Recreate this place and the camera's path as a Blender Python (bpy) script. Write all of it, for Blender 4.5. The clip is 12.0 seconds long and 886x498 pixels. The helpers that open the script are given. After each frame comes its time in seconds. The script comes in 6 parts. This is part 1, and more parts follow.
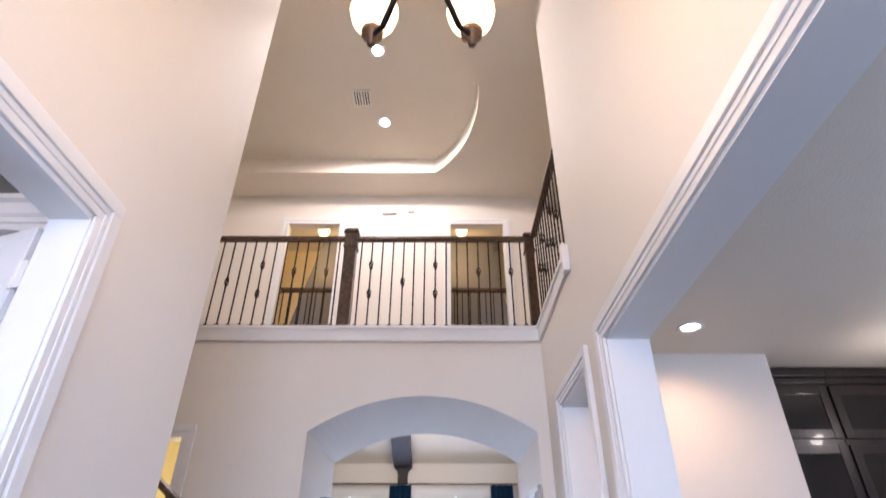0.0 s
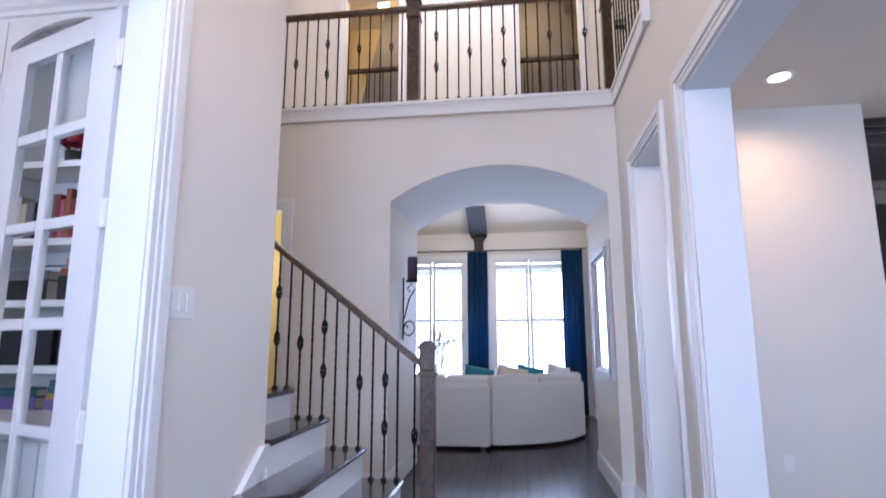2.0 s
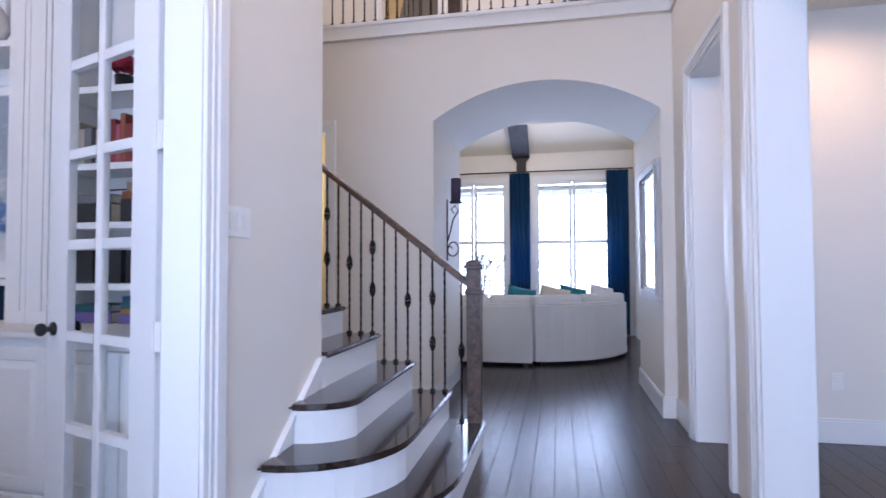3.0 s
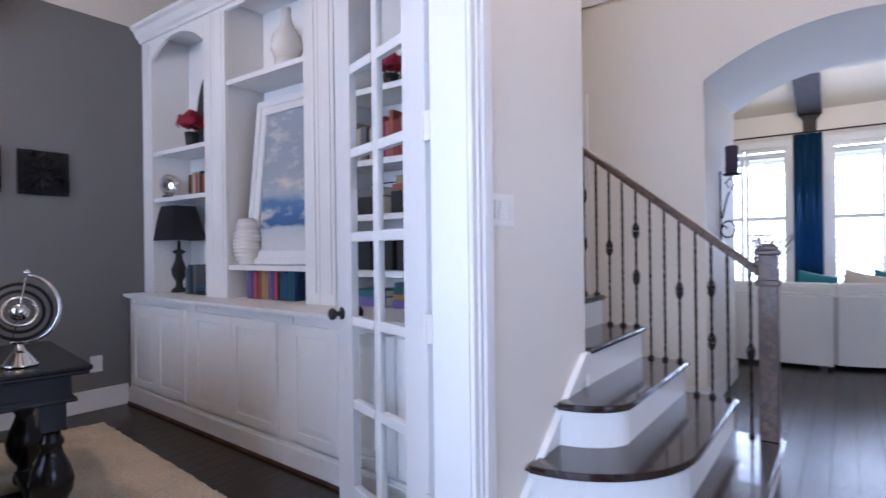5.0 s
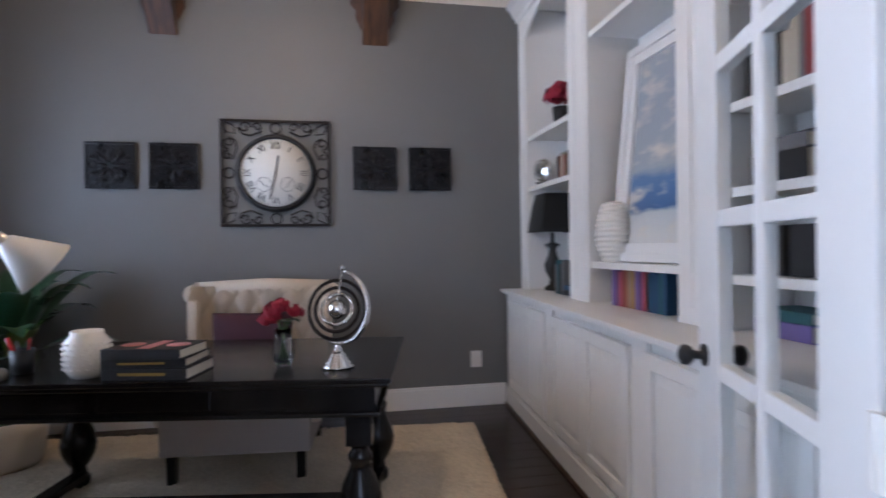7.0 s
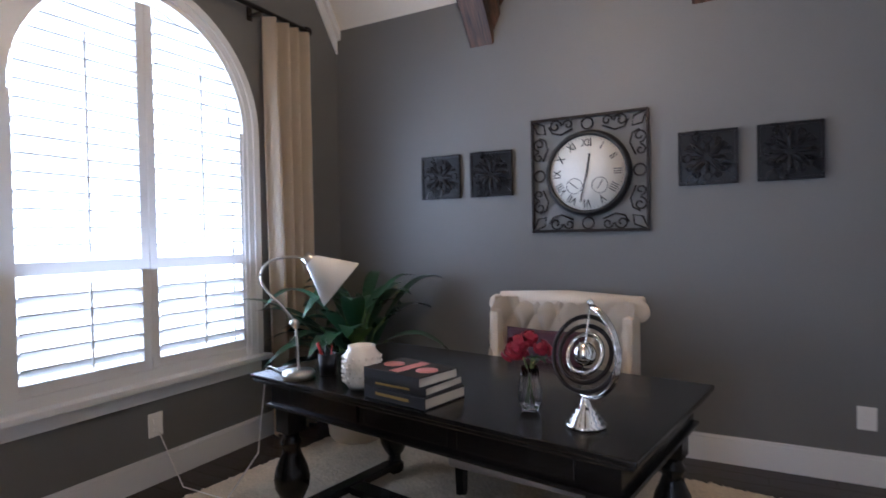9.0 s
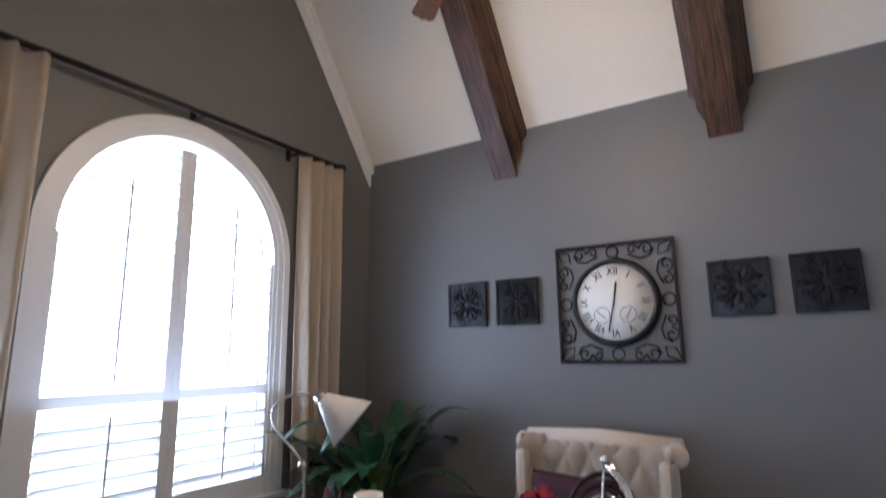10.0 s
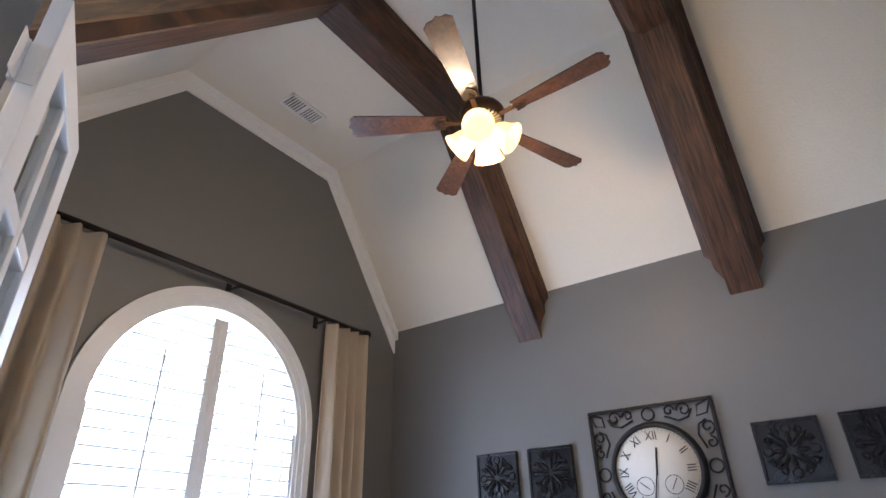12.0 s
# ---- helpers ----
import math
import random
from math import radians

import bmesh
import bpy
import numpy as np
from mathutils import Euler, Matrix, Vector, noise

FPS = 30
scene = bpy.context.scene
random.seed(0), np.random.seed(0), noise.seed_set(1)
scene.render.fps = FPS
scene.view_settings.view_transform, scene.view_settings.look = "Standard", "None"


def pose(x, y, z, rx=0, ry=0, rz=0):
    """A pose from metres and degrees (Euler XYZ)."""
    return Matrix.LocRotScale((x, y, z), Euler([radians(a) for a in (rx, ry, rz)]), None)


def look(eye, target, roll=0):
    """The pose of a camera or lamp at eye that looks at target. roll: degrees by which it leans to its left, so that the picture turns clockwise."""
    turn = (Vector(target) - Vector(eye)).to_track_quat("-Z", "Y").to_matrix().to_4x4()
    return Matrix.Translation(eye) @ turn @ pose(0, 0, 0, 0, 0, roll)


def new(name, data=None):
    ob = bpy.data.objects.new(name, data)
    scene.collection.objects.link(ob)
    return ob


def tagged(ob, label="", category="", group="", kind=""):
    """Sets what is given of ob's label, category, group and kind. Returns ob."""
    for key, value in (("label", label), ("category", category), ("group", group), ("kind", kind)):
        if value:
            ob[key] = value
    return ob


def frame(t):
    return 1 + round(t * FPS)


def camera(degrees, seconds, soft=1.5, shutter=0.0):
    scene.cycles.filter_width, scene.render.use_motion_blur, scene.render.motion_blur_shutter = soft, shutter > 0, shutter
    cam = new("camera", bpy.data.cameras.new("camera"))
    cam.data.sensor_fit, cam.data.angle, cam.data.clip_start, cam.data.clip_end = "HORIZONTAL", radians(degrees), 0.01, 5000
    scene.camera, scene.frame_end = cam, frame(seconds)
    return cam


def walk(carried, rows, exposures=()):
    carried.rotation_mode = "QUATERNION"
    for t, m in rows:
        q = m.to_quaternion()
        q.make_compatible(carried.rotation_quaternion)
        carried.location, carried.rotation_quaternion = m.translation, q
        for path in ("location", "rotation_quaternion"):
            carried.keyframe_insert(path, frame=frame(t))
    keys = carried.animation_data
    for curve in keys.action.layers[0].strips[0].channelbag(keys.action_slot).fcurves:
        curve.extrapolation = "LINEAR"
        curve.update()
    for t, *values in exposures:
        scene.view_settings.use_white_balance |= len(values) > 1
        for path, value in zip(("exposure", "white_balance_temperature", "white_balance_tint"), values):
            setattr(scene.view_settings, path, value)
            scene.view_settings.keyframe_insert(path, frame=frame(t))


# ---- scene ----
cam = camera(77.3, 12.0, 1.5, 0.5)
PATH = [
    (0, (0.116, -0.262, 1.395), (0.114, 1.438, 2.449), 0.1),
    (0.5, (0.108, -0.273, 1.361), (0.059, 1.524, 2.237), 0.1),
    (1, (0.106, -0.293, 1.32), (-0.023, 1.575, 2.021), -0.0),
    (1.5, (0.099, -0.316, 1.283), (-0.095, 1.602, 1.814), -0.2),
    (2, (0.101, -0.335, 1.246), (-0.159, 1.619, 1.585), -0.1),
    (2.5, (0.087, -0.343, 1.224), (-0.238, 1.625, 1.378), -0.2),
    (2.7, (0.078, -0.343, 1.221), (-0.268, 1.624, 1.318), -0.2),
    (4.3, (-0.031, -0.27, 1.254), (-0.944, 1.51, 1.259), -0.8),
    (4.5, (-0.045, -0.251, 1.258), (-1.046, 1.481, 1.262), -0.7),
    (5, (-0.136, -0.166, 1.264), (-1.316, 1.449, 1.264), -0.7),
    (5.5, (-0.285, 0.023, 1.237), (-1.649, 1.486, 1.236), -0.7),
    (6, (-0.435, 0.225, 1.235), (-2.019, 1.447, 1.234), -0.7),
    (6.5, (-0.589, 0.51, 1.231), (-2.406, 1.344, 1.225), -0.7),
    (7, (-0.758, 0.726, 1.262), (-2.724, 1.096, 1.256), -0.8),
    (7.5, (-0.986, 0.835, 1.279), (-2.986, 0.824, 1.267), -0.8),
    (7.7, (-1.038, 0.874, 1.293), (-3.033, 0.729, 1.276), -0.5),
    (9.3, (-1.328, 1.222, 1.429), (-3.041, 0.19, 1.445), -0.8),
    (9.5, (-1.357, 1.242, 1.448), (-3.056, 0.19, 1.539), -0.7),
    (10, (-1.354, 1.289, 1.502), (-3.01, 0.231, 1.877), -0.7),
    (10.5, (-1.349, 1.298, 1.515), (-2.934, 0.269, 2.169), -0.9),
    (11, (-1.346, 1.293, 1.504), (-2.843, 0.289, 2.371), -1.0),
    (11.5, (-1.335, 1.273, 1.482), (-2.786, 0.291, 2.444), -0.8),
    (12, (-1.31, 1.264, 1.457), (-2.768, 0.272, 2.4), -1.5),
]
walk(cam, [(t, look(eye, target, roll)) for t, eye, target, roll in PATH],
     [(0.0, 0.0, 5680, 24), (1.0, 0.0, 5420, 24), (2.5, 0.0, 5220, 24), (4.5, 0.0, 5250, 24), (7.5, 0.0, 5620, 18), (9.5, 0.05, 5560, 18), (12.0, 0.15, 5600, 16)])

# ---- world and light ----
world = bpy.data.worlds.new("sky")
scene.world = world
world.use_nodes = True
wn = world.node_tree
sky = wn.nodes.new("ShaderNodeTexSky")
sky.sky_type = "NISHITA"
sky.sun_disc = False
sky.sun_elevation, sky.sun_rotation = radians(50), radians(200)
wn.links.new(sky.outputs[0], wn.nodes["Background"].inputs[0])
wn.nodes["Background"].inputs[1].default_value = 0.1
SUN = bpy.data.lights.new("sun", "SUN")
SUN.energy, SUN.angle, SUN.color = 1.0, radians(10), (1.0, 0.96, 0.9)
new("sun", SUN).matrix_world = look((0, 0, 20), (6, 12, 0))


def lamp_point(name, at, power, color, radius=0.05):
    data = bpy.data.lights.new(name, "POINT")
    data.energy, data.color, data.shadow_soft_size = power, color, radius
    ob = new(name, data)
    ob.location = at
    return ob


def lamp_spot(name, at, power, color, degrees=130, blend=1.0):
    data = bpy.data.lights.new(name, "SPOT")
    data.energy, data.color, data.shadow_soft_size, data.spot_size, data.spot_blend = power, color, 0.05, radians(degrees), blend
    ob = new(name, data)
    ob.location = at
    return ob


def lamp_area(name, eye, target, w, h, power, color):
    data = bpy.data.lights.new(name, "AREA")
    data.shape, data.size, data.size_y, data.energy, data.color = "RECTANGLE", w, h, power, color
    ob = new(name, data)
    ob.matrix_world = look(eye, target)
    return ob


WARM, DAY, DAYBLUE, WARMWHITE = (1.0, 0.72, 0.4), (0.72, 0.84, 1.0), (0.62, 0.78, 1.0), (1.0, 0.85, 0.66)
# daylight in the study window, the front door's glass and the living room windows
lamp_area("study_window_light", (-3.31, -1.98, 1.7), (-3.31, 1, 1.75), 1.35, 2.1, 42, DAY)
lamp_area("study_window_skyglow", (-3.31, -1.97, 1.35), (-3.31, -0.9, 2.75), 1.3, 1.5, 33, DAY)
lamp_area("front_door_light", (-0.05, -1.9, 1.95), (-0.05, 2, 1.9), 1.8, 3.0, 31, DAYBLUE)
lamp_area("living_window_light", (-0.3, 9.9, 1.9), (-0.3, 4, 1.4), 3.0, 2.0, 75, DAY)
# daylight-coloured fill added inside the dining room, whose walls have no window
lamp_area("dining_fill_light", (4.4, 0.3, 1.7), (1, 1.5, 2.0), 1.8, 1.8, 72, DAY)
# ceiling lamps
lamp_point("fan_light", (-3.2, 0.236, 3.035), 45, (1.0, 0.72, 0.42), 0.1)
for px, py in ((-0.60, 3.71), (-0.62, 4.79)):
    lamp_spot("tray_can_light", (px, py, 6.372), 160, WARMWHITE, 178, 0.25)
lamp_point("chandelier_light", (0.046, 0.66, 3.35), 40, (1.0, 0.66, 0.31), 0.12)
lamp_spot("dining_can_light", (1.91, 3.46, 3.025), 70, (1.0, 0.62, 0.29), 165, 1.0)
for px in (-1.665, 0.35):
    lamp_point("bedroom_light", (px, 6.6, 5.72), 15, (1.0, 0.66, 0.25), 0.06)
lamp_point("hall_light", (-2.5, 5.6, 2.3), 30, (1.0, 0.8, 0.42), 0.1)
lamp_point("pantry_light", (3.6, 3.6, 2.6), 8, WARMWHITE, 0.05)
# warm fill added near the living room ceiling; no fixture hangs there
lamp_point("living_fill_light", (-0.5, 8.2, 3.35), 34, (1.0, 0.8, 0.52), 0.15)


# ---- materials ----
def nodes_of(name):
    m = bpy.data.materials.new(name)
    m.use_nodes = True
    t = m.node_tree
    return m, t, t.nodes["Principled BSDF"]


def paint(name, color, rough=0.5, metal=0.0, var=0.06, grain=60.0, bump=0.08, big=2.0, coat=0.0, per_piece=0.0, wear=0.05):
    """Colour with variation at two scales, roughness wear and fine relief."""
    m, t, b = nodes_of(name)
    co = t.nodes.new("ShaderNodeTexCoord")
    n1, n2 = t.nodes.new("ShaderNodeTexNoise"), t.nodes.new("ShaderNodeTexNoise")
    n1.inputs["Scale"].default_value, n2.inputs["Scale"].default_value = big, grain
    n1.inputs["Detail"].default_value, n2.inputs["Detail"].default_value = 3, 4
    for n in (n1, n2):
        t.links.new(co.outputs["Object"], n.inputs["Vector"])
    add = t.nodes.new("ShaderNodeMath")
    add.operation = "ADD"
    t.links.new(n1.outputs[0], add.inputs[0])
    t.links.new(n2.outputs[0], add.inputs[1])
    last = add.outputs[0]
    if per_piece:
        info, mul = t.nodes.new("ShaderNodeObjectInfo"), t.nodes.new("ShaderNodeMath")
        mul.operation = "MULTIPLY_ADD"
        mul.inputs[1].default_value = per_piece
        t.links.new(info.outputs["Random"], mul.inputs[0])
        t.links.new(last, mul.inputs[2])
        last = mul.outputs[0]
    ramp = t.nodes.new("ShaderNodeMapRange")
    ramp.inputs[1].default_value, ramp.inputs[2].default_value = 0.6, 1.4 + per_piece
    ramp.inputs[3].default_value, ramp.inputs[4].default_value = 1 - var, 1 + var
    t.links.new(last, ramp.inputs[0])
    mix = t.nodes.new("ShaderNodeVectorMath")
    mix.operation = "SCALE"
    mix.inputs[0].default_value = color
    t.links.new(ramp.outputs[0], mix.inputs["Scale"])
    t.links.new(mix.outputs[0], b.inputs["Base Color"])
    rr = t.nodes.new("ShaderNodeMapRange")
    rr.inputs[1].default_value, rr.inputs[2].default_value = 0.3, 0.7
    rr.inputs[3].default_value, rr.inputs[4].default_value = max(0.02, rough - wear), min(1, rough + wear)
    t.links.new(n1.outputs[0], rr.inputs[0])
    t.links.new(rr.outputs[0], b.inputs["Roughness"])
    b.inputs["Metallic"].default_value = metal
    b.inputs["Coat Weight"].default_value = coat
    if bump:
        bp = t.nodes.new("ShaderNodeBump")
        bp.inputs["Strength"].default_value, bp.inputs["Distance"].default_value = bump, 0.01
        t.links.new(n2.outputs[0], bp.inputs["Height"])
        t.links.new(bp.outputs[0], b.inputs["Normal"])
    return m


def wood(name, dark, light, rough=0.4, along=(1, 12, 12), coat=0.0, bump=0.12, per_piece=0.0, scale=3.0, gloss=0.5):
    m, t, b = nodes_of(name)
    co, mp = t.nodes.new("ShaderNodeTexCoord"), t.nodes.new("ShaderNodeMapping")
    mp.inputs["Scale"].default_value = along
    t.links.new(co.outputs["Object"], mp.inputs["Vector"])
    n = t.nodes.new("ShaderNodeTexNoise")
    n.inputs["Scale"].default_value, n.inputs["Detail"].default_value, n.inputs["Distortion"].default_value = scale, 8, 1.2
    if per_piece:
        info, av = t.nodes.new("ShaderNodeObjectInfo"), t.nodes.new("ShaderNodeVectorMath")
        av.operation = "ADD"
        sc = t.nodes.new("ShaderNodeMath")
        sc.operation = "MULTIPLY"
        sc.inputs[1].default_value = 40
        t.links.new(info.outputs["Random"], sc.inputs[0])
        t.links.new(mp.outputs[0], av.inputs[0])
        t.links.new(sc.outputs[0], av.inputs[1])
        t.links.new(av.outputs[0], n.inputs["Vector"])
    else:
        t.links.new(mp.outputs[0], n.inputs["Vector"])
    r = t.nodes.new("ShaderNodeValToRGB")
    r.color_ramp.elements[0].position, r.color_ramp.elements[1].position = 0.36, 0.66
    r.color_ramp.elements[0].color, r.color_ramp.elements[1].color = (*dark, 1), (*light, 1)
    t.links.new(n.outputs[0], r.inputs[0])
    out = r.outputs[0]
    if per_piece:
        hs = t.nodes.new("ShaderNodeHueSaturation")
        mr = t.nodes.new("ShaderNodeMapRange")
        mr.inputs[3].default_value, mr.inputs[4].default_value = 1 - per_piece, 1 + per_piece
        t.links.new(info.outputs["Random"], mr.inputs[0])
        t.links.new(mr.outputs[0], hs.inputs["Value"])
        t.links.new(out, hs.inputs["Color"])
        out = hs.outputs[0]
    t.links.new(out, b.inputs["Base Color"])
    b.inputs["Roughness"].default_value, b.inputs["Coat Weight"].default_value, b.inputs["Specular IOR Level"].default_value = rough, coat, gloss
    bp = t.nodes.new("ShaderNodeBump")
    bp.inputs["Strength"].default_value, bp.inputs["Distance"].default_value = bump, 0.004
    t.links.new(n.outputs[0], bp.inputs["Height"])
    t.links.new(bp.outputs[0], b.inputs["Normal"])
    return m


def glow(name, color, strength):
    m, t, b = nodes_of(name)
    b.inputs["Base Color"].default_value = (*color, 1)
    b.inputs["Emission Color"].default_value = (*color, 1)
    b.inputs["Emission Strength"].default_value = strength
    return m


def glass(name, color=(1, 1, 1), rough=0.0, ior=1.45):
    m, t, b = nodes_of(name)
    b.inputs["Base Color"].default_value = (*color, 1)
    b.inputs["Transmission Weight"].default_value, b.inputs["Roughness"].default_value, b.inputs["IOR"].default_value = 1, rough, ior
    return m


WALL = paint("wall_paint", (0.74, 0.70, 0.64), 0.6, grain=180, bump=0.10, var=0.02)
CEIL = paint("ceiling_paint", (0.72, 0.67, 0.58), 0.7, grain=70, bump=0.35, var=0.03)
GREY = paint("grey_wall_paint", (0.155, 0.155, 0.15), 0.5, grain=170, bump=0.12, var=0.05)
WHITE = paint("white_gloss_paint", (0.76, 0.76, 0.755), 0.38, grain=30, bump=0.02, var=0.012, wear=0.012)
CABINET = paint("cabinet_paint", (0.80, 0.79, 0.77), 0.38, grain=25, bump=0.03, var=0.015, wear=0.02)
FLOORWOOD = wood("floor_wood", (0.014, 0.009, 0.007), (0.040, 0.024, 0.018), 0.26, (14, 1.2, 14), coat=0.0, per_piece=0.3, bump=0.08, gloss=0.36)
TREADWOOD = wood("tread_wood", (0.016, 0.010, 0.008), (0.04, 0.024, 0.018), 0.2, (14, 1.5, 14), coat=0.5)
RAILWOOD = wood("rail_wood", (0.030, 0.015, 0.009), (0.095, 0.05, 0.03), 0.35, (8, 8, 8), coat=0.2)
BEAMWOOD = wood("beam_wood", (0.022, 0.010, 0.005), (0.115, 0.052, 0.025), 0.5, (1.1, 18, 1.1), bump=0.5, scale=3)
IRON = paint("wrought_iron", (0.018, 0.014, 0.013), 0.45, 0.6, grain=90, bump=0.1)
BLACKWOOD = wood("black_wood", (0.004, 0.0035, 0.0035), (0.011, 0.009, 0.008), 0.24, (12, 1.2, 12), coat=0.1, gloss=0.3)
CREAM = paint("cream_linen", (0.62, 0.54, 0.44), 0.9, grain=400, bump=0.3, var=0.05)
TAUPE = paint("taupe_linen", (0.36, 0.31, 0.27), 0.9, grain=400, bump=0.3, var=0.05)
SOFA = paint("sofa_linen", (0.68, 0.66, 0.64), 0.9, grain=300, bump=0.3, var=0.04)
RUG = paint("shag_wool", (0.62, 0.53, 0.40), 1.0, grain=60, bump=1.0, var=0.22, big=3.5)
DRAPE = paint("sand_drape", (0.82, 0.73, 0.60), 0.85, grain=250, bump=0.2, var=0.05)
dt = DRAPE.node_tree
tl, mx = dt.nodes.new("ShaderNodeBsdfTranslucent"), dt.nodes.new("ShaderNodeMixShader")
tl.inputs[0].default_value, mx.inputs[0].default_value = (0.82, 0.73, 0.60, 1), 0.4
dt.links.new(dt.nodes["Principled BSDF"].outputs[0], mx.inputs[1])
dt.links.new(tl.outputs[0], mx.inputs[2])
dt.links.new(mx.outputs[0], dt.nodes["Material Output"].inputs[0])
TEAL = paint("teal_drape", (0.006, 0.062, 0.15), 0.8, grain=250, bump=0.2, var=0.1)
CHROME = paint("chrome", (0.75, 0.74, 0.72), 0.12, 1.0, grain=20, bump=0.0, var=0.03)
NICKEL = paint("brushed_nickel", (0.6, 0.57, 0.52), 0.3, 1.0, grain=120, bump=0.02, var=0.05)
BRONZE = paint("aged_bronze", (0.10, 0.06, 0.035), 0.4, 0.8, grain=80, bump=0.1, var=0.2)
BLACK = paint("matt_black", (0.012, 0.012, 0.013), 0.5, grain=80, bump=0.03)
CLEAR = glass("clear_glass")
PANE = glass("window_pane", (0.97, 0.99, 0.99), 0.0, 1.02)
BULB = glow("lit_opal_glass", (1.0, 0.70, 0.34), 4.2)
FANGLASS = glow("lit_amber_glass", (1.0, 0.62, 0.22), 1.8)
CANGLOW = glow("lit_lens", (1.0, 0.93, 0.78), 14.0)
# emission for the boards beyond the windows, standing in for outdoor daylight
OUTSIDE = glow("outdoor_glow", (0.88, 0.95, 1.0), 4.8)
MIRROR = paint("mirror_silver", (0.88, 0.9, 0.9), 0.02, 1.0, bump=0.0, var=0.0)
SILVERFRAME = paint("silver_leaf", (0.42, 0.41, 0.40), 0.5, 0.4, grain=90, bump=0.2, var=0.1)
PLASTIC = paint("white_plastic", (0.78, 0.77, 0.74), 0.35, var=0.01, bump=0.0)


# ---- mesh helpers ----
def box(bm, x0, x1, y0, y1, z0, z1, bevel=0.0):
    r = bmesh.ops.create_cube(bm, size=1)
    bmesh.ops.scale(bm, vec=(abs(x1 - x0), abs(y1 - y0), abs(z1 - z0)), verts=r["verts"])
    bmesh.ops.translate(bm, vec=((x0 + x1) / 2, (y0 + y1) / 2, (z0 + z1) / 2), verts=r["verts"])
    if bevel:
        es = list({e for v in r["verts"] for e in v.link_edges})
        bmesh.ops.bevel(bm, geom=es, offset=bevel, segments=2, affect="EDGES", profile=0.6)
    return bm


def boxes(*rows, bevel=0.0):
    bm = bmesh.new()
    for r in rows:
        box(bm, *r, bevel=bevel)
    return bm


def lathe(profile, seg=24, at=(0, 0, 0), caps=True):
    """A turned body from (radius, height) pairs."""
    bm = bmesh.new()
    rings = []
    for r, z in profile:
        rings.append([bm.verts.new((at[0] + r * math.cos(2 * math.pi * i / seg), at[1] + r * math.sin(2 * math.pi * i / seg), at[2] + z)) for i in range(seg)])
    for a, b in zip(rings, rings[1:]):
        for i in range(seg):
            bm.faces.new((a[i], a[(i + 1) % seg], b[(i + 1) % seg], b[i]))
    if caps and profile[0][0] > 1e-4:
        bm.faces.new(rings[0][::-1])
    if caps and profile[-1][0] > 1e-4:
        bm.faces.new(rings[-1])
    if not caps:
        for i in range(seg):
            bm.faces.new((rings[-1][i], rings[-1][(i + 1) % seg], rings[0][(i + 1) % seg], rings[0][i]))
    bmesh.ops.remove_doubles(bm, verts=bm.verts, dist=1e-5)
    for f in bm.faces:
        f.smooth = True
    return bm


def prism(outline, axis, a, b, bm=None):
    """An outline of (u, v) pairs pushed along an axis from a to b."""
    bm = bm or bmesh.new()
    put = {"x": lambda u, v, w: (w, u, v), "y": lambda u, v, w: (u, w, v), "z": lambda u, v, w: (u, v, w)}[axis]
    lo = [bm.verts.new(put(u, v, a)) for u, v in outline]
    hi = [bm.verts.new(put(u, v, b)) for u, v in outline]
    n = len(outline)
    fs = [bm.faces.new(lo), bm.faces.new(hi[::-1])]
    fs += [bm.faces.new((lo[(i + 1) % n], lo[i], hi[i], hi[(i + 1) % n])) for i in range(n)]
    bmesh.ops.recalc_face_normals(bm, faces=fs)
    return bm


def tube(points, radius, seg=8, bm=None, taper=None):
    """A round bar along points."""
    bm = bm or bmesh.new()
    pts = [Vector(p) for p in points]
    rings = []
    up = Vector((0, 0, 1))
    for i, p in enumerate(pts):
        d = (pts[min(i + 1, len(pts) - 1)] - pts[max(i - 1, 0)]).normalized()
        s = d.cross(up)
        if s.length < 0.05:
            s = d.cross(Vector((1, 0, 0)))
        s.normalize()
        w = s.cross(d)
        r = radius * (taper[i] if taper else 1)
        rings.append([bm.verts.new(p + r * (math.cos(2 * math.pi * k / seg) * s + math.sin(2 * math.pi * k / seg) * w)) for k in range(seg)])
    fs = []
    for a, b in zip(rings, rings[1:]):
        for k in range(seg):
            fs.append(bm.faces.new((a[k], a[(k + 1) % seg], b[(k + 1) % seg], b[k])))
    fs += [bm.faces.new(rings[0]), bm.faces.new(rings[-1][::-1])]
    bmesh.ops.recalc_face_normals(bm, faces=fs)
    for f in fs:
        f.smooth = True
    return bm


def mesh_of(name, bm, material):
    me = bpy.data.meshes.new(name)
    bmesh.ops.recalc_face_normals(bm, faces=bm.faces)
    bm.to_mesh(me)
    bm.free()
    me.materials.append(material)
    return me


def part(name, bm, material, parent, label="", m=None):
    ob = new(name, mesh_of(name, bm, material))
    ob.parent = parent
    if m is not None:
        ob.matrix_basis = m
    if label:
        ob["label"] = label
    return ob


def thing(name, at, label, category, group="", kind=""):
    """An empty at the thing's base; at: a place or a pose."""
    ob = new(name)
    ob.empty_display_size = 0.1
    ob.matrix_basis = at if isinstance(at, Matrix) else Matrix.Translation(at)
    return tagged(ob, label, category, group, kind)


def single(name, bm, material, label, category, group="", m=None):
    ob = new(name, mesh_of(name, bm, material))
    if m is not None:
        ob.matrix_basis = m
    return tagged(ob, label, category, group)


def structure(name, bm, material, label="", parent=None):
    ob = new(name, mesh_of(name, bm, material))
    ob.parent = parent
    return tagged(ob, label, kind="structure") if parent is None else ob


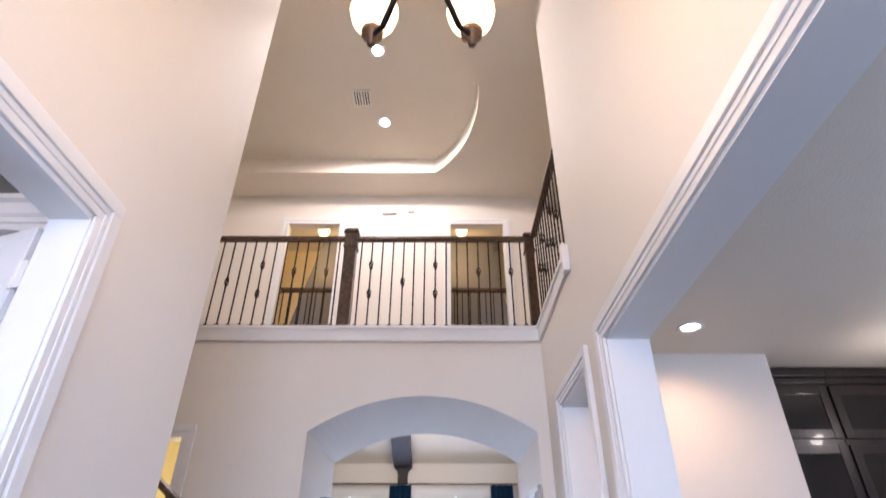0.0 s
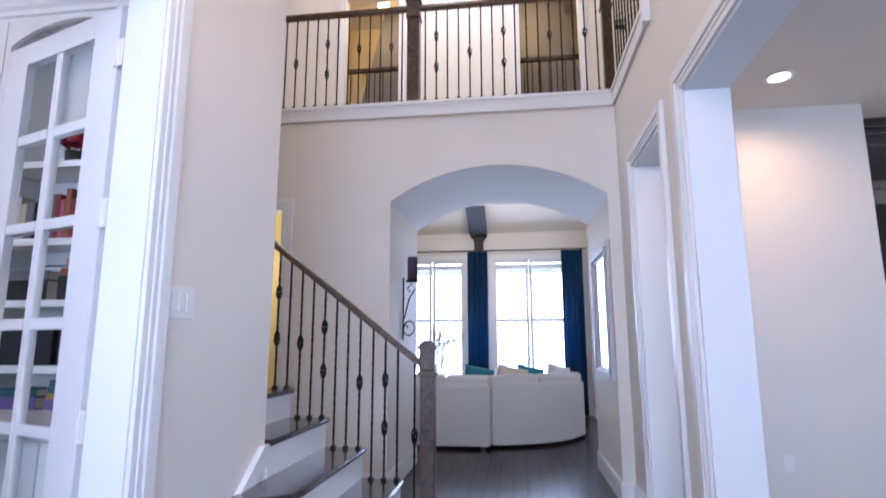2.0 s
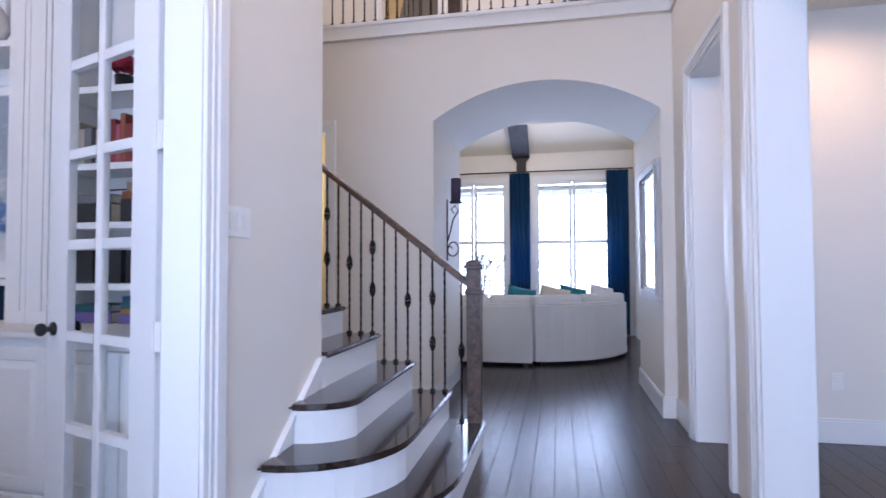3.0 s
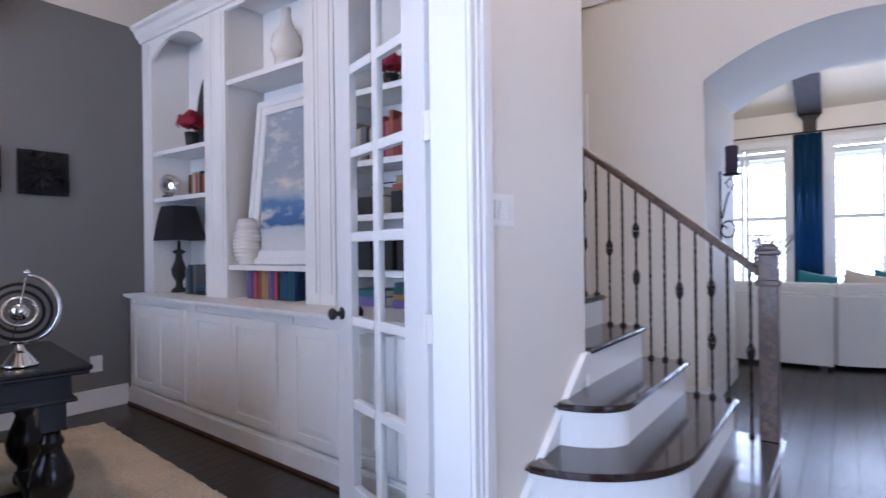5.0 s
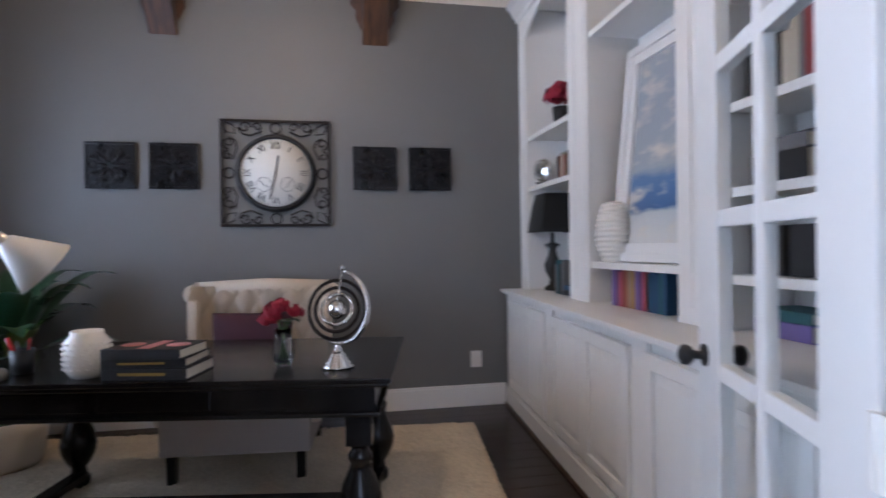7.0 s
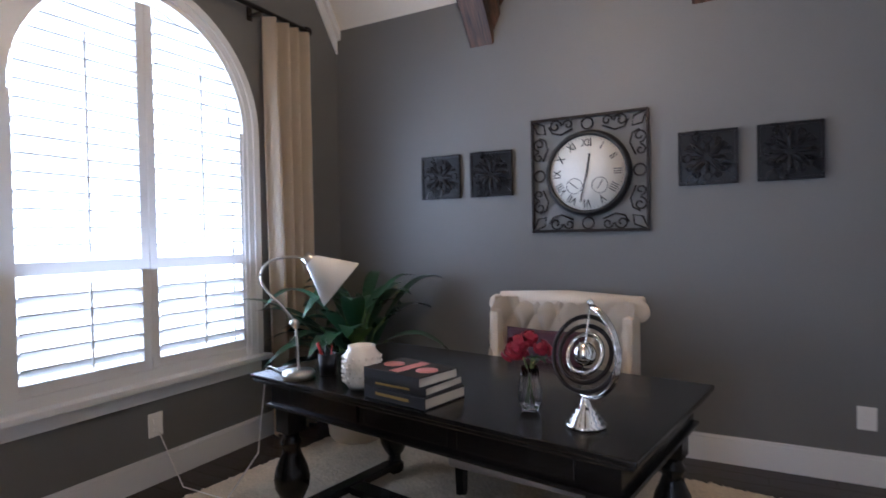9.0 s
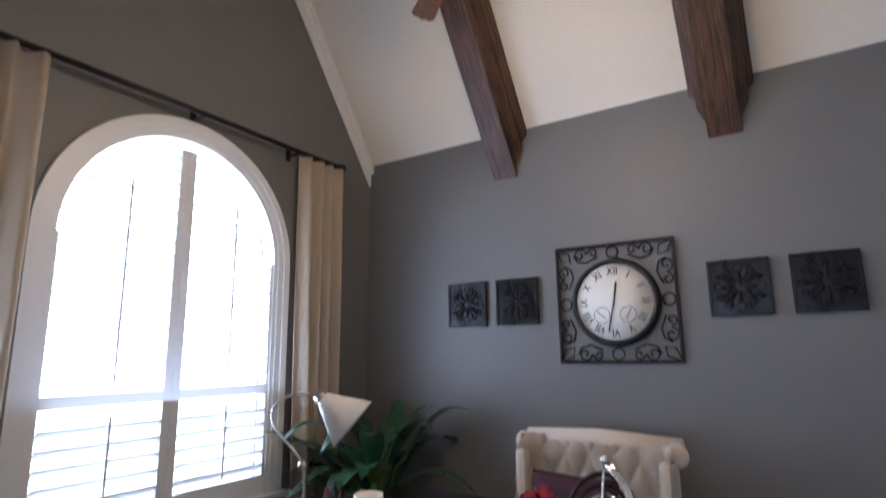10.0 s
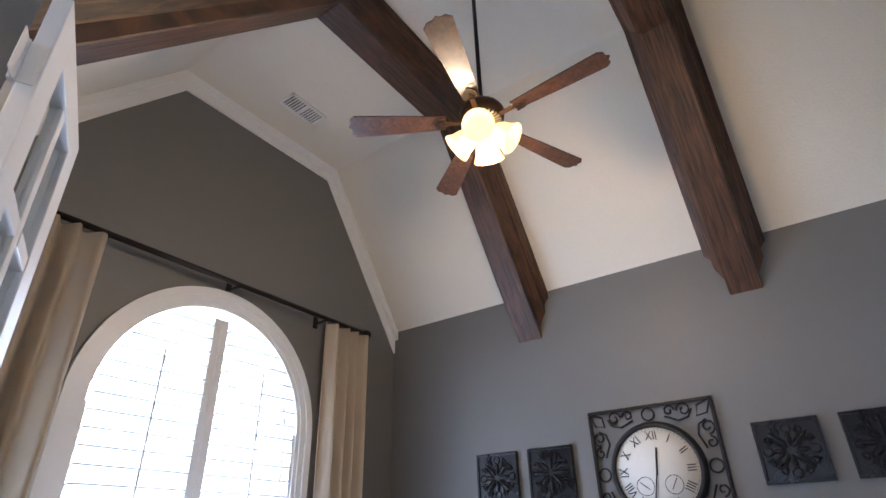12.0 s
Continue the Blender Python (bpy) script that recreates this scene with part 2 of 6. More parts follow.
def arch_strip(bm, x0, x1, zs, rise, ztop, y0, y1, n=24):
    """Wall above an arched opening between x0 and x1, up to ztop."""
    half, mid = (x1 - x0) / 2, (x0 + x1) / 2
    rad = (half * half + rise * rise) / (2 * rise)
    curve = []
    for i in range(n + 1):
        x = x0 + (x1 - x0) * i / n
        curve.append((x, zs + rise - rad + math.sqrt(max(0, rad * rad - (x - mid) ** 2))))
    for (xa, za), (xb, zb) in zip(curve, curve[1:]):
        prism([(xa, za), (xb, zb), (xb, ztop), (xa, ztop)], "y", y0, y1, bm)
    bmesh.ops.remove_doubles(bm, verts=bm.verts, dist=1e-5)
    return bm


# ---- structure ----
HI = 6.45
floor = structure("floor", boxes((-5.2, 5.2, -2.0, 12.0, -0.1, -0.007)), BLACK, "dark brown polished hardwood floor")

# study
structure("wall_study_west", boxes((-5.2, -5.05, -2.0, 2.7, -0.1, 4.6)), GREY, "charcoal grey painted study wall")
bm = boxes((-5.05, -4.03, -2.0, -1.85, 0, 4.6), (-2.59, -1.36, -2.0, -1.85, 0, 4.6), (-4.03, -2.59, -2.0, -1.85, 0, 0.612))
arch_strip(bm, -4.03, -2.59, 2.152, 0.719, 4.6, -2.0, -1.85, 32)
structure("wall_study_south", bm, GREY, "charcoal grey study wall round an arched window")
structure("wall_study_north", boxes((-5.05, -1.36, 2.55, 2.7, 0, 4.6)), GREY, "charcoal grey wall behind the bookcases")
# wall between study and foyer, with the double door opening
bm = boxes((-1.356, -1.206, 1.45, 2.5, 0, 5.62), (-1.356, -1.206, -2.0, 0.0, 0, 5.62), (-1.356, -1.206, 0.0, 1.45, 2.6, 5.62), (-1.356, -1.206, -2.0, 2.5, 5.62, HI))
structure("wall_foyer_west", bm, WALL, "tall cream foyer wall with a double door opening")
structure("wall_study_east", boxes((-1.362, -1.3565, 1.57, 2.55, 0, 3.0), (-1.362, -1.3565, -1.85, -0.12, 0, 3.0), (-1.362, -1.3565, -0.12, 1.57, 2.72, 3.0)), GREY, "charcoal grey study wall beside the doors")

structure("wall_study_return", boxes((-1.495, -1.363, -0.5, 0.06, 0, 2.72)), GREY, "charcoal grey wall return behind the open door leaf")
# vaulted study ceiling: steep sides and a flat middle
VAULT = [(-5.05, 3.185), (-4.14, 4.465), (-2.655, 4.465), (-1.36, 2.86)]
bm = bmesh.new()
for (xa, za), (xb, zb) in zip(VAULT, VAULT[1:]):
    prism([(xa, za), (xb, zb), (xb, zb + 0.12), (xa, za + 0.12)], "y", -1.86, 2.56, bm)
structure("ceiling_study", bm, CEIL, "vaulted cream study ceiling")


def rake_trim(name, y0, y1, drop, thick_end):
    """A board that follows the vault under the ceiling."""
    bm = bmesh.new()
    k = [(-5.05, 3.185, 1.0), (-4.14, 4.465, 1.0), (-2.655, 4.465, 1.0), (-1.36, 2.86, 1.0)]
    low = [(-5.05, 3.185 - drop * 1.55), (-4.14 + drop * 0.45, 4.465 - drop), (-2.655 - drop * 0.45, 4.465 - drop), (-1.36, 2.86 - drop * 1.6)]
    for i in range(3):
        prism([low[i], low[i + 1], k[i + 1][:2], k[i][:2]], "y", y0, y1, bm)
    return structure(name, bm, WHITE, "white crown moulding following the vaulted ceiling")


rake_trim("trim_vault_lower", -1.85, -1.835, 0.125, 0)
rake_trim("trim_vault_upper", -1.835, -1.80, 0.05, 0)


def beam_path(off):
    return [(-5.05, 3.185 - off * 1.6), (-4.14 + off * 0.48, 4.465 - off), (-2.655 - off * 0.48, 4.465 - off), (-1.36, 2.86 - off * 1.6)]


def ceiling_beam(y0, y1):
    e = thing("ceiling_beam", ((-5.05, y0, 2.7)), "dark stained oak beam box along the vaulted ceiling", "beam", "study ceiling beams")
    inv = Matrix.Translation((5.05, -y0, -2.7))
    outer, inner = beam_path(0.23), beam_path(0.0)
    for i, nm in enumerate(("slope_box", "flat_box", "slope_box")):
        bm = bmesh.new()
        prism([outer[i], outer[i + 1], inner[i + 1], inner[i]], "y", y0, y1, bm)
        bmesh.ops.bevel(bm, geom=bm.edges[:], offset=0.006, segments=1, affect="EDGES")
        bm.transform(inv)
        part(nm, bm, BEAMWOOD, e)
    for side, yb in ((-1, y0), (1, y1)):
        for w, d0, d1 in ((0.088, 0.035, 0.10), (0.05, 0.10, 0.165)):
            bm = bmesh.new()
            st = []
            for i in range(4):
                rows = []
                for yy, off in ((yb + side * w, 0.0), (yb + side * w, d0), (yb + side * 0.0, d1), (yb, 0.0)):
                    x, z = beam_path(off)[i]
                    rows.append(bm.verts.new((x, yy, z)))
                st.append(rows)
            for p, q in zip(st, st[1:]):
                for k in range(4):
                    bm.faces.new((p[k], p[(k + 1) % 4], q[(k + 1) % 4], q[k]))
            bm.faces.new(st[0])
            bm.faces.new(st[-1])
            bm.transform(inv)
            part("crown_moulding", bm, BEAMWOOD, e)
    return e


ceiling_beam(-0.59, -0.395)
ceiling_beam(0.927, 1.123)

# foyer, right wall with the dining opening and the passage door
WT = 1.22
bm = boxes((1.0, WT, -2.0, -0.9, 0, 2.58), (1.0, WT, 2.56, 3.045, 0, 2.58), (1.0, WT, 3.86, 4.45, 0, 2.58), (1.0, WT, -2.0, 4.45, 2.58, 3.31), (1.0, WT, -2.0, 3.14, 3.31, HI))
structure("wall_foyer_east", bm, WALL, "tall cream foyer wall with cased openings")
structure("wall_foyer_south", boxes((-1.206, 1.0, -2.0, -1.85, 0, 0.3), (-1.206, -1.1, -2.0, -1.85, 0.3, HI), (0.9, 1.0, -2.0, -1.85, 0.3, HI), (-1.1, 0.9, -2.0, -1.85, 3.5, HI)), WALL, "cream wall round the glazed front door")
# front arch of the foyer
bm = arch_strip(bmesh.new(), -1.206, 1.0, 5.62, 0.38, HI, 2.42, 2.5, 20)
structure("wall_foyer_arch", bm, WALL, "cream arch high between foyer and stair hall")
structure("ceiling_foyer", boxes((-1.356, WT, -2.0, 2.42, HI, HI + 0.1)), CEIL, "cream foyer ceiling")

# wall with the segmental arch to the living room
bm = boxes((-1.25, -1.015, 4.45, 5.8, 0, 2.53), (0.9, 1.25, 4.45, 5.8, 0, 2.53), (-2.04, -1.25, 4.45, 4.6, 0, 3.31), (-4.0, -2.9, 4.45, 4.6, 0, 3.31), (-2.9, -2.04, 4.45, 4.6, 2.48, 3.31), (-1.25, -1.015, 4.45, 5.8, 2.53, 3.31), (0.9, WT, 4.45, 5.8, 2.53, 3.31))
arch_strip(bm, -1.015, 0.9, 2.53, 0.3, 3.31, 4.45, 5.8, 28)
structure("wall_arch", bm, WALL, "cream wall with a deep segmental arch")
structure("wall_hall_west", boxes((-4.15, -4.0, 2.72, 7.0, 0, HI)), WALL, "cream stair hall wall")
structure("wall_stair_south", boxes((-4.0, -1.356, 2.7, 2.72, 0, HI)), WALL, "cream wall along the stairs")
structure("wall_hall_room", boxes((-4.0, -1.25, 6.4, 6.5, 0, 3.2), (-1.27, -1.25, 4.6, 6.4, 0, 3.2)), paint("yellow_wall_paint", (0.76, 0.66, 0.36), 0.6, var=0.03), "warm yellow wall of the small room behind the hall door")

# upper floor
structure("floor_upper", boxes((-4.0, 4.0, 4.45, 7.6, 3.31, 3.48), (1.0, 4.0, 3.14, 4.45, 3.31, 3.48)), CREAM, "pale carpeted landing")
bm = boxes((-4.0, -1.995, 6.0, 6.12, 3.48, HI), (-1.30, 0.21, 6.0, 6.12, 3.48, HI), (0.925, 4.0, 6.0, 6.12, 3.48, HI), (-1.995, -1.30, 6.0, 6.12, 5.67, HI), (0.21, 0.925, 6.0, 6.12, 5.67, HI))
structure("wall_upper_north", bm, WALL, "cream landing wall with two doorways")
structure("wall_upper_gable", prism([(-2.4, 3.48), (-1.97, 5.27), (-1.755, 6.155), (0.857, 6.155), (0.984, 5.27), (1.4, 3.48)], "y", 7.1, 7.2), paint("upper_grey_paint", (0.17, 0.17, 0.185), 0.6, var=0.03), "grey sloping wall inside the upper rooms")
structure("wall_upper_rooms", boxes((-4.0, 4.0, 7.5, 7.6, 3.48, HI), (-0.6, -0.5, 6.12, 7.1, 3.48, HI), (3.9, 4.0, 2.9, 7.6, 3.3, HI), (-4.0, -3.9, 6.12, 7.6, 3.48, HI), (1.22, 4.0, 3.0, 3.14, 3.3, HI)), paint("upper_room_paint", (0.72, 0.60, 0.36), 0.6, var=0.03), "warm cream walls of the upper rooms")
structure("ceiling_upper_rooms", boxes((-4.0, 4.0, 6.12, 7.6, 6.16, 6.26)), CEIL, "cream upper room ceiling")
# landing ceiling with its rounded tray
TRAY = [(-3.0, 5.475), (0.0, 5.475)]
for i in range(1, 16):
    a = radians(51 - 102 * i / 16)
    TRAY.append((-0.85 + 1.36 * math.cos(a) * 1.0, 4.2 + 1.65 * math.sin(a)))
TRAY += [(-0.02, 2.9), (-3.0, 2.9)]
bm = bmesh.new()
ZC = 6.15
out = [(-4.0, 2.5), (WT + 2.8, 2.5), (WT + 2.8, 6.0), (-4.0, 6.0)]
edge = []
for pts in (out, TRAY):
    vs = [bm.verts.new((x, y, ZC)) for x, y in pts]
    edge += [bm.edges.new((vs[i], vs[(i + 1) % len(vs)])) for i in range(len(vs))]
bmesh.ops.triangle_fill(bm, use_beauty=True, use_dissolve=False, edges=edge)
structure("ceiling_landing", bm, CEIL, "cream landing ceiling round a raised tray")
bm = bmesh.new()
lo = [bm.verts.new((x, y, ZC)) for x, y in TRAY]
hi = [bm.verts.new((x, y, ZC + 0.24)) for x, y in TRAY]
for i in range(len(TRAY)):
    bm.faces.new((lo[i], lo[(i + 1) % len(TRAY)], hi[(i + 1) % len(TRAY)], hi[i]))
bm.faces.new(hi)
structure("ceiling_tray", bm, CEIL, "raised tray ceiling with a rounded end")

# living room
structure("wall_living_north", boxes((-4.0, -2.1, 10.0, 10.15, 0, 5.5), (-0.86, -0.36, 10.0, 10.15, 0, 5.5), (1.02, 2.5, 10.0, 10.15, 0, 5.5), (-2.1, -0.86, 10.0, 10.15, 0, 0.6), (-0.36, 1.02, 10.0, 10.15, 0, 0.6), (-2.1, -0.86, 10.0, 10.15, 2.8, 5.5), (-0.36, 1.02, 10.0, 10.15, 2.8, 5.5)), WALL, "cream living room wall with tall windows")
structure("wall_living_sides", boxes((1.4, 1.55, 5.8, 10.0, 0, 3.31), (1.4, 1.55, 7.7, 10.0, 3.31, 4.6), (-4.0, -3.85, 6.5, 10.0, 0, 3.31), (-4.0, -3.85, 7.7, 10.0, 3.31, 4.6), (-4.0, 1.55, 7.62, 7.7, 3.31, 4.6), (1.25, 1.4, 5.65, 5.8, 0, 3.31)), WALL, "cream living room walls")
bm = prism([(10.0, 3.32), (7.7, 4.325), (7.7, 4.425), (10.0, 3.42)], "x", -4.0, 1.5)
box(bm, -4.0, 1.4, 5.8, 7.7, 3.285, 3.305)
structure("ceiling_living", bm, CEIL, "sloping cream living room ceiling")
# dining room
structure("wall_dining_north", boxes((WT, 2.72, 4.0, 4.15, 0, 3.04)), WALL, "cream dining room wall")
structure("wall_dining_far", boxes((4.6, 4.75, -2.0, 6.0, 0, 3.04), (WT, 4.6, -2.0, -1.85, 0, 3.04), (2.72, 4.6, 5.35, 5.5, 0, 3.04), (2.57, 2.72, 4.15, 5.35, 0, 3.04)), WALL, "cream dining room walls")
structure("ceiling_dining", boxes((WT, 4.75, -2.0, 6.0, 3.04, 3.14)), CEIL, "cream dining room ceiling")
structure("porch_ceiling", boxes((-4.0, 3.0, 10.16, 11.0, 2.66, 2.74)), WALL, "pale porch ceiling outside the living room windows")
structure("backdrop", boxes((-9, 3, -6.1, -6.0, -1, 7), (-6, 4, 14.0, 14.1, -1, 7)), OUTSIDE, "plain glowing backdrop standing in for daylight outside the windows")
structure("ground", boxes((-200, 200, -200, 200, -0.6, -0.5)), paint("lawn", (0.06, 0.09, 0.03), 0.9, var=0.2), "grass outside the house")


# ---- trim ----
def casing_x(name, x, side, y0, y1, top, w=0.12, label="white moulded door casing"):
    """Casing on a wall of constant x; side is +1 or -1, the way it stands proud."""
    rows = []
    for o, wd, t in ((w, w, 0.018), (w + 0.003, w * 0.5, 0.03), (w * 0.42, 0.018, 0.024)):
        a, b = (x, x + t) if side > 0 else (x - t, x)
        rows += [(a, b, y0 - o, y0 - o + wd, 0, top + o - wd), (a, b, y1 + o - wd, y1 + o, 0, top + o - wd), (a, b, y0 - o, y1 + o, top + o - wd, top + o)]
    return structure(name, boxes(*rows, bevel=0.004), WHITE, label)


casing_x("trim_study_door", -1.206, 1, 0.0, 1.45, 2.6)
casing_x("trim_study_door_inside", -1.362, -1, 0.0, 1.475, 2.6)
casing_x("trim_dining_opening", 1.0, -1, -0.9, 2.56, 2.58)
casing_x("trim_passage", 1.0, -1, 3.045, 3.86, 2.58, 0.105)
casing_x("trim_dining_inside", WT, 1, -0.9, 2.56, 2.58)
def jamb_boards(name, rows, label):
    first = structure(name, boxes(rows[0]), WHITE, label)
    for row, nm in zip(rows[1:], ("side_board", "head_board")):
        structure(nm, boxes(row), WHITE, parent=first)


jamb_boards("jamb_study", [(-1.362, -1.204, 1.442, 1.452, 0, 2.6), (-1.362, -1.204, -0.002, 0.012, 0, 2.6), (-1.362, -1.204, 0.0, 1.45, 2.58, 2.602)], "white door jamb")
jamb_boards("jamb_dining", [(0.998, WT + 0.002, 2.54, 2.562, 0, 2.58), (0.998, WT + 0.002, -0.902, -0.88, 0, 2.58), (0.998, WT + 0.002, -0.9, 2.56, 2.56, 2.582)], "white jamb of the dining opening")
jamb_boards("jamb_passage", [(0.998, WT + 0.002, 3.84, 3.862, 0, 2.58), (0.998, WT + 0.002, 3.043, 3.065, 0, 2.58), (0.998, WT + 0.002, 3.065, 3.84, 2.56, 2.582)], "white jamb of the passage")


def casing_y(name, y, side, x0, x1, z0, top, w=0.1):
    rows = []
    for o, wd, t in ((w, w, 0.018), (w + 0.003, w * 0.5, 0.027)):
        a, b = (y - t, y) if side < 0 else (y, y + t)
        rows += [(x0 - o, x0 - o + wd, a, b, z0, top + o - wd), (x1 + o - wd, x1 + o, a, b, z0, top + o - wd), (x0 - o, x1 + o, a, b, top + o - wd, top + o)]
    return structure(name, boxes(*rows, bevel=0.004), WHITE, "white moulded door casing")


casing_y("trim_hall_door", 4.45, -1, -2.9, -2.04, 0, 2.48)
casing_y("trim_upper_door_1", 6.0, -1, -1.995, -1.30, 3.48, 5.67, 0.09)
casing_y("trim_upper_door_2", 6.0, -1, 0.21, 0.925, 3.48, 5.67, 0.09)


def baseboard(name, rows):
    """Rows of (x0, x1, y0, y1): a tall board with a thinner cap."""
    rr = []
    for x0, x1, y0, y1 in rows:
        rr.append((x0, x1, y0, y1, 0, 0.15))
        cx, cy = (x1 - x0) > (y1 - y0), (y1 - y0) >= (x1 - x0)
        rr.append((x0 + (0.003 if cy else 0), x1 - (0.003 if cy else 0), y0 + (0.003 if cx else 0), y1 - (0.003 if cx else 0), 0.15, 0.17))
    return structure(name, boxes(*rr, bevel=0.003), WHITE, "tall white baseboard")


baseboard("baseboard_study", [(-5.05, -5.032, -1.85, 2.03), (-5.03, -1.38, -1.85, -1.832)])
baseboard("baseboard_arch", [(0.882, 0.9, 4.45, 5.8), (0.88, 1.0, 4.43, 4.45), (0.982, 1.0, 3.97, 4.43), (-1.015, -0.997, 4.45, 5.8), (-1.93, -0.997, 4.43, 4.45)])
baseboard("baseboard_dining", [(WT, 2.72, 3.982, 4.0)])
baseboard("baseboard_living", [(1.382, 1.4, 5.8, 10.0)])
# landing fascia
structure("trim_landing_fascia", boxes((-4.0, 1.0, 4.428, 4.45, 3.33, 3.47), (-4.0, 1.0, 4.415, 4.45, 3.44, 3.475), (0.978, 1.0, 3.14, 4.43, 3.33, 3.47), (0.965, 1.0, 3.14, 4.43, 3.44, 3.475), (0.95, 1.0, 3.08, 3.14, 3.3, 3.52), bevel=0.004), WHITE, "white fascia board under the landing rail")


# ---- study: doors ----
def french_door(m, W, label):
    """A glazed leaf, hinge edge at its origin, running along +x, 0.035 thick."""
    e = thing("french_door", m, label, "door", "study doors")
    H, T, S = 2.56, 0.038, 0.162 * W / 0.8
    for a, b in ((0, S), (W - S, W)):
        part("stile", boxes((a, b, 0, T, 0.012, H), bevel=0.004), WHITE, e)
    part("rail", boxes((S, W - S, 0, T, 0.012, 0.16), bevel=0.003), WHITE, e)
    part("rail", boxes((S, W - S, 0, T, H - 0.1, H), bevel=0.003), WHITE, e)
    zs = [0.16] + [0.545 + 0.39 * k for k in range(5)] + [H - 0.1]
    part("muntin", boxes((W / 2 - 0.025, W / 2 + 0.025, 0.002, T - 0.002, 0.16, H - 0.1), bevel=0.011), WHITE, e)
    for z in zs[1:-1]:
        part("muntin", boxes((S, W / 2 - 0.025, 0.002, T - 0.002, z - 0.022, z + 0.022), (W / 2 + 0.025, W - S, 0.002, T - 0.002, z - 0.022, z + 0.022), bevel=0.005), WHITE, e)
    for a, b in ((S, W / 2 - 0.025), (W / 2 + 0.025, W - S)):
        for z0, z1 in zip(zs, zs[1:]):
            p = part("pane", boxes((a, b, T / 2 - 0.002, T / 2 + 0.002, z0, z1)), PANE, e, "clear glass pane")
            p.visible_shadow = False
    prof = [(0.0, 0.0), (0.03, 0.0), (0.03, 0.006), (0.012, 0.01), (0.012, 0.03), (0.022, 0.036), (0.029, 0.048), (0.026, 0.062), (0.012, 0.07), (0.0, 0.071)]
    for s in (1, -1):
        k = part("knob", lathe(prof, 20), BLACK, e, "round black door knob", pose(W - 0.06, T if s > 0 else 0, 0.96, -90 if s > 0 else 90, 0, 0))
    for z in (0.3, 0.97, 1.72, 2.35):
        part("hinge", boxes((-0.045, 0.004, T + 0.004, T + 0.008, z - 0.055, z + 0.055), (-0.010, 0.006, T, T + 0.014, z - 0.055, z + 0.055), (-0.003, 0.001, 0.006, T, z - 0.055, z + 0.055), bevel=0.0012), PLASTIC, e, "white painted hinge")
    return e


A1 = math.degrees(math.atan2(0.276, -0.81))
french_door(pose(-1.385, 1.455, 0.0, 0, 0, A1) @ Matrix.Translation((0.02, -0.038, 0)), 0.80, "white glazed french door leaf standing open into the study")
french_door(pose(-1.535, 0.125, 0.0, 0, 0, 244), 0.60, "white glazed french door leaf swung open towards the window")


# ---- study: built-in bookcases ----
UX = [(-4.89, -4.09), (-3.81, -2.94), (-2.66, -1.86)]


def ring_frame(x0, x1, z0, z1, f, y0, y1):
    """A flat rectangular frame of width f between y0 and y1, one connected shape."""
    bm = bmesh.new()
    out, inn = [(x0, z0), (x1, z0), (x1, z1), (x0, z1)], [(x0 + f, z0 + f), (x1 - f, z0 + f), (x1 - f, z1 - f), (x0 + f, z1 - f)]
    v = [[bm.verts.new((x, y, z)) for x, z in pts] for y in (y0, y1) for pts in (out, inn)]
    for i in range(4):
        j = (i + 1) % 4
        bm.faces.new((v[0][i], v[0][j], v[1][j], v[1][i]))
        bm.faces.new((v[2][i], v[2][j], v[3][j], v[3][i]))
        bm.faces.new((v[0][i], v[0][j], v[2][j], v[2][i]))
        bm.faces.new((v[1][i], v[1][j], v[3][j], v[3][i]))
    bmesh.ops.recalc_face_normals(bm, faces=bm.faces)
    bmesh.ops.bevel(bm, geom=bm.edges[:], offset=0.003, segments=1, affect="EDGES")
    return bm


SKEW = radians(3.6)
CABX = [(-5.03, -3.96), (-3.96, -2.80), (-2.80, -1.38)]
for x0, x1 in CABX:
    along = x0 + 5.03
    e = thing("base_cabinet", pose(-5.03 + along * math.cos(SKEW), 2.06 - along * math.sin(SKEW), 0, 0, 0, -math.degrees(SKEW)), "white painted base cabinet with raised panel doors", "cabinet", "built-in base cabinets")
    inv = Matrix.Translation((-x0, -2.06, 0))

    def put(nm, bm, lab="", par=None):
        bm.transform(inv)
        return part(nm, bm, CABINET, par or e, lab)

    put("carcass", boxes((x0 + 0.001, x1 - 0.001, 2.062, 2.54, 0.0, 0.882)))
    put("plinth", boxes((x0, x1, 2.03, 2.06, 0.0, 0.13), (x0, x1, 2.038, 2.06, 0.13, 0.15), bevel=0.004))
    part("shoe_moulding", boxes((0.0, x1 - x0, -0.042, -0.03, 0.0, 0.02), bevel=0.003), BEAMWOOD, e, "dark stained shoe moulding")
    w = x1 - x0
    put("face_stile", boxes((x0, x0 + 0.07, 2.048, 2.062, 0.15, 0.882), bevel=0.002))
    put("face_stile", boxes((x1 - 0.07, x1, 2.048, 2.062, 0.15, 0.882), bevel=0.002))
    n = 3 if w > 1.3 else 2
    dw = (w - 0.14) / n
    for i in range(n):
        a, b = x0 + 0.072 + i * dw, x0 + 0.068 + (i + 1) * dw
        d = put("cabinet_door", boxes((a, b, 2.042, 2.062, 0.17, 0.842), bevel=0.002))
        put("door_frame", ring_frame(a, b, 0.17, 0.842, 0.06, 2.03, 2.042), par=d)
        bm = bmesh.new()
        r = bmesh.ops.create_cube(bm, size=1)
        for v in bm.verts:
            k = 0.0 if v.co.y > 0 else 0.035
            v.co = ((a + 0.066 + k) if v.co.x < 0 else (b - 0.066 - k), 2.042 if v.co.y > 0 else 2.033, (0.236 + k) if v.co.z < 0 else (0.776 - k))
        put("raised_panel", bm, par=d)

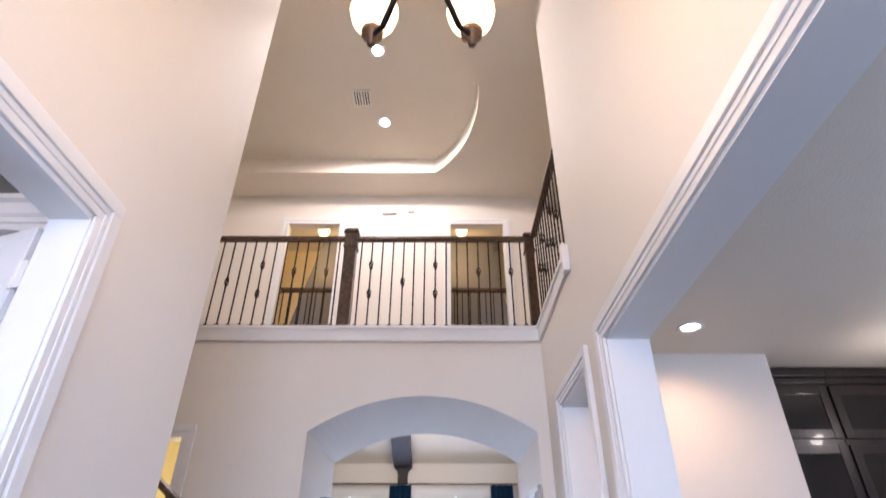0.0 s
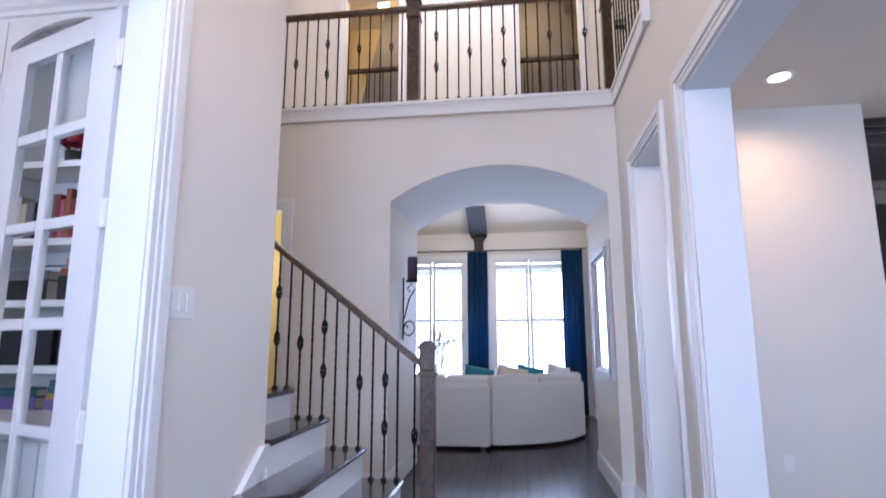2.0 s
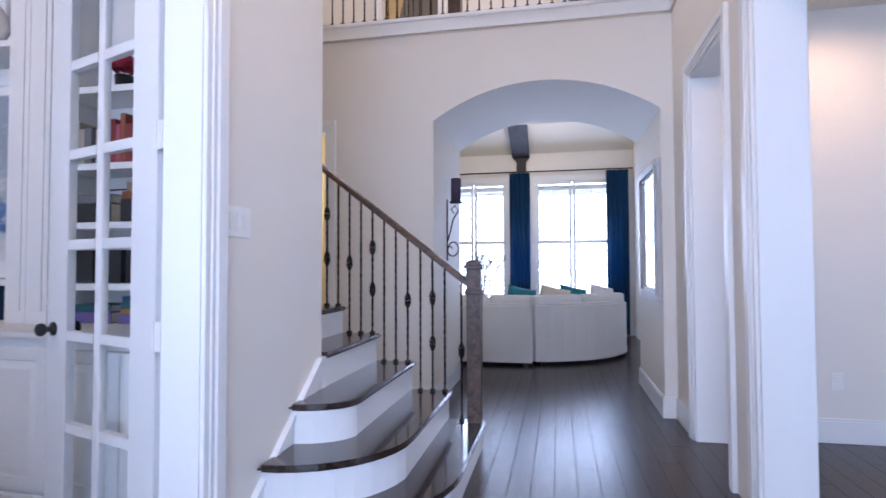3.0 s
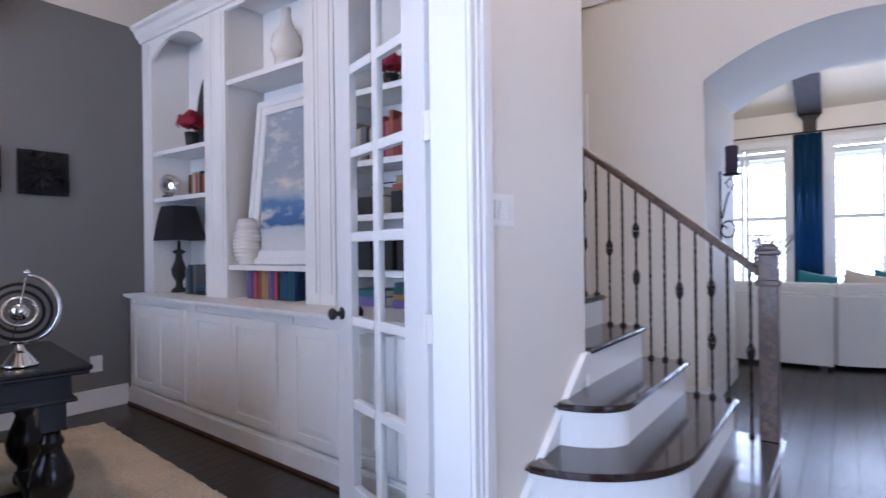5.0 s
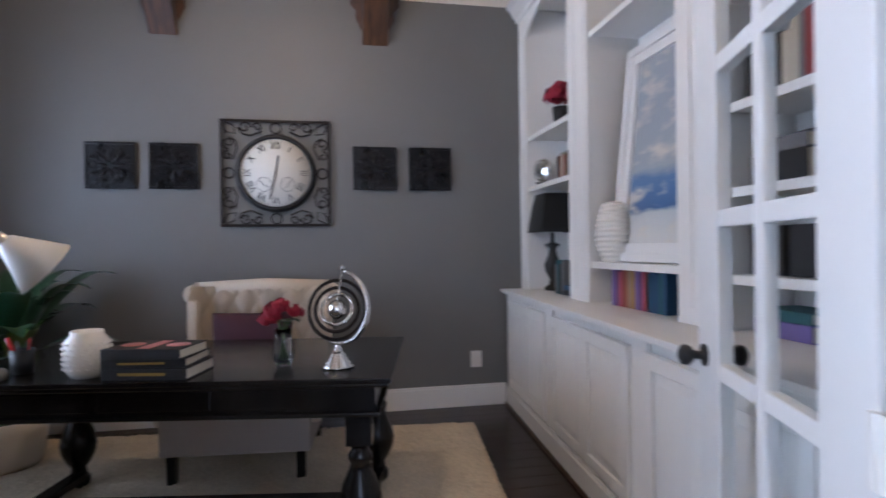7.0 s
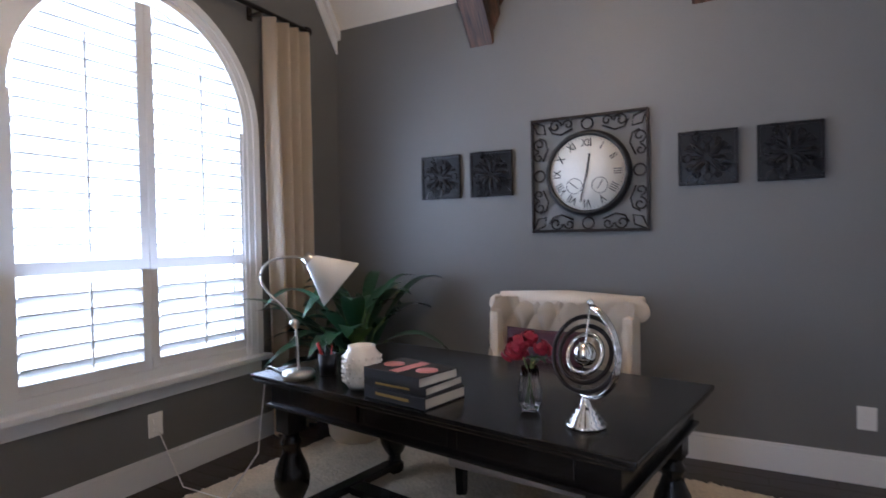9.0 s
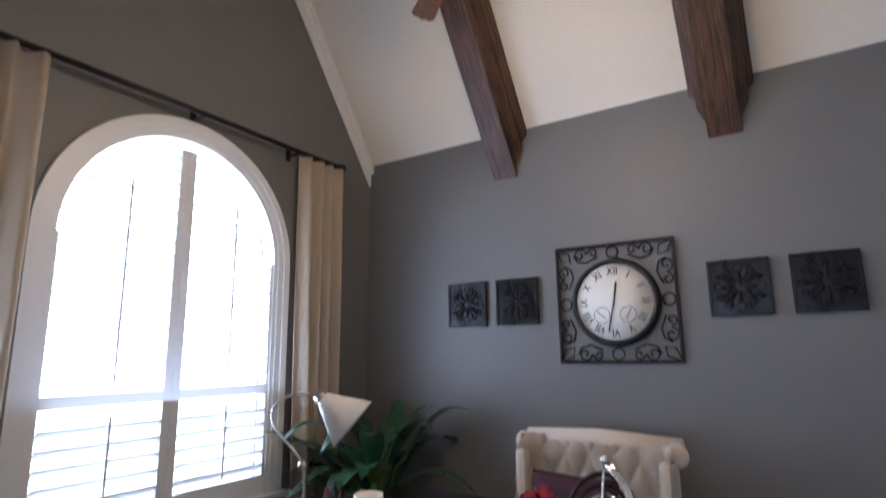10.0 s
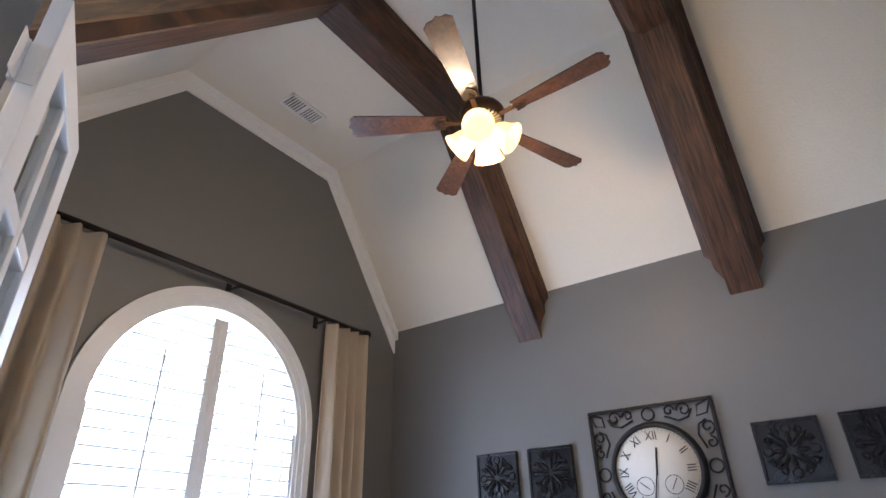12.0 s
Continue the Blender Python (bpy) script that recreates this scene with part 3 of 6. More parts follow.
e = thing("worktop", (-5.048, 2.0, 0.884), "continuous white painted worktop over the base cabinets", "worktop")
for nm, d, z0, z1 in (("slab", 0.0, 0.899, 0.922), ("edge_moulding", 0.012, 0.891, 0.898), ("edge_moulding", 0.025, 0.884, 0.890)):
    bm = prism([(0.0, d), (3.678, d - 3.678 * math.tan(SKEW)), (3.678, 0.54), (0.0, 0.54)], "z", z0 - 0.884, z1 - 0.884)
    bmesh.ops.bevel(bm, geom=bm.edges[:], offset=0.003, segments=2, affect="EDGES")
    part(nm, bm, CABINET, e)


def bookcase(x0, x1, stl, str_, shelves, arch):
    e = thing("bookcase", (x0, 2.19, 0.922), "white painted built-in bookcase with " + ("an arched head" if arch else "a tall middle bay"), "bookcase", "built-in bookcases")
    inv = Matrix.Translation((-x0, -2.19, -0.922))

    def put(nm, bm, lab=""):
        bm.transform(inv)
        return part(nm, bm, CABINET, e, lab)

    top = 3.11
    put("back_panel", boxes((x0 - 0.02, x1 + 0.02, 2.515, 2.545, 0.923, top)))
    for a in (x0 - 0.02, x1):
        put("side_panel", boxes((a, a + 0.02, 2.2, 2.515, 0.923, top)))
    put("stile", boxes((x0 - stl, x0, 2.175, 2.2, 0.923, top), (x0 - stl + 0.03, x0 - 0.03, 2.168, 2.175, 0.992, top - 0.07), bevel=0.004))
    put("stile", boxes((x1, x1 + str_, 2.175, 2.2, 0.923, top), (x1 + 0.03, x1 + str_ - 0.03, 2.168, 2.175, 0.992, top - 0.07), bevel=0.004))
    bm = bmesh.new()
    if arch:
        arch_strip(bm, x0, x1, 2.885, 0.145, top, 2.175, 2.2, 18)
    else:
        box(bm, x0, x1, 2.175, 2.2, 3.03, top)
    put("head_board", bm)
    for z in shelves:
        put("shelf", boxes((x0, x1, 2.205, 2.514, z - 0.024, z), (x0 - 0.004, x1 + 0.004, 2.19, 2.205, z - 0.036, z), bevel=0.003))
    return e


bookcase(*UX[0], 0.155, 0.139, (1.722, 2.112), True)
bookcase(*UX[1], 0.139, 0.139, (1.165, 2.52), False)
bookcase(*UX[2], 0.139, 0.48, (1.142, 1.472, 1.792, 2.212), True)
bm = bmesh.new()
prism([(2.2, 3.06), (2.155, 3.06), (2.15, 3.085), (2.13, 3.10), (2.105, 3.15), (2.08, 3.165), (2.08, 3.193), (2.2, 3.193)], "x", -5.05, -1.37, bm)
structure("trim_bookcase_crown", bm, CABINET, "white crown moulding over the bookcases")
structure("trim_bookcase_top", boxes((-5.05, -1.37, 2.2, 2.55, 3.112, 3.19)), CABINET, "white top board over the bookcases")


# ---- books and ornaments on the shelves ----
def cloth(name, c, rough=0.6):
    return paint(name, c, rough, grain=150, bump=0.05, var=0.08)


BOOKC = {k: cloth(k + "_book_cloth", tuple(0.72 * v for v in c)) for k, c in dict(purple=(0.16, 0.07, 0.22), pink=(0.55, 0.10, 0.16), red=(0.28, 0.03, 0.03), rust=(0.36, 0.10, 0.04), tan=(0.42, 0.30, 0.17), blue=(0.02, 0.09, 0.2), teal=(0.02, 0.13, 0.16), black=(0.015, 0.015, 0.017), cream=(0.6, 0.53, 0.42), grey=(0.2, 0.2, 0.21), lilac=(0.22, 0.16, 0.45), gold=(0.45, 0.28, 0.05)).items()}
PAGES = paint("book_pages", (0.72, 0.66, 0.54), 0.9, grain=300, bump=0.3, var=0.06)


def book(x, y, z, w, d, h, key, lean=0.0, flat=False, rz=0.0, label="", spine="y"):
    """Upright with its spine to -y, or lying flat."""
    m = pose(x, y, z, 0, lean, rz)
    e = thing("book", m, label or f"{'closed' if not flat else 'flat lying'} hardback book in {key} cloth", "book", "books")
    if flat:
        part("cover", boxes((0, w, 0, d, 0, 0.004), (0, w, 0, d, h - 0.004, h), (0, w, 0, 0.004, 0.004, h - 0.004) if spine == "y" else (w - 0.004, w, 0, d, 0.004, h - 0.004), bevel=0.001), BOOKC[key], e)
        part("page_block", boxes((0.004, w - 0.004, 0.004, d - 0.004, 0.004, h - 0.004)), PAGES, e)
    else:
        part("cover", boxes((0, 0.003, 0, d, 0, h), (w - 0.003, w, 0, d, 0, h), (0.003, w - 0.003, 0, 0.004, 0, h), bevel=0.001), BOOKC[key], e)
        part("page_block", boxes((0.003, w - 0.003, 0.004, d - 0.006, 0.004, h - 0.005)), PAGES, e)
    return e


rng = random.Random(4)


def book_row(x, x1, y, z, keys, hmin, hmax, dmin=0.15, dmax=0.2):
    i = 0
    while x < x1:
        w = rng.uniform(0.022, 0.045)
        book(x, y, z, w, rng.uniform(dmin, dmax), rng.uniform(hmin, hmax), keys[i % len(keys)])
        x += w + 0.002
        i += 1


# bay one
book_row(-4.45, -4.16, 2.25, 1.724, ["black", "rust", "cream", "red", "tan"], 0.15, 0.19)
book_row(-4.50, -4.36, 2.24, 0.924, ["grey", "teal", "black"], 0.2, 0.24)
book(-4.36, 2.24, 0.924, 0.24, 0.17, 0.035, "black", flat=True)
book(-4.35, 2.24, 0.96, 0.22, 0.17, 0.03, "blue", flat=True)
# middle bay
book_row(-3.66, -3.30, 2.24, 0.924, ["lilac", "purple", "pink", "red", "rust", "tan", "gold"], 0.19, 0.225)
book_row(-3.30, -3.14, 2.24, 0.924, ["teal", "blue", "blue"], 0.19, 0.205)
book_row(-3.0, -2.95, 2.26, 0.924, ["lilac"], 0.16, 0.18)
# bay three, seen through the door's glass
book_row(-2.62, -2.35, 2.26, 1.795, ["black", "cream", "cream", "grey"], 0.2, 0.26)
book_row(-2.35, -2.05, 2.26, 1.795, ["red", "pink", "rust", "red"], 0.22, 0.29)
book(-2.60, 2.26, 1.474, 0.26, 0.18, 0.11, "black", flat=True)
book(-2.58, 2.26, 1.585, 0.24, 0.18, 0.05, "grey", flat=True)
book(-2.28, 2.26, 1.474, 0.3, 0.18, 0.13, "black", flat=True)
book(-2.27, 2.26, 1.605, 0.26, 0.18, 0.04, "rust", flat=True)
book(-2.25, 2.27, 1.646, 0.2, 0.16, 0.05, "tan", flat=True)
for bx in (-2.6, -2.42, -2.24, -2.06):
    book(bx, 2.26, 1.144, 0.15, 0.16, 0.18, "black", label="thick black boxed book with a gilt crest")
book(-2.58, 2.25, 0.924, 0.26, 0.18, 0.06, "lilac", flat=True)
book(-2.57, 2.25, 0.985, 0.25, 0.18, 0.04, "teal", flat=True)
book(-2.27, 2.25, 0.924, 0.26, 0.18, 0.05, "lilac", flat=True)
book(-2.26, 2.25, 0.975, 0.25, 0.18, 0.03, "gold", flat=True)
book(-2.26, 2.25, 1.006, 0.24, 0.17, 0.035, "teal", flat=True)
book(-2.25, 2.25, 1.042, 0.22, 0.17, 0.03, "blue", flat=True)
book_row(-2.0, -1.9, 2.25, 0.924, ["black", "black"], 0.16, 0.19)

CERAMIC = paint("white_ceramic", (0.78, 0.76, 0.72), 0.25, grain=20, bump=0.05, var=0.03, coat=0.3)
# ribbed white vase with a wavy wall
bm = lathe([(0.0, 0), (0.055, 0)] + [(0.058 + 0.035 * math.sin(math.pi * min(1, (i / 66) ** 0.9)) + 0.0045 * math.cos(math.pi * i / 3), 0.01 + i * 0.0043) for i in range(67)] + [(0.038, 0.31), (0.034, 0.3), (0.0, 0.25)], 28)
single("ribbed_vase", bm, CERAMIC, "white ceramic vase with carved wavy ribs", "vase", m=Matrix.Translation((-3.69, 2.27, 1.166)) @ Matrix.Diagonal((1.1, 1.1, 1.1, 1)))
bm = lathe([(0.0, 0), (0.075, 0), (0.085, 0.05), (0.087, 0.1), (0.083, 0.1), (0.115, 0.17), (0.10, 0.26), (0.05, 0.33), (0.03, 0.40), (0.032, 0.46), (0.026, 0.46), (0.02, 0.40), (0.0, 0.3)], 28)
single("bottle_vase", bm, CERAMIC, "tall white glazed bottle vase with a grey base", "vase", m=pose(-3.33, 2.36, 2.521))
PAINTM, pt, pb = nodes_of("cloud_painting")
co = pt.nodes.new("ShaderNodeTexCoord")
mp = pt.nodes.new("ShaderNodeMapping")
mp.inputs["Scale"].default_value = (2.6, 2.6, 6.0)
nz = pt.nodes.new("ShaderNodeTexNoise")
nz.inputs["Scale"].default_value, nz.inputs["Detail"].default_value, nz.inputs["Roughness"].default_value = 1.0, 7, 0.6
rp = pt.nodes.new("ShaderNodeValToRGB")
rp.color_ramp.elements[0].position, rp.color_ramp.elements[0].color = 0.40, (0.10, 0.18, 0.34, 1)
rp.color_ramp.elements[1].position, rp.color_ramp.elements[1].color = 0.62, (0.72, 0.71, 0.68, 1)
mid = rp.color_ramp.elements.new(0.5)
mid.color = (0.30, 0.36, 0.45, 1)
pt.links.new(co.outputs["Object"], mp.inputs[0])
pt.links.new(mp.outputs[0], nz.inputs["Vector"])
pt.links.new(nz.outputs[0], rp.inputs[0])
sz, zr = pt.nodes.new("ShaderNodeSeparateXYZ"), pt.nodes.new("ShaderNodeValToRGB")
zm, cm = pt.nodes.new("ShaderNodeMath"), pt.nodes.new("ShaderNodeMix")
pt.links.new(co.outputs["Object"], sz.inputs[0])
zm.operation = "MULTIPLY_ADD"
zm.inputs[1].default_value = 0.16
pt.links.new(nz.outputs[0], zm.inputs[0])
pt.links.new(sz.outputs[2], zm.inputs[2])
zr.color_ramp.elements[0].position, zr.color_ramp.elements[0].color = 0.22, (0.62, 0.63, 0.62, 1)
zr.color_ramp.elements[1].position, zr.color_ramp.elements[1].color = 0.95, (0.30, 0.34, 0.40, 1)
for pos, c in ((0.33, (0.50, 0.54, 0.56, 1)), (0.36, (0.05, 0.12, 0.27, 1)), (0.52, (0.10, 0.20, 0.38, 1)), (0.58, (0.36, 0.40, 0.44, 1))):
    zr.color_ramp.elements.new(pos).color = c
pt.links.new(zm.outputs[0], zr.inputs[0])
rp.color_ramp.elements[0].position, rp.color_ramp.elements[0].color = 0.5, (0, 0, 0, 1)
rp.color_ramp.elements[2].position, rp.color_ramp.elements[2].color = 0.62, (0.85, 0.85, 0.85, 1)
rp.color_ramp.elements[1].position, rp.color_ramp.elements[1].color = 0.55, (0.3, 0.3, 0.3, 1)
cm.data_type = "RGBA"
pt.links.new(rp.outputs[0], cm.inputs[0])
pt.links.new(zr.outputs[0], cm.inputs[6])
cm.inputs[7].default_value = (0.66, 0.62, 0.54, 1)
pt.links.new(cm.outputs[2], pb.inputs["Base Color"])
pb.inputs["Roughness"].default_value = 0.6
pp = thing("framed_painting", pose(-3.335, 2.285, 1.170, -6, 0, 0), "cloud and sea painting in a wide white leaning frame", "painting")
FW, FH, FB = 0.79, 1.22, 0.10
part("canvas", boxes((-FW / 2 + FB, FW / 2 - FB, 0.02, 0.03, FB, FH - FB)), PAINTM, pp, "painted clouds over blue sea")
bm = bmesh.new()
for wd, t in ((FB, 0.03), (FB * 0.45, 0.045)):
    for r in ((-FW / 2, FW / 2, FH - wd, FH), (-FW / 2, FW / 2, 0, wd), (-FW / 2, -FW / 2 + wd, wd, FH - wd), (FW / 2 - wd, FW / 2, wd, FH - wd)):
        box(bm, r[0], r[1], 0.03 - t, 0.031, r[2], r[3], 0.004)
part("frame", bm, WHITE, pp)

# shelf lamp
e = thing("table_lamp", Matrix.Translation((-4.76, 2.33, 0.924)) @ Matrix.Diagonal((1.1, 1.3, 1.22, 1)), "black table lamp with a turned base and black shade", "lamp")
part("base", lathe([(0.0, 0), (0.05, 0), (0.05, 0.02), (0.025, 0.035), (0.02, 0.07), (0.045, 0.12), (0.05, 0.16), (0.025, 0.22), (0.02, 0.26), (0.045, 0.285), (0.012, 0.30), (0.01, 0.36), (0.0, 0.36)]), BLACK, e)
bm = bmesh.new()
for (r0, z0), (r1, z1) in (((0.165, 0.36), (0.10, 0.60)),):
    for ins, flip in ((0.0, 1), (0.004, -1)):
        vs0 = [bm.verts.new(((r0 - ins) * sx, (r0 - ins) * 0.72 * sy, z0)) for sx, sy in ((-1, -1), (1, -1), (1, 1), (-1, 1))]
        vs1 = [bm.verts.new(((r1 - ins) * sx, (r1 - ins) * 0.72 * sy, z1)) for sx, sy in ((-1, -1), (1, -1), (1, 1), (-1, 1))]
        for i in range(4):
            bm.faces.new((vs0[i], vs0[(i + 1) % 4], vs1[(i + 1) % 4], vs1[i]))
part("shade", bm, BLACK, e, "black fabric shade")

# shiny round desk clock
e = thing("desk_clock", pose(-4.78, 2.27, 1.724, 0, 0, 30), "round chrome desk clock on a small foot", "clock")
part("foot", boxes((-0.05, 0.05, -0.03, 0.03, 0, 0.03), bevel=0.006), CHROME, e)
part("case", lathe([(0.0, -0.025), (0.075, -0.025), (0.088, -0.01), (0.088, 0.015), (0.07, 0.025), (0.0, 0.025)], 28), CHROME, e, "", pose(0, 0, 0.115, 90, 0, 0))
part("dial", lathe([(0.0, 0.014), (0.025, 0.012), (0.05, 0.007), (0.068, 0.0), (0.068, -0.003), (0.0, -0.003)], 28), MIRROR, e, "domed mirror dial", pose(0, -0.026, 0.115, 90, 0, 0))

PETAL = paint("crimson_petal", (0.30, 0.008, 0.03), 0.7, grain=60, bump=0.2, var=0.3)
LEAF = paint("dark_leaf", (0.022, 0.068, 0.032), 0.3, grain=40, bump=0.15, var=0.3, big=6)
STEM = paint("green_stem", (0.06, 0.12, 0.03), 0.5, var=0.2)


def peony(bm, cx, cy, cz, r, seed):
    rg = random.Random(seed)
    for k in range(46):
        a, t = rg.uniform(0, 6.283), rg.uniform(-0.5, 1.0)
        d = Vector((math.cos(a) * math.sqrt(max(0, 1 - t * t)), math.sin(a) * math.sqrt(max(0, 1 - t * t)), t))
        c = Vector((cx, cy, cz)) + d * r * rg.uniform(0.35, 0.95)
        s = d.cross(Vector((0, 0, 1)))
        s = s.normalized() if s.length > 0.1 else Vector((1, 0, 0))
        u = s.cross(d).normalized()
        w = r * rg.uniform(0.35, 0.55)
        vs = [bm.verts.new(c + s * w * x + u * w * y + d * w * h) for x, y, h in ((-0.5, -0.6, -0.3), (0.5, -0.6, -0.3), (0.8, 0.3, 0.1), (0.2, 0.9, 0.0), (-0.4, 0.8, 0.15), (-0.8, 0.2, 0.0))]
        mid = bm.verts.new(c + d * w * 0.25)
        for i in range(6):
            bm.faces.new((vs[i], vs[(i + 1) % 6], mid))
    return bm


e = thing("flower_pot", Matrix.Translation((-4.42, 2.27, 2.114)) @ Matrix.Diagonal((1.2, 1.2, 1.3, 1)), "small dark pot with a ball of crimson flowers", "flowers")
part("pot", lathe([(0.0, 0), (0.04, 0), (0.05, 0.09), (0.045, 0.09), (0.0, 0.07)]), BLACK, e)
for i in range(7):
    a = i * 0.9
    part("bloom", peony(bmesh.new(), 0.055 * math.cos(a) * (i > 0), 0.05 * math.sin(a) * (i > 0), 0.15 + 0.03 * (i == 0), 0.055, i), PETAL, e)
e = thing("flower_pot", (-2.32, 2.32, 2.214), "small dark pot with a ball of crimson flowers", "flowers")
part("pot", lathe([(0.0, 0), (0.04, 0), (0.05, 0.09), (0.045, 0.09), (0.0, 0.07)]), BLACK, e)
for i in range(7):
    a = i * 0.9
    part("bloom", peony(bmesh.new(), 0.055 * math.cos(a) * (i > 0), 0.05 * math.sin(a) * (i > 0), 0.15 + 0.03 * (i == 0), 0.055, i + 20), PETAL, e)


def sailboat(x, y, z, mirror):
    """A dark curved easel-like ornament."""
    s = -1 if mirror else 1
    out = [(0, 0), (s * 0.22, 0), (s * 0.22, 0.66)] + [(s * (0.22 - 0.22 * math.sin(t * math.pi / 16)), 0.66 * math.cos(t * math.pi / 16)) for t in range(1, 8)]
    bm = prism([(x + u, z + v) for u, v in out], "y", y, y + 0.02)
    return single("sail_ornament", bm, BLACK, "black pierced metal sail ornament leaning at the shelf back", "ornament", "sail ornaments")


sailboat(-4.66, 2.43, 2.114, False)
sailboat(-2.35, 2.43, 2.214, False)
e = thing("display_plate", pose(-3.02, 2.36, 1.012, -12, 0, 0), "round blue and black plate standing among the books", "plate")
part("dish", lathe([(0.0, 0), (0.09, 0.004), (0.1, 0.012), (0.0, 0.008)], 28), BOOKC["blue"], e, "", pose(0, 0, 0.01, 90, 0, 0))
part("rim", lathe([(0.06, 0), (0.1, 0.002), (0.1, 0.01), (0.06, 0.006)], 28, caps=False), BLACK, e, "", pose(0, -0.014, 0.01, 90, 0, 0))


# ---- study: desk and what stands on it ----
DA = 9.3
DESK = pose(-3.04, -0.008, 0, 0, 0, -DA)  # local: y along the desk, -x away from the door
e = thing("desk", DESK, "large black painted writing desk with turned bulbous legs", "desk")
DL, DD, DZ = 0.938, 1.0, 0.762
part("desktop", boxes((-DD, 0.0, -DL, DL, DZ - 0.022, DZ), (-DD + 0.012, -0.012, -DL + 0.012, DL - 0.012, DZ - 0.04, DZ - 0.022), bevel=0.006), BLACKWOOD, e)
part("apron", boxes((-DD + 0.07, -0.07, -DL + 0.07, DL - 0.07, 0.612, DZ - 0.04)), BLACKWOOD, e)
part("moulding", boxes((-DD + 0.05, -0.05, -DL + 0.05, DL - 0.05, 0.597, 0.615), bevel=0.006), BLACKWOOD, e)
for ya, yb in ((-0.72, -0.26), (-0.22, 0.22), (0.26, 0.72)):
    dr = part("drawer_front", boxes((-0.075, -0.062, ya, yb, 0.63, 0.707), bevel=0.004), BLACKWOOD, e)
LEG = [(0.0, 0.0), (0.045, 0.0), (0.055, 0.02), (0.055, 0.045), (0.04, 0.06), (0.035, 0.09), (0.06, 0.12), (0.082, 0.16), (0.088, 0.20), (0.075, 0.25), (0.05, 0.30), (0.04, 0.33), (0.05, 0.345), (0.05, 0.36), (0.038, 0.375), (0.036, 0.40), (0.0, 0.4)]
for lx, ly in ((-0.13, DL - 0.14), (-0.13, -DL + 0.14), (-DD + 0.13, DL - 0.14), (-DD + 0.13, -DL + 0.14)):
    leg = part("leg", lathe([(r, z * 1.155) for r, z in LEG], 24), BLACKWOOD, e, "", Matrix.Translation((lx, ly, 0.012)))
    part("leg_block", boxes((-0.052, 0.052, -0.052, 0.052, 0.46, 0.602), bevel=0.004), BLACKWOOD, leg)
part("stretcher", boxes((-DD / 2 - 0.05, -DD / 2 + 0.05, -DL + 0.2, DL - 0.2, 0.05, 0.09), (-DD + 0.13, -0.13, -DL + 0.11, -DL + 0.19, 0.05, 0.09), (-DD + 0.13, -0.13, DL - 0.19, DL - 0.11, 0.05, 0.09), bevel=0.006), BLACKWOOD, e)


def ring(bm, R, r, m, seg=40, sub=8, flat=1.0):
    vs = []
    for i in range(seg):
        a = 2 * math.pi * i / seg
        vs.append([bm.verts.new(m @ Vector(((R + r * math.cos(b)) * math.cos(a), (R + r * math.cos(b)) * math.sin(a), r * flat * math.sin(b)))) for b in [2 * math.pi * k / sub for k in range(sub)]])
    for i in range(seg):
        for k in range(sub):
            f = bm.faces.new((vs[i][k], vs[(i + 1) % seg][k], vs[(i + 1) % seg][(k + 1) % sub], vs[i][(k + 1) % sub]))
            f.smooth = True
    return bm


e = thing("armillary_sphere", pose(-3.13, 0.715, 0.764, 0, 0, 5) @ Matrix.Diagonal((0.9, 0.86, 0.92, 1)), "chrome armillary sphere with dark rings on a stepped base", "ornament")
part("base", lathe([(0.0, 0), (0.078, 0), (0.08, 0.012), (0.066, 0.016), (0.066, 0.03), (0.054, 0.034), (0.054, 0.046), (0.042, 0.05), (0.042, 0.062), (0.03, 0.068), (0.014, 0.10), (0.014, 0.125), (0.0, 0.125)], 32), CHROME, e)
T = pose(0, 0, 0.265, 0, 0, 0)
bm = bmesh.new()
for w in (-0.008, 0.0, 0.008):
    tube([(w, 0.178 * math.sin(a), 0.28 - 0.168 * math.cos(a)) for a in [radians(d) for d in range(-4, 182, 6)]], 0.0075, 8, bm)
LEAN = Matrix.Translation((0, 0, 0.28)) @ Matrix.Rotation(radians(-40), 4, "Z") @ Matrix.Rotation(radians(-11), 4, "X") @ Matrix.Translation((0, 0, -0.28))
bm.transform(LEAN)
part("meridian_arm", bm, CHROME, e)
for R, rx, ry in ((0.138, 18, 72), (0.105, 12, 66), (0.075, 20, 60)):
    part("ring", ring(bmesh.new(), R, 0.009, T @ pose(0, 0, 0, rx, ry, 0)), IRON if R > 0.08 else CHROME, e)
part("ball", lathe([(0.045 * math.sin(math.pi * i / 14), -0.045 * math.cos(math.pi * i / 14)) for i in range(15)]), CHROME, e, "", T)
part("axis_rod", tube([LEAN @ Vector((0, 0, 0.115)), LEAN @ Vector((0, 0, 0.44))], 0.004), CHROME, e)
part("finial", lathe([(0.0, 0), (0.012, 0.004), (0.014, 0.014), (0.006, 0.024), (0.0, 0.026)], 12), CHROME, e, "", LEAN @ Matrix.Translation((0, 0, 0.447)))

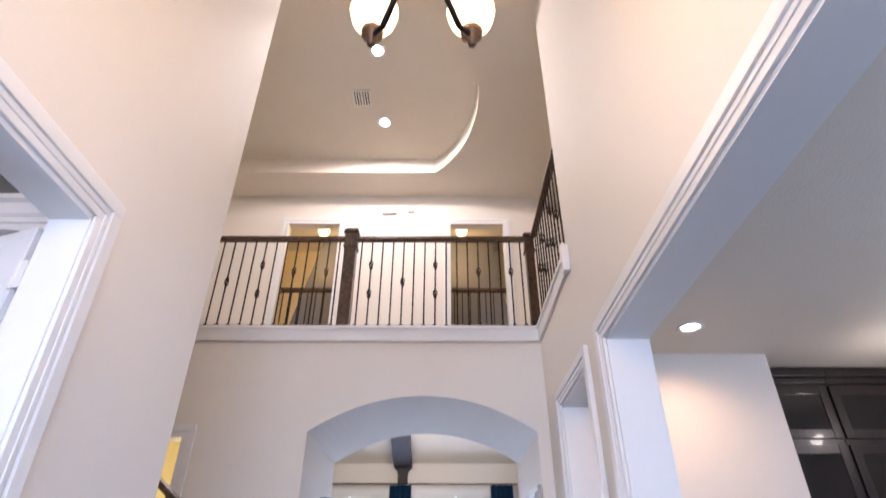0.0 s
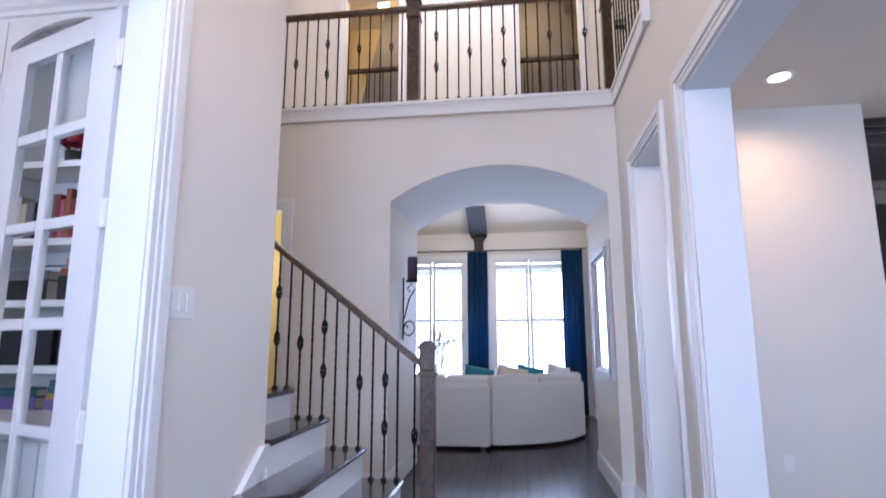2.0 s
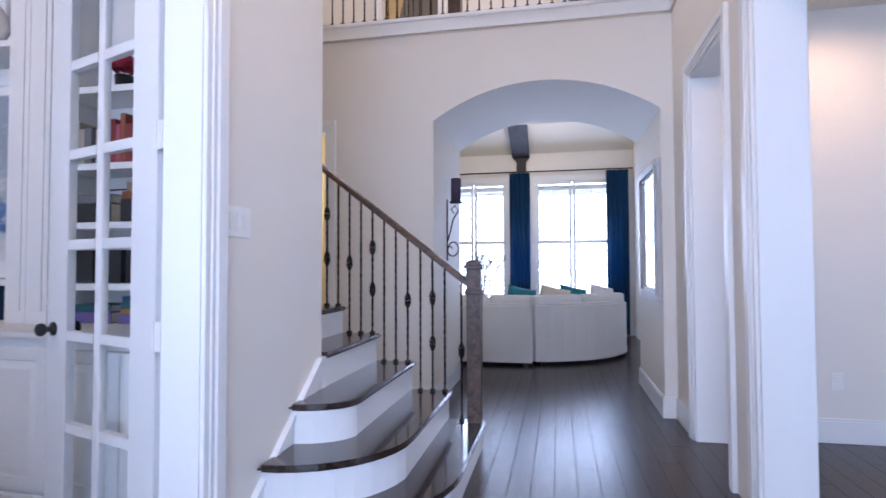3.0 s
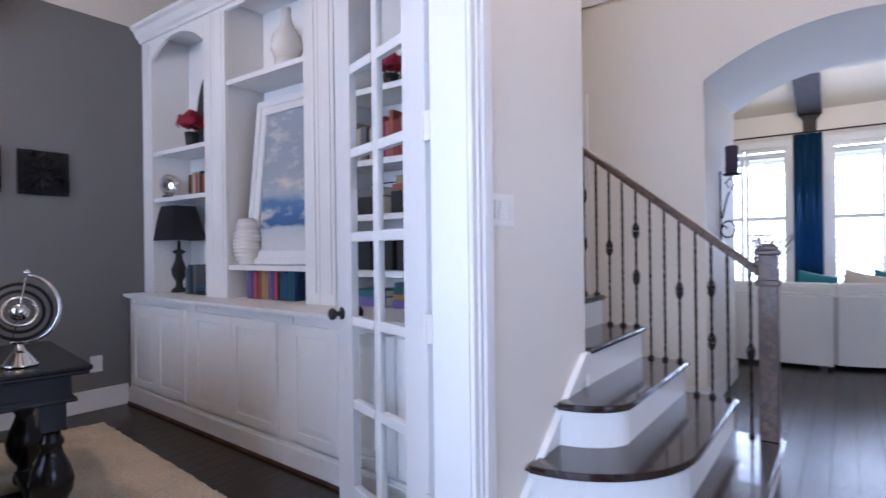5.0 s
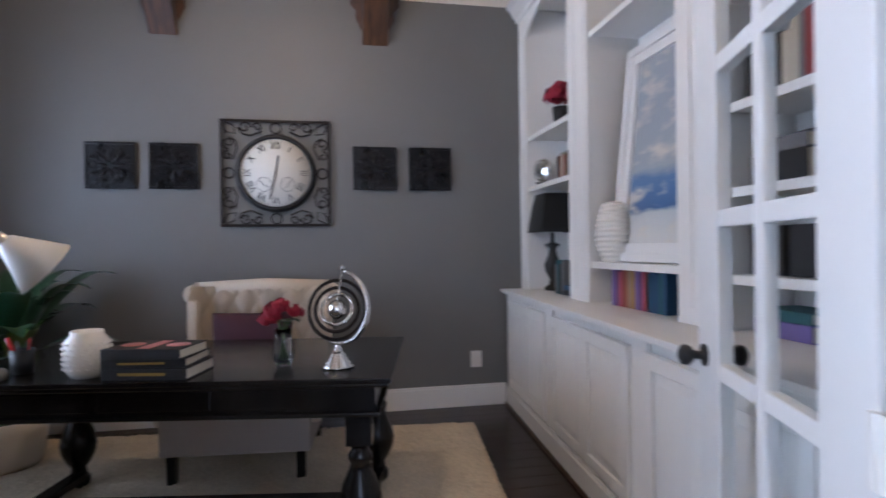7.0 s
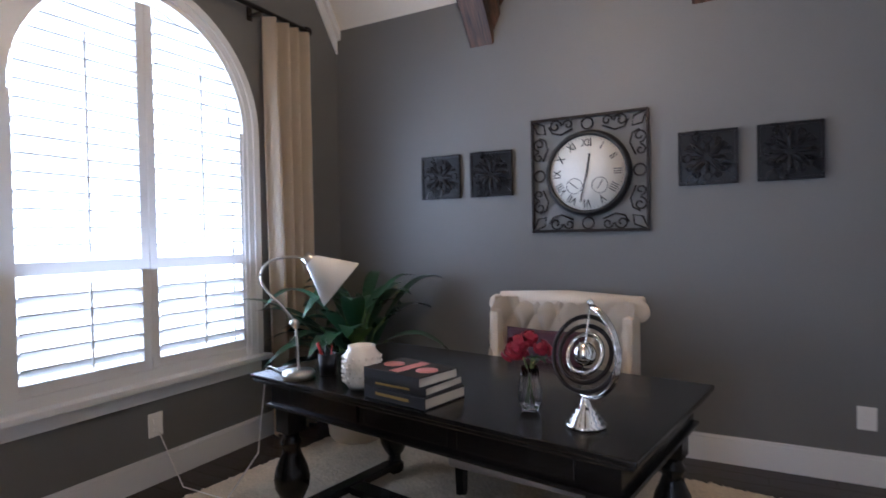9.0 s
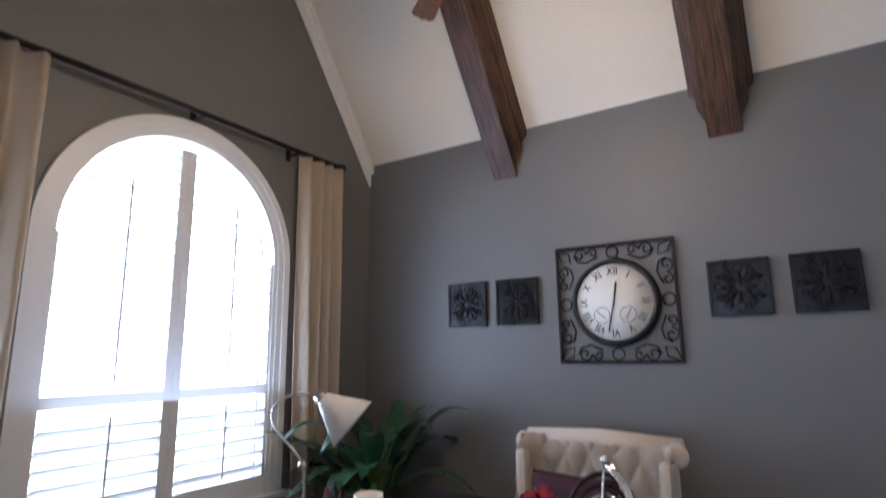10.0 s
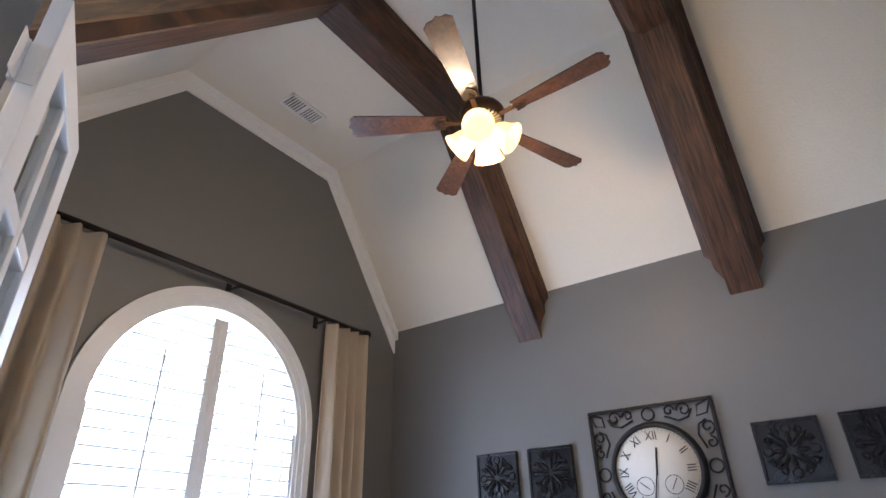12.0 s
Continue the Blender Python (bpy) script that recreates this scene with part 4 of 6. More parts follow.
e = thing("flower_vase", (-3.22, 0.487, 0.764), "clear glass vase with crimson peonies in water", "vase")
part("glass_body", lathe([(0.0, 0), (0.03, 0), (0.042, 0.03), (0.046, 0.06), (0.036, 0.12), (0.034, 0.16), (0.031, 0.16), (0.033, 0.12), (0.042, 0.06), (0.038, 0.03), (0.0, 0.012)], 28), CLEAR, e)
for i in range(5):
    a = i * 1.3
    part("stem", tube([(0.02 * math.cos(a), 0.02 * math.sin(a), 0.015), (-0.01 * math.cos(a), -0.01 * math.sin(a), 0.15), (-0.03 * math.cos(a), -0.03 * math.sin(a), 0.2)], 0.003, 6), STEM, e)
for i, (a, b, c, r) in enumerate(((0.0, -0.055, 0.21, 0.055), (0.03, -0.03, 0.235, 0.05), (0.0, 0.05, 0.225, 0.04), (-0.03, -0.01, 0.25, 0.04))):
    part("bloom", peony(bmesh.new(), a, b, c, r, 40 + i), PETAL, e)


def leaf_blade(bm, base, tip, width, droop, seg=7):
    """A pointed arching leaf with a folded midrib."""
    b, t = Vector(base), Vector(tip)
    d = t - b
    s = d.cross(Vector((0, 0, 1))).normalized()
    rows = []
    for i in range(seg + 1):
        u = i / seg
        c = b + d * u + Vector((0, 0, droop * math.sin(u * math.pi * 0.8) - droop * 0.9 * u * u))
        w = width * (math.sin(math.pi * min(1, u * 0.94 + 0.06)) ** 0.8) * (1 - 0.25 * u) + 0.001
        rows.append((bm.verts.new(c - s * w + Vector((0, 0, 0.25 * w))), bm.verts.new(c), bm.verts.new(c + s * w + Vector((0, 0, 0.25 * w)))))
    for p, q in zip(rows, rows[1:]):
        for k in (0, 1):
            f = bm.faces.new((p[k], p[k + 1], q[k + 1], q[k]))
            f.smooth = True


bm = bmesh.new()
for i in range(6):
    leaf_blade(bm, (0.0, 0.02, 0.17), (0.05 * math.cos(i), 0.03 + 0.05 * math.sin(i), 0.19), 0.018, 0.02, 4)
part("leaves", bm, LEAF, e)

# pierced white candle jar
e = thing("candle_jar", Matrix.Translation((-3.21, -0.272, 0.764)) @ Matrix.Diagonal((1.15, 1.15, 1.1, 1)), "white pierced ceramic candle jar", "jar")
part("body", lathe([(0.0, 0), (0.05, 0), (0.07, 0.03), (0.074, 0.08), (0.07, 0.13), (0.052, 0.155), (0.052, 0.168), (0.047, 0.168), (0.045, 0.15), (0.0, 0.14)], 32), CERAMIC, e)
bm = bmesh.new()
for r in range(6):
    for k in range(18):
        a = 2 * math.pi * (k + 0.5 * (r % 2)) / 18
        z = 0.035 + r * 0.018
        rad = 0.0725 + 0.002 * math.sin(math.pi * (z - 0.03) / 0.1)
        c = bmesh.ops.create_icosphere(bm, subdivisions=1, radius=0.0055, matrix=Matrix.Translation((rad * math.cos(a), rad * math.sin(a), z)))
part("bead_relief", bm, CERAMIC, e)

e = thing("pencil_cup", (-3.34, -0.57, 0.764), "black mesh pencil cup with red handled scissors", "cup")
part("cup", lathe([(0.0, 0), (0.038, 0), (0.045, 0.10), (0.042, 0.10), (0.036, 0.006), (0.0, 0.006)]), BLACK, e)
REDP = paint("red_plastic", (0.45, 0.02, 0.02), 0.35, var=0.05)
part("scissors", tube([(0.0, -0.02, 0.02), (0.01, -0.035, 0.11), (0.015, -0.05, 0.15)], 0.009, 8), REDP, e, "red scissor handle")
part("pen", tube([(0.0, 0.01, 0.01), (0.01, 0.035, 0.145)], 0.004, 8), REDP, e)
part("pen", tube([(0.01, 0.0, 0.01), (-0.02, -0.03, 0.13)], 0.004, 8), BLACK, e)

# stack of three books
bz = 0.764
for k, (h, key, w, d, lab) in enumerate(((0.045, "black", 0.245, 0.335, "large black coffee table book"), (0.034, "black", 0.24, 0.325, "black clothbound book in a stack"), (0.04, "black", 0.225, 0.315, "black book with a pink ribbon print lying on top"))):
    rz = (-12, -9, -14)[k]
    b = book(-3.105 - w * math.cos(radians(rz)), -0.185 - w * math.sin(radians(rz)), bz, w, d, h, key, flat=True, rz=rz, label=lab, spine="x")
    if k == 2:
        PINK = paint("pink_print", (0.62, 0.25, 0.25), 0.5, var=0.1)
        part("cover_print", boxes((0.02, w - 0.02, d * 0.42, d * 0.58, h, h + 0.0012)), PINK, b, "pink ribbon print")
        for cc in (0.2, 0.8):
            part("cover_print", lathe([(0.0, 0), (0.045, 0), (0.045, 0.0014), (0.0, 0.0014)], 20), PINK, b, "round pale pink print", Matrix.Translation((w / 2, d * cc, h)))
    else:
        part("spine_title", boxes((w - 0.0005, w + 0.001, d * 0.2, d * 0.75, h * 0.4, h * 0.65)), BOOKC["gold"], b)
    bz += h + 0.001

# desk lamp
e = thing("desk_lamp", pose(-3.22, -0.645, 0.764, 0, 0, 124) @ Matrix.Diagonal((1.13, 1.13, 1.13, 1)), "brushed nickel desk lamp with a curved neck and white glass shade", "lamp")
part("base", lathe([(0.0, 0), (0.066, 0), (0.068, 0.022), (0.062, 0.032), (0.0, 0.036)], 32), NICKEL, e)
knots = [(0, 0.03), (-0.003, 0.1), (-0.006, 0.17), (-0.015, 0.232), (-0.07, 0.30), (-0.13, 0.36), (-0.158, 0.41), (-0.148, 0.458), (-0.104, 0.49), (-0.03, 0.502), (0.045, 0.497)]
neck = []
for i in range(len(knots) - 1):
    p0, p1, p2, p3 = (knots[max(0, min(len(knots) - 1, i + k))] for k in (-1, 0, 1, 2))
    for u in (0.0, 0.25, 0.5, 0.75):
        c = [0.5 * (2 * b + (c2 - a) * u + (2 * a - 5 * b + 4 * c2 - d) * u * u + (3 * b - a - 3 * c2 + d) * u ** 3) for a, b, c2, d in zip(p0, p1, p2, p3)]
        neck.append((0.9 * c[0], 0, c[1]))
neck.append((0.0405, 0, 0.497))
part("neck", tube(neck, 0.006, 10), NICKEL, e)
part("joint", lathe([(0.0, -0.018), (0.016, -0.014), (0.02, 0.0), (0.016, 0.014), (0.0, 0.018)], 16), NICKEL, e, "round swivel joint", pose(-0.012, 0, 0.228, 90, 0, 0))
part("socket", lathe([(0.0, 0), (0.022, 0), (0.024, 0.05), (0.0, 0.055)]), NICKEL, e, "", pose(0.035, 0, 0.505, 0, 130, 0))
part("shade", lathe([(0.028, 0.0), (0.035, -0.01), (0.115, -0.16), (0.112, -0.161), (0.03, -0.012), (0.024, -0.003)], 32), PLASTIC, e, "white conical glass shade", pose(0.06, 0, 0.485, 0, -50, 0))
single("lamp_cord", tube([(-3.24, -0.71, 0.768), (-3.33, -0.95, 0.768), (-3.37, -1.01, 0.74), (-3.34, -1.05, 0.3), (-3.3, -1.25, 0.03), (-3.3, -1.6, 0.03), (-3.32, -1.83, 0.3)], 0.004, 6), PLASTIC, "thin white lamp cord hanging to the outlet", "cord")

# ---- study: tufted chair, pillow, rug, plant ----
e = thing("tufted_chair", pose(-4.28, 0.205, 0, 0, 0, -5) @ Matrix.Diagonal((1.0, 0.94, 0.99, 1)), "cream button tufted armchair with rolled back and taupe skirt", "chair")
HW = 0.44
part("seat_frame", boxes((-0.36, 0.42, -HW + 0.02, HW - 0.02, 0.17, 0.40), bevel=0.02), TAUPE, e)
part("cushion", boxes((-0.3, 0.43, -HW + 0.08, HW - 0.08, 0.40, 0.52), bevel=0.045), CREAM, e)
bm = bmesh.new()
NY, NZ = 84, 48
grid = []
for j in range(NZ + 1):
    row = []
    v = j / NZ
    for i in range(NY + 1):
        u = i / NY
        y = -HW - 0.03 + (2 * HW + 0.06) * u
        z = 0.42 + 0.62 * v
        tuft = 0.0
        da, db = u * 6 - 0.25 + (v * 4.4 - 0.7) / 2, u * 6 - 0.25 - (v * 4.4 - 0.7) / 2
        tuft = -0.045 * (abs(math.sin(math.pi * da)) * abs(math.sin(math.pi * db))) ** 0.45
        curl = 0.05 * max(0, (v - 0.8) / 0.2) ** 2
        wing = 0.10 * (abs(u - 0.5) * 2) ** 6
        row.append(bm.verts.new((-0.24 - 0.08 * v - tuft - curl + wing, y, z - 0.02 * max(0, v - 0.85))))
    grid.append(row)
for j in range(NZ):
    for i in range(NY):
        f = bm.faces.new((grid[j][i], grid[j][i + 1], grid[j + 1][i + 1], grid[j + 1][i]))
        f.smooth = True
bmesh.ops.solidify(bm, geom=bm.faces[:], thickness=0.05)
part("backrest", bm, CREAM, e, "cream diamond tufted back")
part("back_roll", tube([(-0.37, -HW - 0.04, 1.0), (-0.38, 0, 1.02), (-0.37, HW + 0.04, 1.0)], 0.062, 16), CREAM, e)
for s in (-1, 1):
    part("wing", boxes((-0.34, -0.16, s * HW - 0.035, s * HW + 0.035, 0.4, 0.96), bevel=0.03), CREAM, e)
    part("arm", boxes((-0.3, 0.36, s * (HW - 0.02) - 0.06, s * (HW - 0.02) + 0.06, 0.3, 0.60), bevel=0.045), CREAM, e)
    part("wing_scroll", lathe([(0.0, 0), (0.06, 0), (0.065, 0.01), (0.03, 0.014), (0.0, 0.012)], 20), CREAM, e, "", pose(-0.3, s * (HW + 0.035), 0.985, 0, 90, 0))
    part("back_outer", boxes((-0.44, -0.40, s * 0.2 - 0.24, s * 0.2 + 0.24, 0.3, 0.98), bevel=0.015), CREAM, e)
for lx in (-0.3, 0.37):
    for ly in (-0.36, 0.36):
        part("leg", prism([(-0.03, 0.185), (0.03, 0.185), (0.02, 0.012), (-0.02, 0.012)], "y", ly - 0.025, ly + 0.025), BLACKWOOD, e, "", Matrix.Translation((lx, 0, 0)))
bm = bmesh.new()
bmesh.ops.create_icosphere(bm, subdivisions=2, radius=0.012)
BUTTON = mesh_of("tuft_button", bm, CREAM)
for r in range(4):
    for c in range(6):
        ty, tz = (c + 0.5 * (r % 2) + 0.25) / 6, (r + 0.7) / 4.4
        if ty < 1:
            ob = new("tuft_button", BUTTON)
            ob.parent, ob.location = e, (-0.24 - 0.08 * tz + 0.004, -HW - 0.03 + (2 * HW + 0.06) * ty, 0.42 + 0.62 * tz)
PLUM = paint("plum_velvet", (0.045, 0.009, 0.02), 0.8, grain=200, bump=0.2, var=0.2)


def pillow(w, h, d, material, label, m, n=14):
    bm = bmesh.new()
    for s in (1, -1):
        g = []
        for j in range(n + 1):
            g.append([])
            for i in range(n + 1):
                u, v = i / n * 2 - 1, j / n * 2 - 1
                t = max(0, (1 - u ** 4) * (1 - v ** 4)) ** 0.5
                k = 1 - 0.05 * (1 - abs(u)) * abs(v) - 0.05 * (1 - abs(v)) * abs(u)
                g[-1].append(bm.verts.new((u * w / 2 * k, s * d / 2 * t, v * h / 2 * k)))
        for j in range(n):
            for i in range(n):
                f = bm.faces.new((g[j][i], g[j][i + 1], g[j + 1][i + 1], g[j + 1][i]))
                f.smooth = True
    bmesh.ops.remove_doubles(bm, verts=bm.verts, dist=1e-4)
    return single("pillow", bm, material, label, "pillow", m=m)


pillow(0.48, 0.32, 0.16, PLUM, "plum velvet lumbar pillow on the tufted chair", pose(-4.24, 0.21, 0.73, -12, 0, 85))

bm = bmesh.new()
RX0, RX1, RY0, RY1 = -4.767, -2.25, -1.5, 1.52
nx, ny = 150, 200
rg = np.random.RandomState(3)
hh = rg.rand(nx + 1, ny + 1) * 0.014
vs = [[None] * (ny + 1) for _ in range(nx + 1)]
for i in range(nx + 1):
    for j in range(ny + 1):
        ed = 0.0 if i in (0, nx) or j in (0, ny) else 0.012 + hh[i, j]
        jx, jy = (rg.rand() - 0.5) * 0.012, (rg.rand() - 0.5) * 0.012
        vs[i][j] = bm.verts.new((RX0 + (RX1 - RX0) * i / nx + jx, RY0 + (RY1 - RY0) * j / ny + jy, ed))
for i in range(nx):
    for j in range(ny):
        bm.faces.new((vs[i][j], vs[i + 1][j], vs[i + 1][j + 1], vs[i][j + 1])).smooth = True
single("rug", bm, RUG, "cream shag rug on the dark floor under the desk", "rug", m=Matrix.Translation((-3.35, 0, 0)) @ pose(0, 0, 0.0, 0, 0, -6) @ Matrix.Translation((3.35, 0, 0)))

e = thing("potted_plant", (-4.42, -1.22, 0), "large peace lily with broad dark leaves in a pale pot", "plant")
part("pot", lathe([(0.0, 0), (0.16, 0), (0.2, 0.05), (0.22, 0.22), (0.23, 0.30), (0.21, 0.30), (0.2, 0.25), (0.0, 0.25)], 28), CREAM, e, "pale stoneware pot")
part("soil", lathe([(0.0, 0.255), (0.2, 0.255), (0.0, 0.27)], 20), BLACK, e)
rg = random.Random(8)
for k in range(46):
    a = rg.uniform(0, 6.283)
    R = rg.uniform(0.12, 0.6)
    z0 = rg.uniform(0.45, 0.92) + 0.18 * (1 - R / 0.52)
    bx, by = 0.5 * R * math.cos(a), 0.5 * R * math.sin(a)
    base = Vector((bx, by, z0))
    tip = Vector((bx + (0.30 + 0.36 * R) * math.cos(a), by + (0.30 + 0.36 * R) * math.sin(a), z0 + rg.uniform(-0.12, 0.3)))
    bm = bmesh.new()
    leaf_blade(bm, base, tip, rg.uniform(0.055, 0.09), rg.uniform(0.05, 0.14), 10)
    part("leaf", bm, LEAF, e)
    part("stem", tube([(rg.uniform(-0.05, 0.05), rg.uniform(-0.05, 0.05), 0.26), base * 0.6 + Vector((0, 0, z0 * 0.3)), base], 0.005, 5), STEM, e)
bm = bmesh.new()
leaf_blade(bm, (0.22, 0.16, 0.72), (0.34, 0.34, 0.86), 0.09, 0.03, 8)
part("leaf", bm, paint("young_leaf", (0.11, 0.22, 0.03), 0.4, grain=40, bump=0.15, var=0.2), e, "bright young leaf")
part("stem", tube([(0.03, 0.02, 0.26), (0.15, 0.1, 0.55), (0.22, 0.16, 0.72)], 0.005, 5), STEM, e)
bm = bmesh.new()
leaf_blade(bm, (0.08, -0.2, 1.0), (0.14, -0.22, 1.08), 0.03, 0.02, 5)
part("white_bract", bm, PLASTIC, e, "pale bract")

# ---- study: wall clock and plaques ----
e = thing("wall_clock", (-5.045, 0.278, 1.828), "round white wall clock in a square wrought iron scroll frame", "clock")
C, CR = 0.0, 0.285
bm = bmesh.new()
h = 0.395
for a, b, c, d in ((-h, h, h - 0.02, h), (-h, h, -h, -h + 0.02), (-h, -h + 0.02, -h + 0.02, h - 0.02), (h - 0.02, h, -h + 0.02, h - 0.02)):
    box(bm, 0.005, 0.025, a, b, c, d, 0.004)
fr = part("square_frame", bm, IRON, e, "dark iron outer frame")


def spiral(cy, cz, r0, r1, a0, turns, n=22):
    return [(0.016, cy + (r0 + (r1 - r0) * i / n) * math.cos(a0 + turns * 6.283 * i / n), cz + (r0 + (r1 - r0) * i / n) * math.sin(a0 + turns * 6.283 * i / n)) for i in range(n + 1)]


for q in range(4):
    rot = Matrix.Rotation(q * math.pi / 2, 4, "X")
    bm = bmesh.new()
    for s in (1, -1):
        tube(spiral(s * 0.22, 0.335, 0.045, 0.012, (math.pi if s > 0 else 0), -s * 1.2), 0.006, 6, bm)
        tube(spiral(s * 0.13, 0.34, 0.035, 0.010, (0 if s > 0 else math.pi), s * 1.1), 0.006, 6, bm)
        tube([(0.016, s * 0.265, 0.335), (0.016, s * 0.24, 0.29), (0.016, s * 0.18, 0.275), (0.016, s * 0.10, 0.31)], 0.006, 6, bm)
    tube(spiral(0.0, 0.335, 0.038, 0.038, 0, 1.0), 0.006, 6, bm)
    tube([(0.016, 0.385, 0.385), (0.016, 0.35, 0.30), (0.016, 0.29, 0.29), (0.016, 0.30, 0.35), (0.016, 0.385, 0.385)], 0.006, 6, bm)
    bm.transform(rot)
    part("scroll_work", bm, IRON, e)
part("case_ring", lathe([(0.25, 0.0), (CR, 0.0), (CR + 0.005, 0.02), (CR - 0.01, 0.055), (0.262, 0.065), (0.25, 0.05)], 48, caps=False), BLACK, e, "black round bezel", pose(0, 0, 0, 0, 90, 0))
FACE = paint("clock_face", (0.74, 0.72, 0.66), 0.45, var=0.03, bump=0.0)
dial = part("dial", lathe([(0.0, 0.02), (0.256, 0.02), (0.256, 0.04), (0.0, 0.04)], 48), FACE, e, "white dial", pose(0, 0, 0, 0, 90, 0))
ROMAN = ["XII", "I", "II", "III", "IIII", "V", "VI", "VII", "VIII", "IX", "X", "XI"]


def lettering(text, size, material, parent, m, name="numeral"):
    cu = bpy.data.curves.new(name, "FONT")
    cu.body, cu.size, cu.align_x, cu.align_y, cu.extrude = text, size, "CENTER", "CENTER", 0.0006
    tmp = bpy.data.objects.new(name, cu)
    scene.collection.objects.link(tmp)
    me = bpy.data.meshes.new_from_object(tmp.evaluated_get(bpy.context.evaluated_depsgraph_get()))
    bpy.data.objects.remove(tmp)
    bpy.data.curves.remove(cu)
    ob = new(name, me)
    me.materials.append(material)
    ob.parent, ob.matrix_basis = parent, m
    return ob


for k in range(12):
    a = -k * math.pi / 6
    lettering(ROMAN[k], 0.075, BLACK, e, Matrix.Translation((0.043, 0, 0)) @ Matrix.Rotation(a, 4, "X") @ Matrix.Translation((0, 0, 0.2)) @ pose(0, 0, 0, 90, 0, 90) @ Matrix.Diagonal((0.8, 1, 1, 1)))
bm = bmesh.new()
for k in range(60):
    a = k * math.pi / 30
    box(bm, 0.0415, 0.0425, 0.238 * math.sin(a) - 0.002, 0.238 * math.sin(a) + 0.002, 0.238 * math.cos(a) - 0.002, 0.238 * math.cos(a) + 0.002)
tagged(part("minute_track", bm, BLACK, e), kind="stuff")
for cy, ang in ((-0.085, 50), (0.085, -30)):
    part("sub_dial", ring(bmesh.new(), 0.052, 0.0015, pose(0.0425, cy, -0.085, 0, 90, 0), 32, 4), BLACK, e, "small weather dial")
    part("sub_hand", boxes((0.043, 0.0445, -0.002, 0.002, -0.03, 0.04)), BLACK, e, "", pose(0, cy, -0.085, ang, 0, 0))
part("hour_hand", boxes((0.045, 0.047, -0.006, 0.006, -0.03, 0.13)), BLACK, e, "", pose(0, 0, 0, -9, 0, 0))
part("minute_hand", boxes((0.048, 0.05, -0.004, 0.004, -0.04, 0.20)), BLACK, e, "", pose(0, 0, 0, -193, 0, 0))

PLAQUE = paint("pressed_tin", (0.007, 0.0065, 0.0075), 0.3, 0.0, coat=0.0, grain=50, bump=0.08, var=0.35, big=7)
PLAQUE.node_tree.nodes["Principled BSDF"].inputs["Specular IOR Level"].default_value = 0.25


def plaque(y0, y1, seed, rot):
    cy, cz, hw = (y0 + y1) / 2, 1.873, 0.166
    e = thing("wall_plaque", (-5.048, cy, cz), "square black embossed metal wall plaque", "plaque", "four wall plaques")
    part("plate", boxes((0.0, 0.02, -hw, hw, -hw, hw), bevel=0.004), PLAQUE, e)
    bm = bmesh.new()
    for a, b, c, d in ((-hw, hw, hw - 0.018, hw), (-hw, hw, -hw, -hw + 0.018), (-hw, -hw + 0.018, -hw + 0.018, hw - 0.018), (hw - 0.018, hw, -hw + 0.018, hw - 0.018)):
        box(bm, 0.02, 0.03, a, b, c, d, 0.004)
    part("rim", bm, PLAQUE, e)
    for q in range(8):
        a = q * math.pi / 4 + rot
        R = 0.06 if q % 2 else 0.075
        mm = pose(0.022, R * math.cos(a), R * math.sin(a), math.degrees(a), 0, 0) @ Matrix.Diagonal((0.4, 1.9 if q % 2 == 0 else 1.3, 0.5, 1))
        ob = new("embossed_petal", PETALB)
        ob.parent, ob.matrix_basis = e, mm
    bm = bmesh.new()
    for q in range(4):
        a = q * math.pi / 2 + math.pi / 4
        for s in (-1, 1):
            pts = [(0.024, y, z) for _, y, z in spiral(0.115 * math.cos(a) + s * 0.028 * math.sin(a), 0.115 * math.sin(a) - s * 0.028 * math.cos(a), 0.03, 0.006, a + s, s * 1.4, 16)]
            tube(pts, 0.005, 5, bm)
        b = q * math.pi / 2
        tube([(0.024, y, z) for _, y, z in spiral(0.115 * math.cos(b), 0.115 * math.sin(b), 0.024, 0.024, 0, 1.0, 12)], 0.005, 5, bm)
        c = b + 0.39
        tube([(0.023, 0.04 * math.cos(c), 0.04 * math.sin(c)), (0.025, 0.09 * math.cos(c + 0.15), 0.09 * math.sin(c + 0.15)), (0.023, 0.14 * math.cos(c), 0.14 * math.sin(c))], 0.005, 5, bm)
        tube([(0.023, 0.04 * math.cos(c + 0.79), 0.04 * math.sin(c + 0.79)), (0.025, 0.09 * math.cos(c + 0.64), 0.09 * math.sin(c + 0.64)), (0.023, 0.14 * math.cos(c + 0.79), 0.14 * math.sin(c + 0.79))], 0.005, 5, bm)
    tagged(part("embossed_scroll", bm, PLAQUE, e), kind="stuff")


bm = bmesh.new()
bmesh.ops.create_icosphere(bm, subdivisions=2, radius=0.03)
PETALB = mesh_of("embossed_petal", bm, PLAQUE)
for i, (a, b) in enumerate(((-1.012, -0.679), (-0.59, -0.266), (0.842, 1.174), (1.264, 1.608))):
    plaque(a, b, i, 0 if i in (1, 3) else math.pi / 4)


# ---- study: window, shutters, curtains ----
win = thing("window_1", (-3.305, -1.92, 0.612), "tall arched window with white plantation shutters", "window", kind="structure")
inv = Matrix.Translation((3.31, 1.92, -0.52))


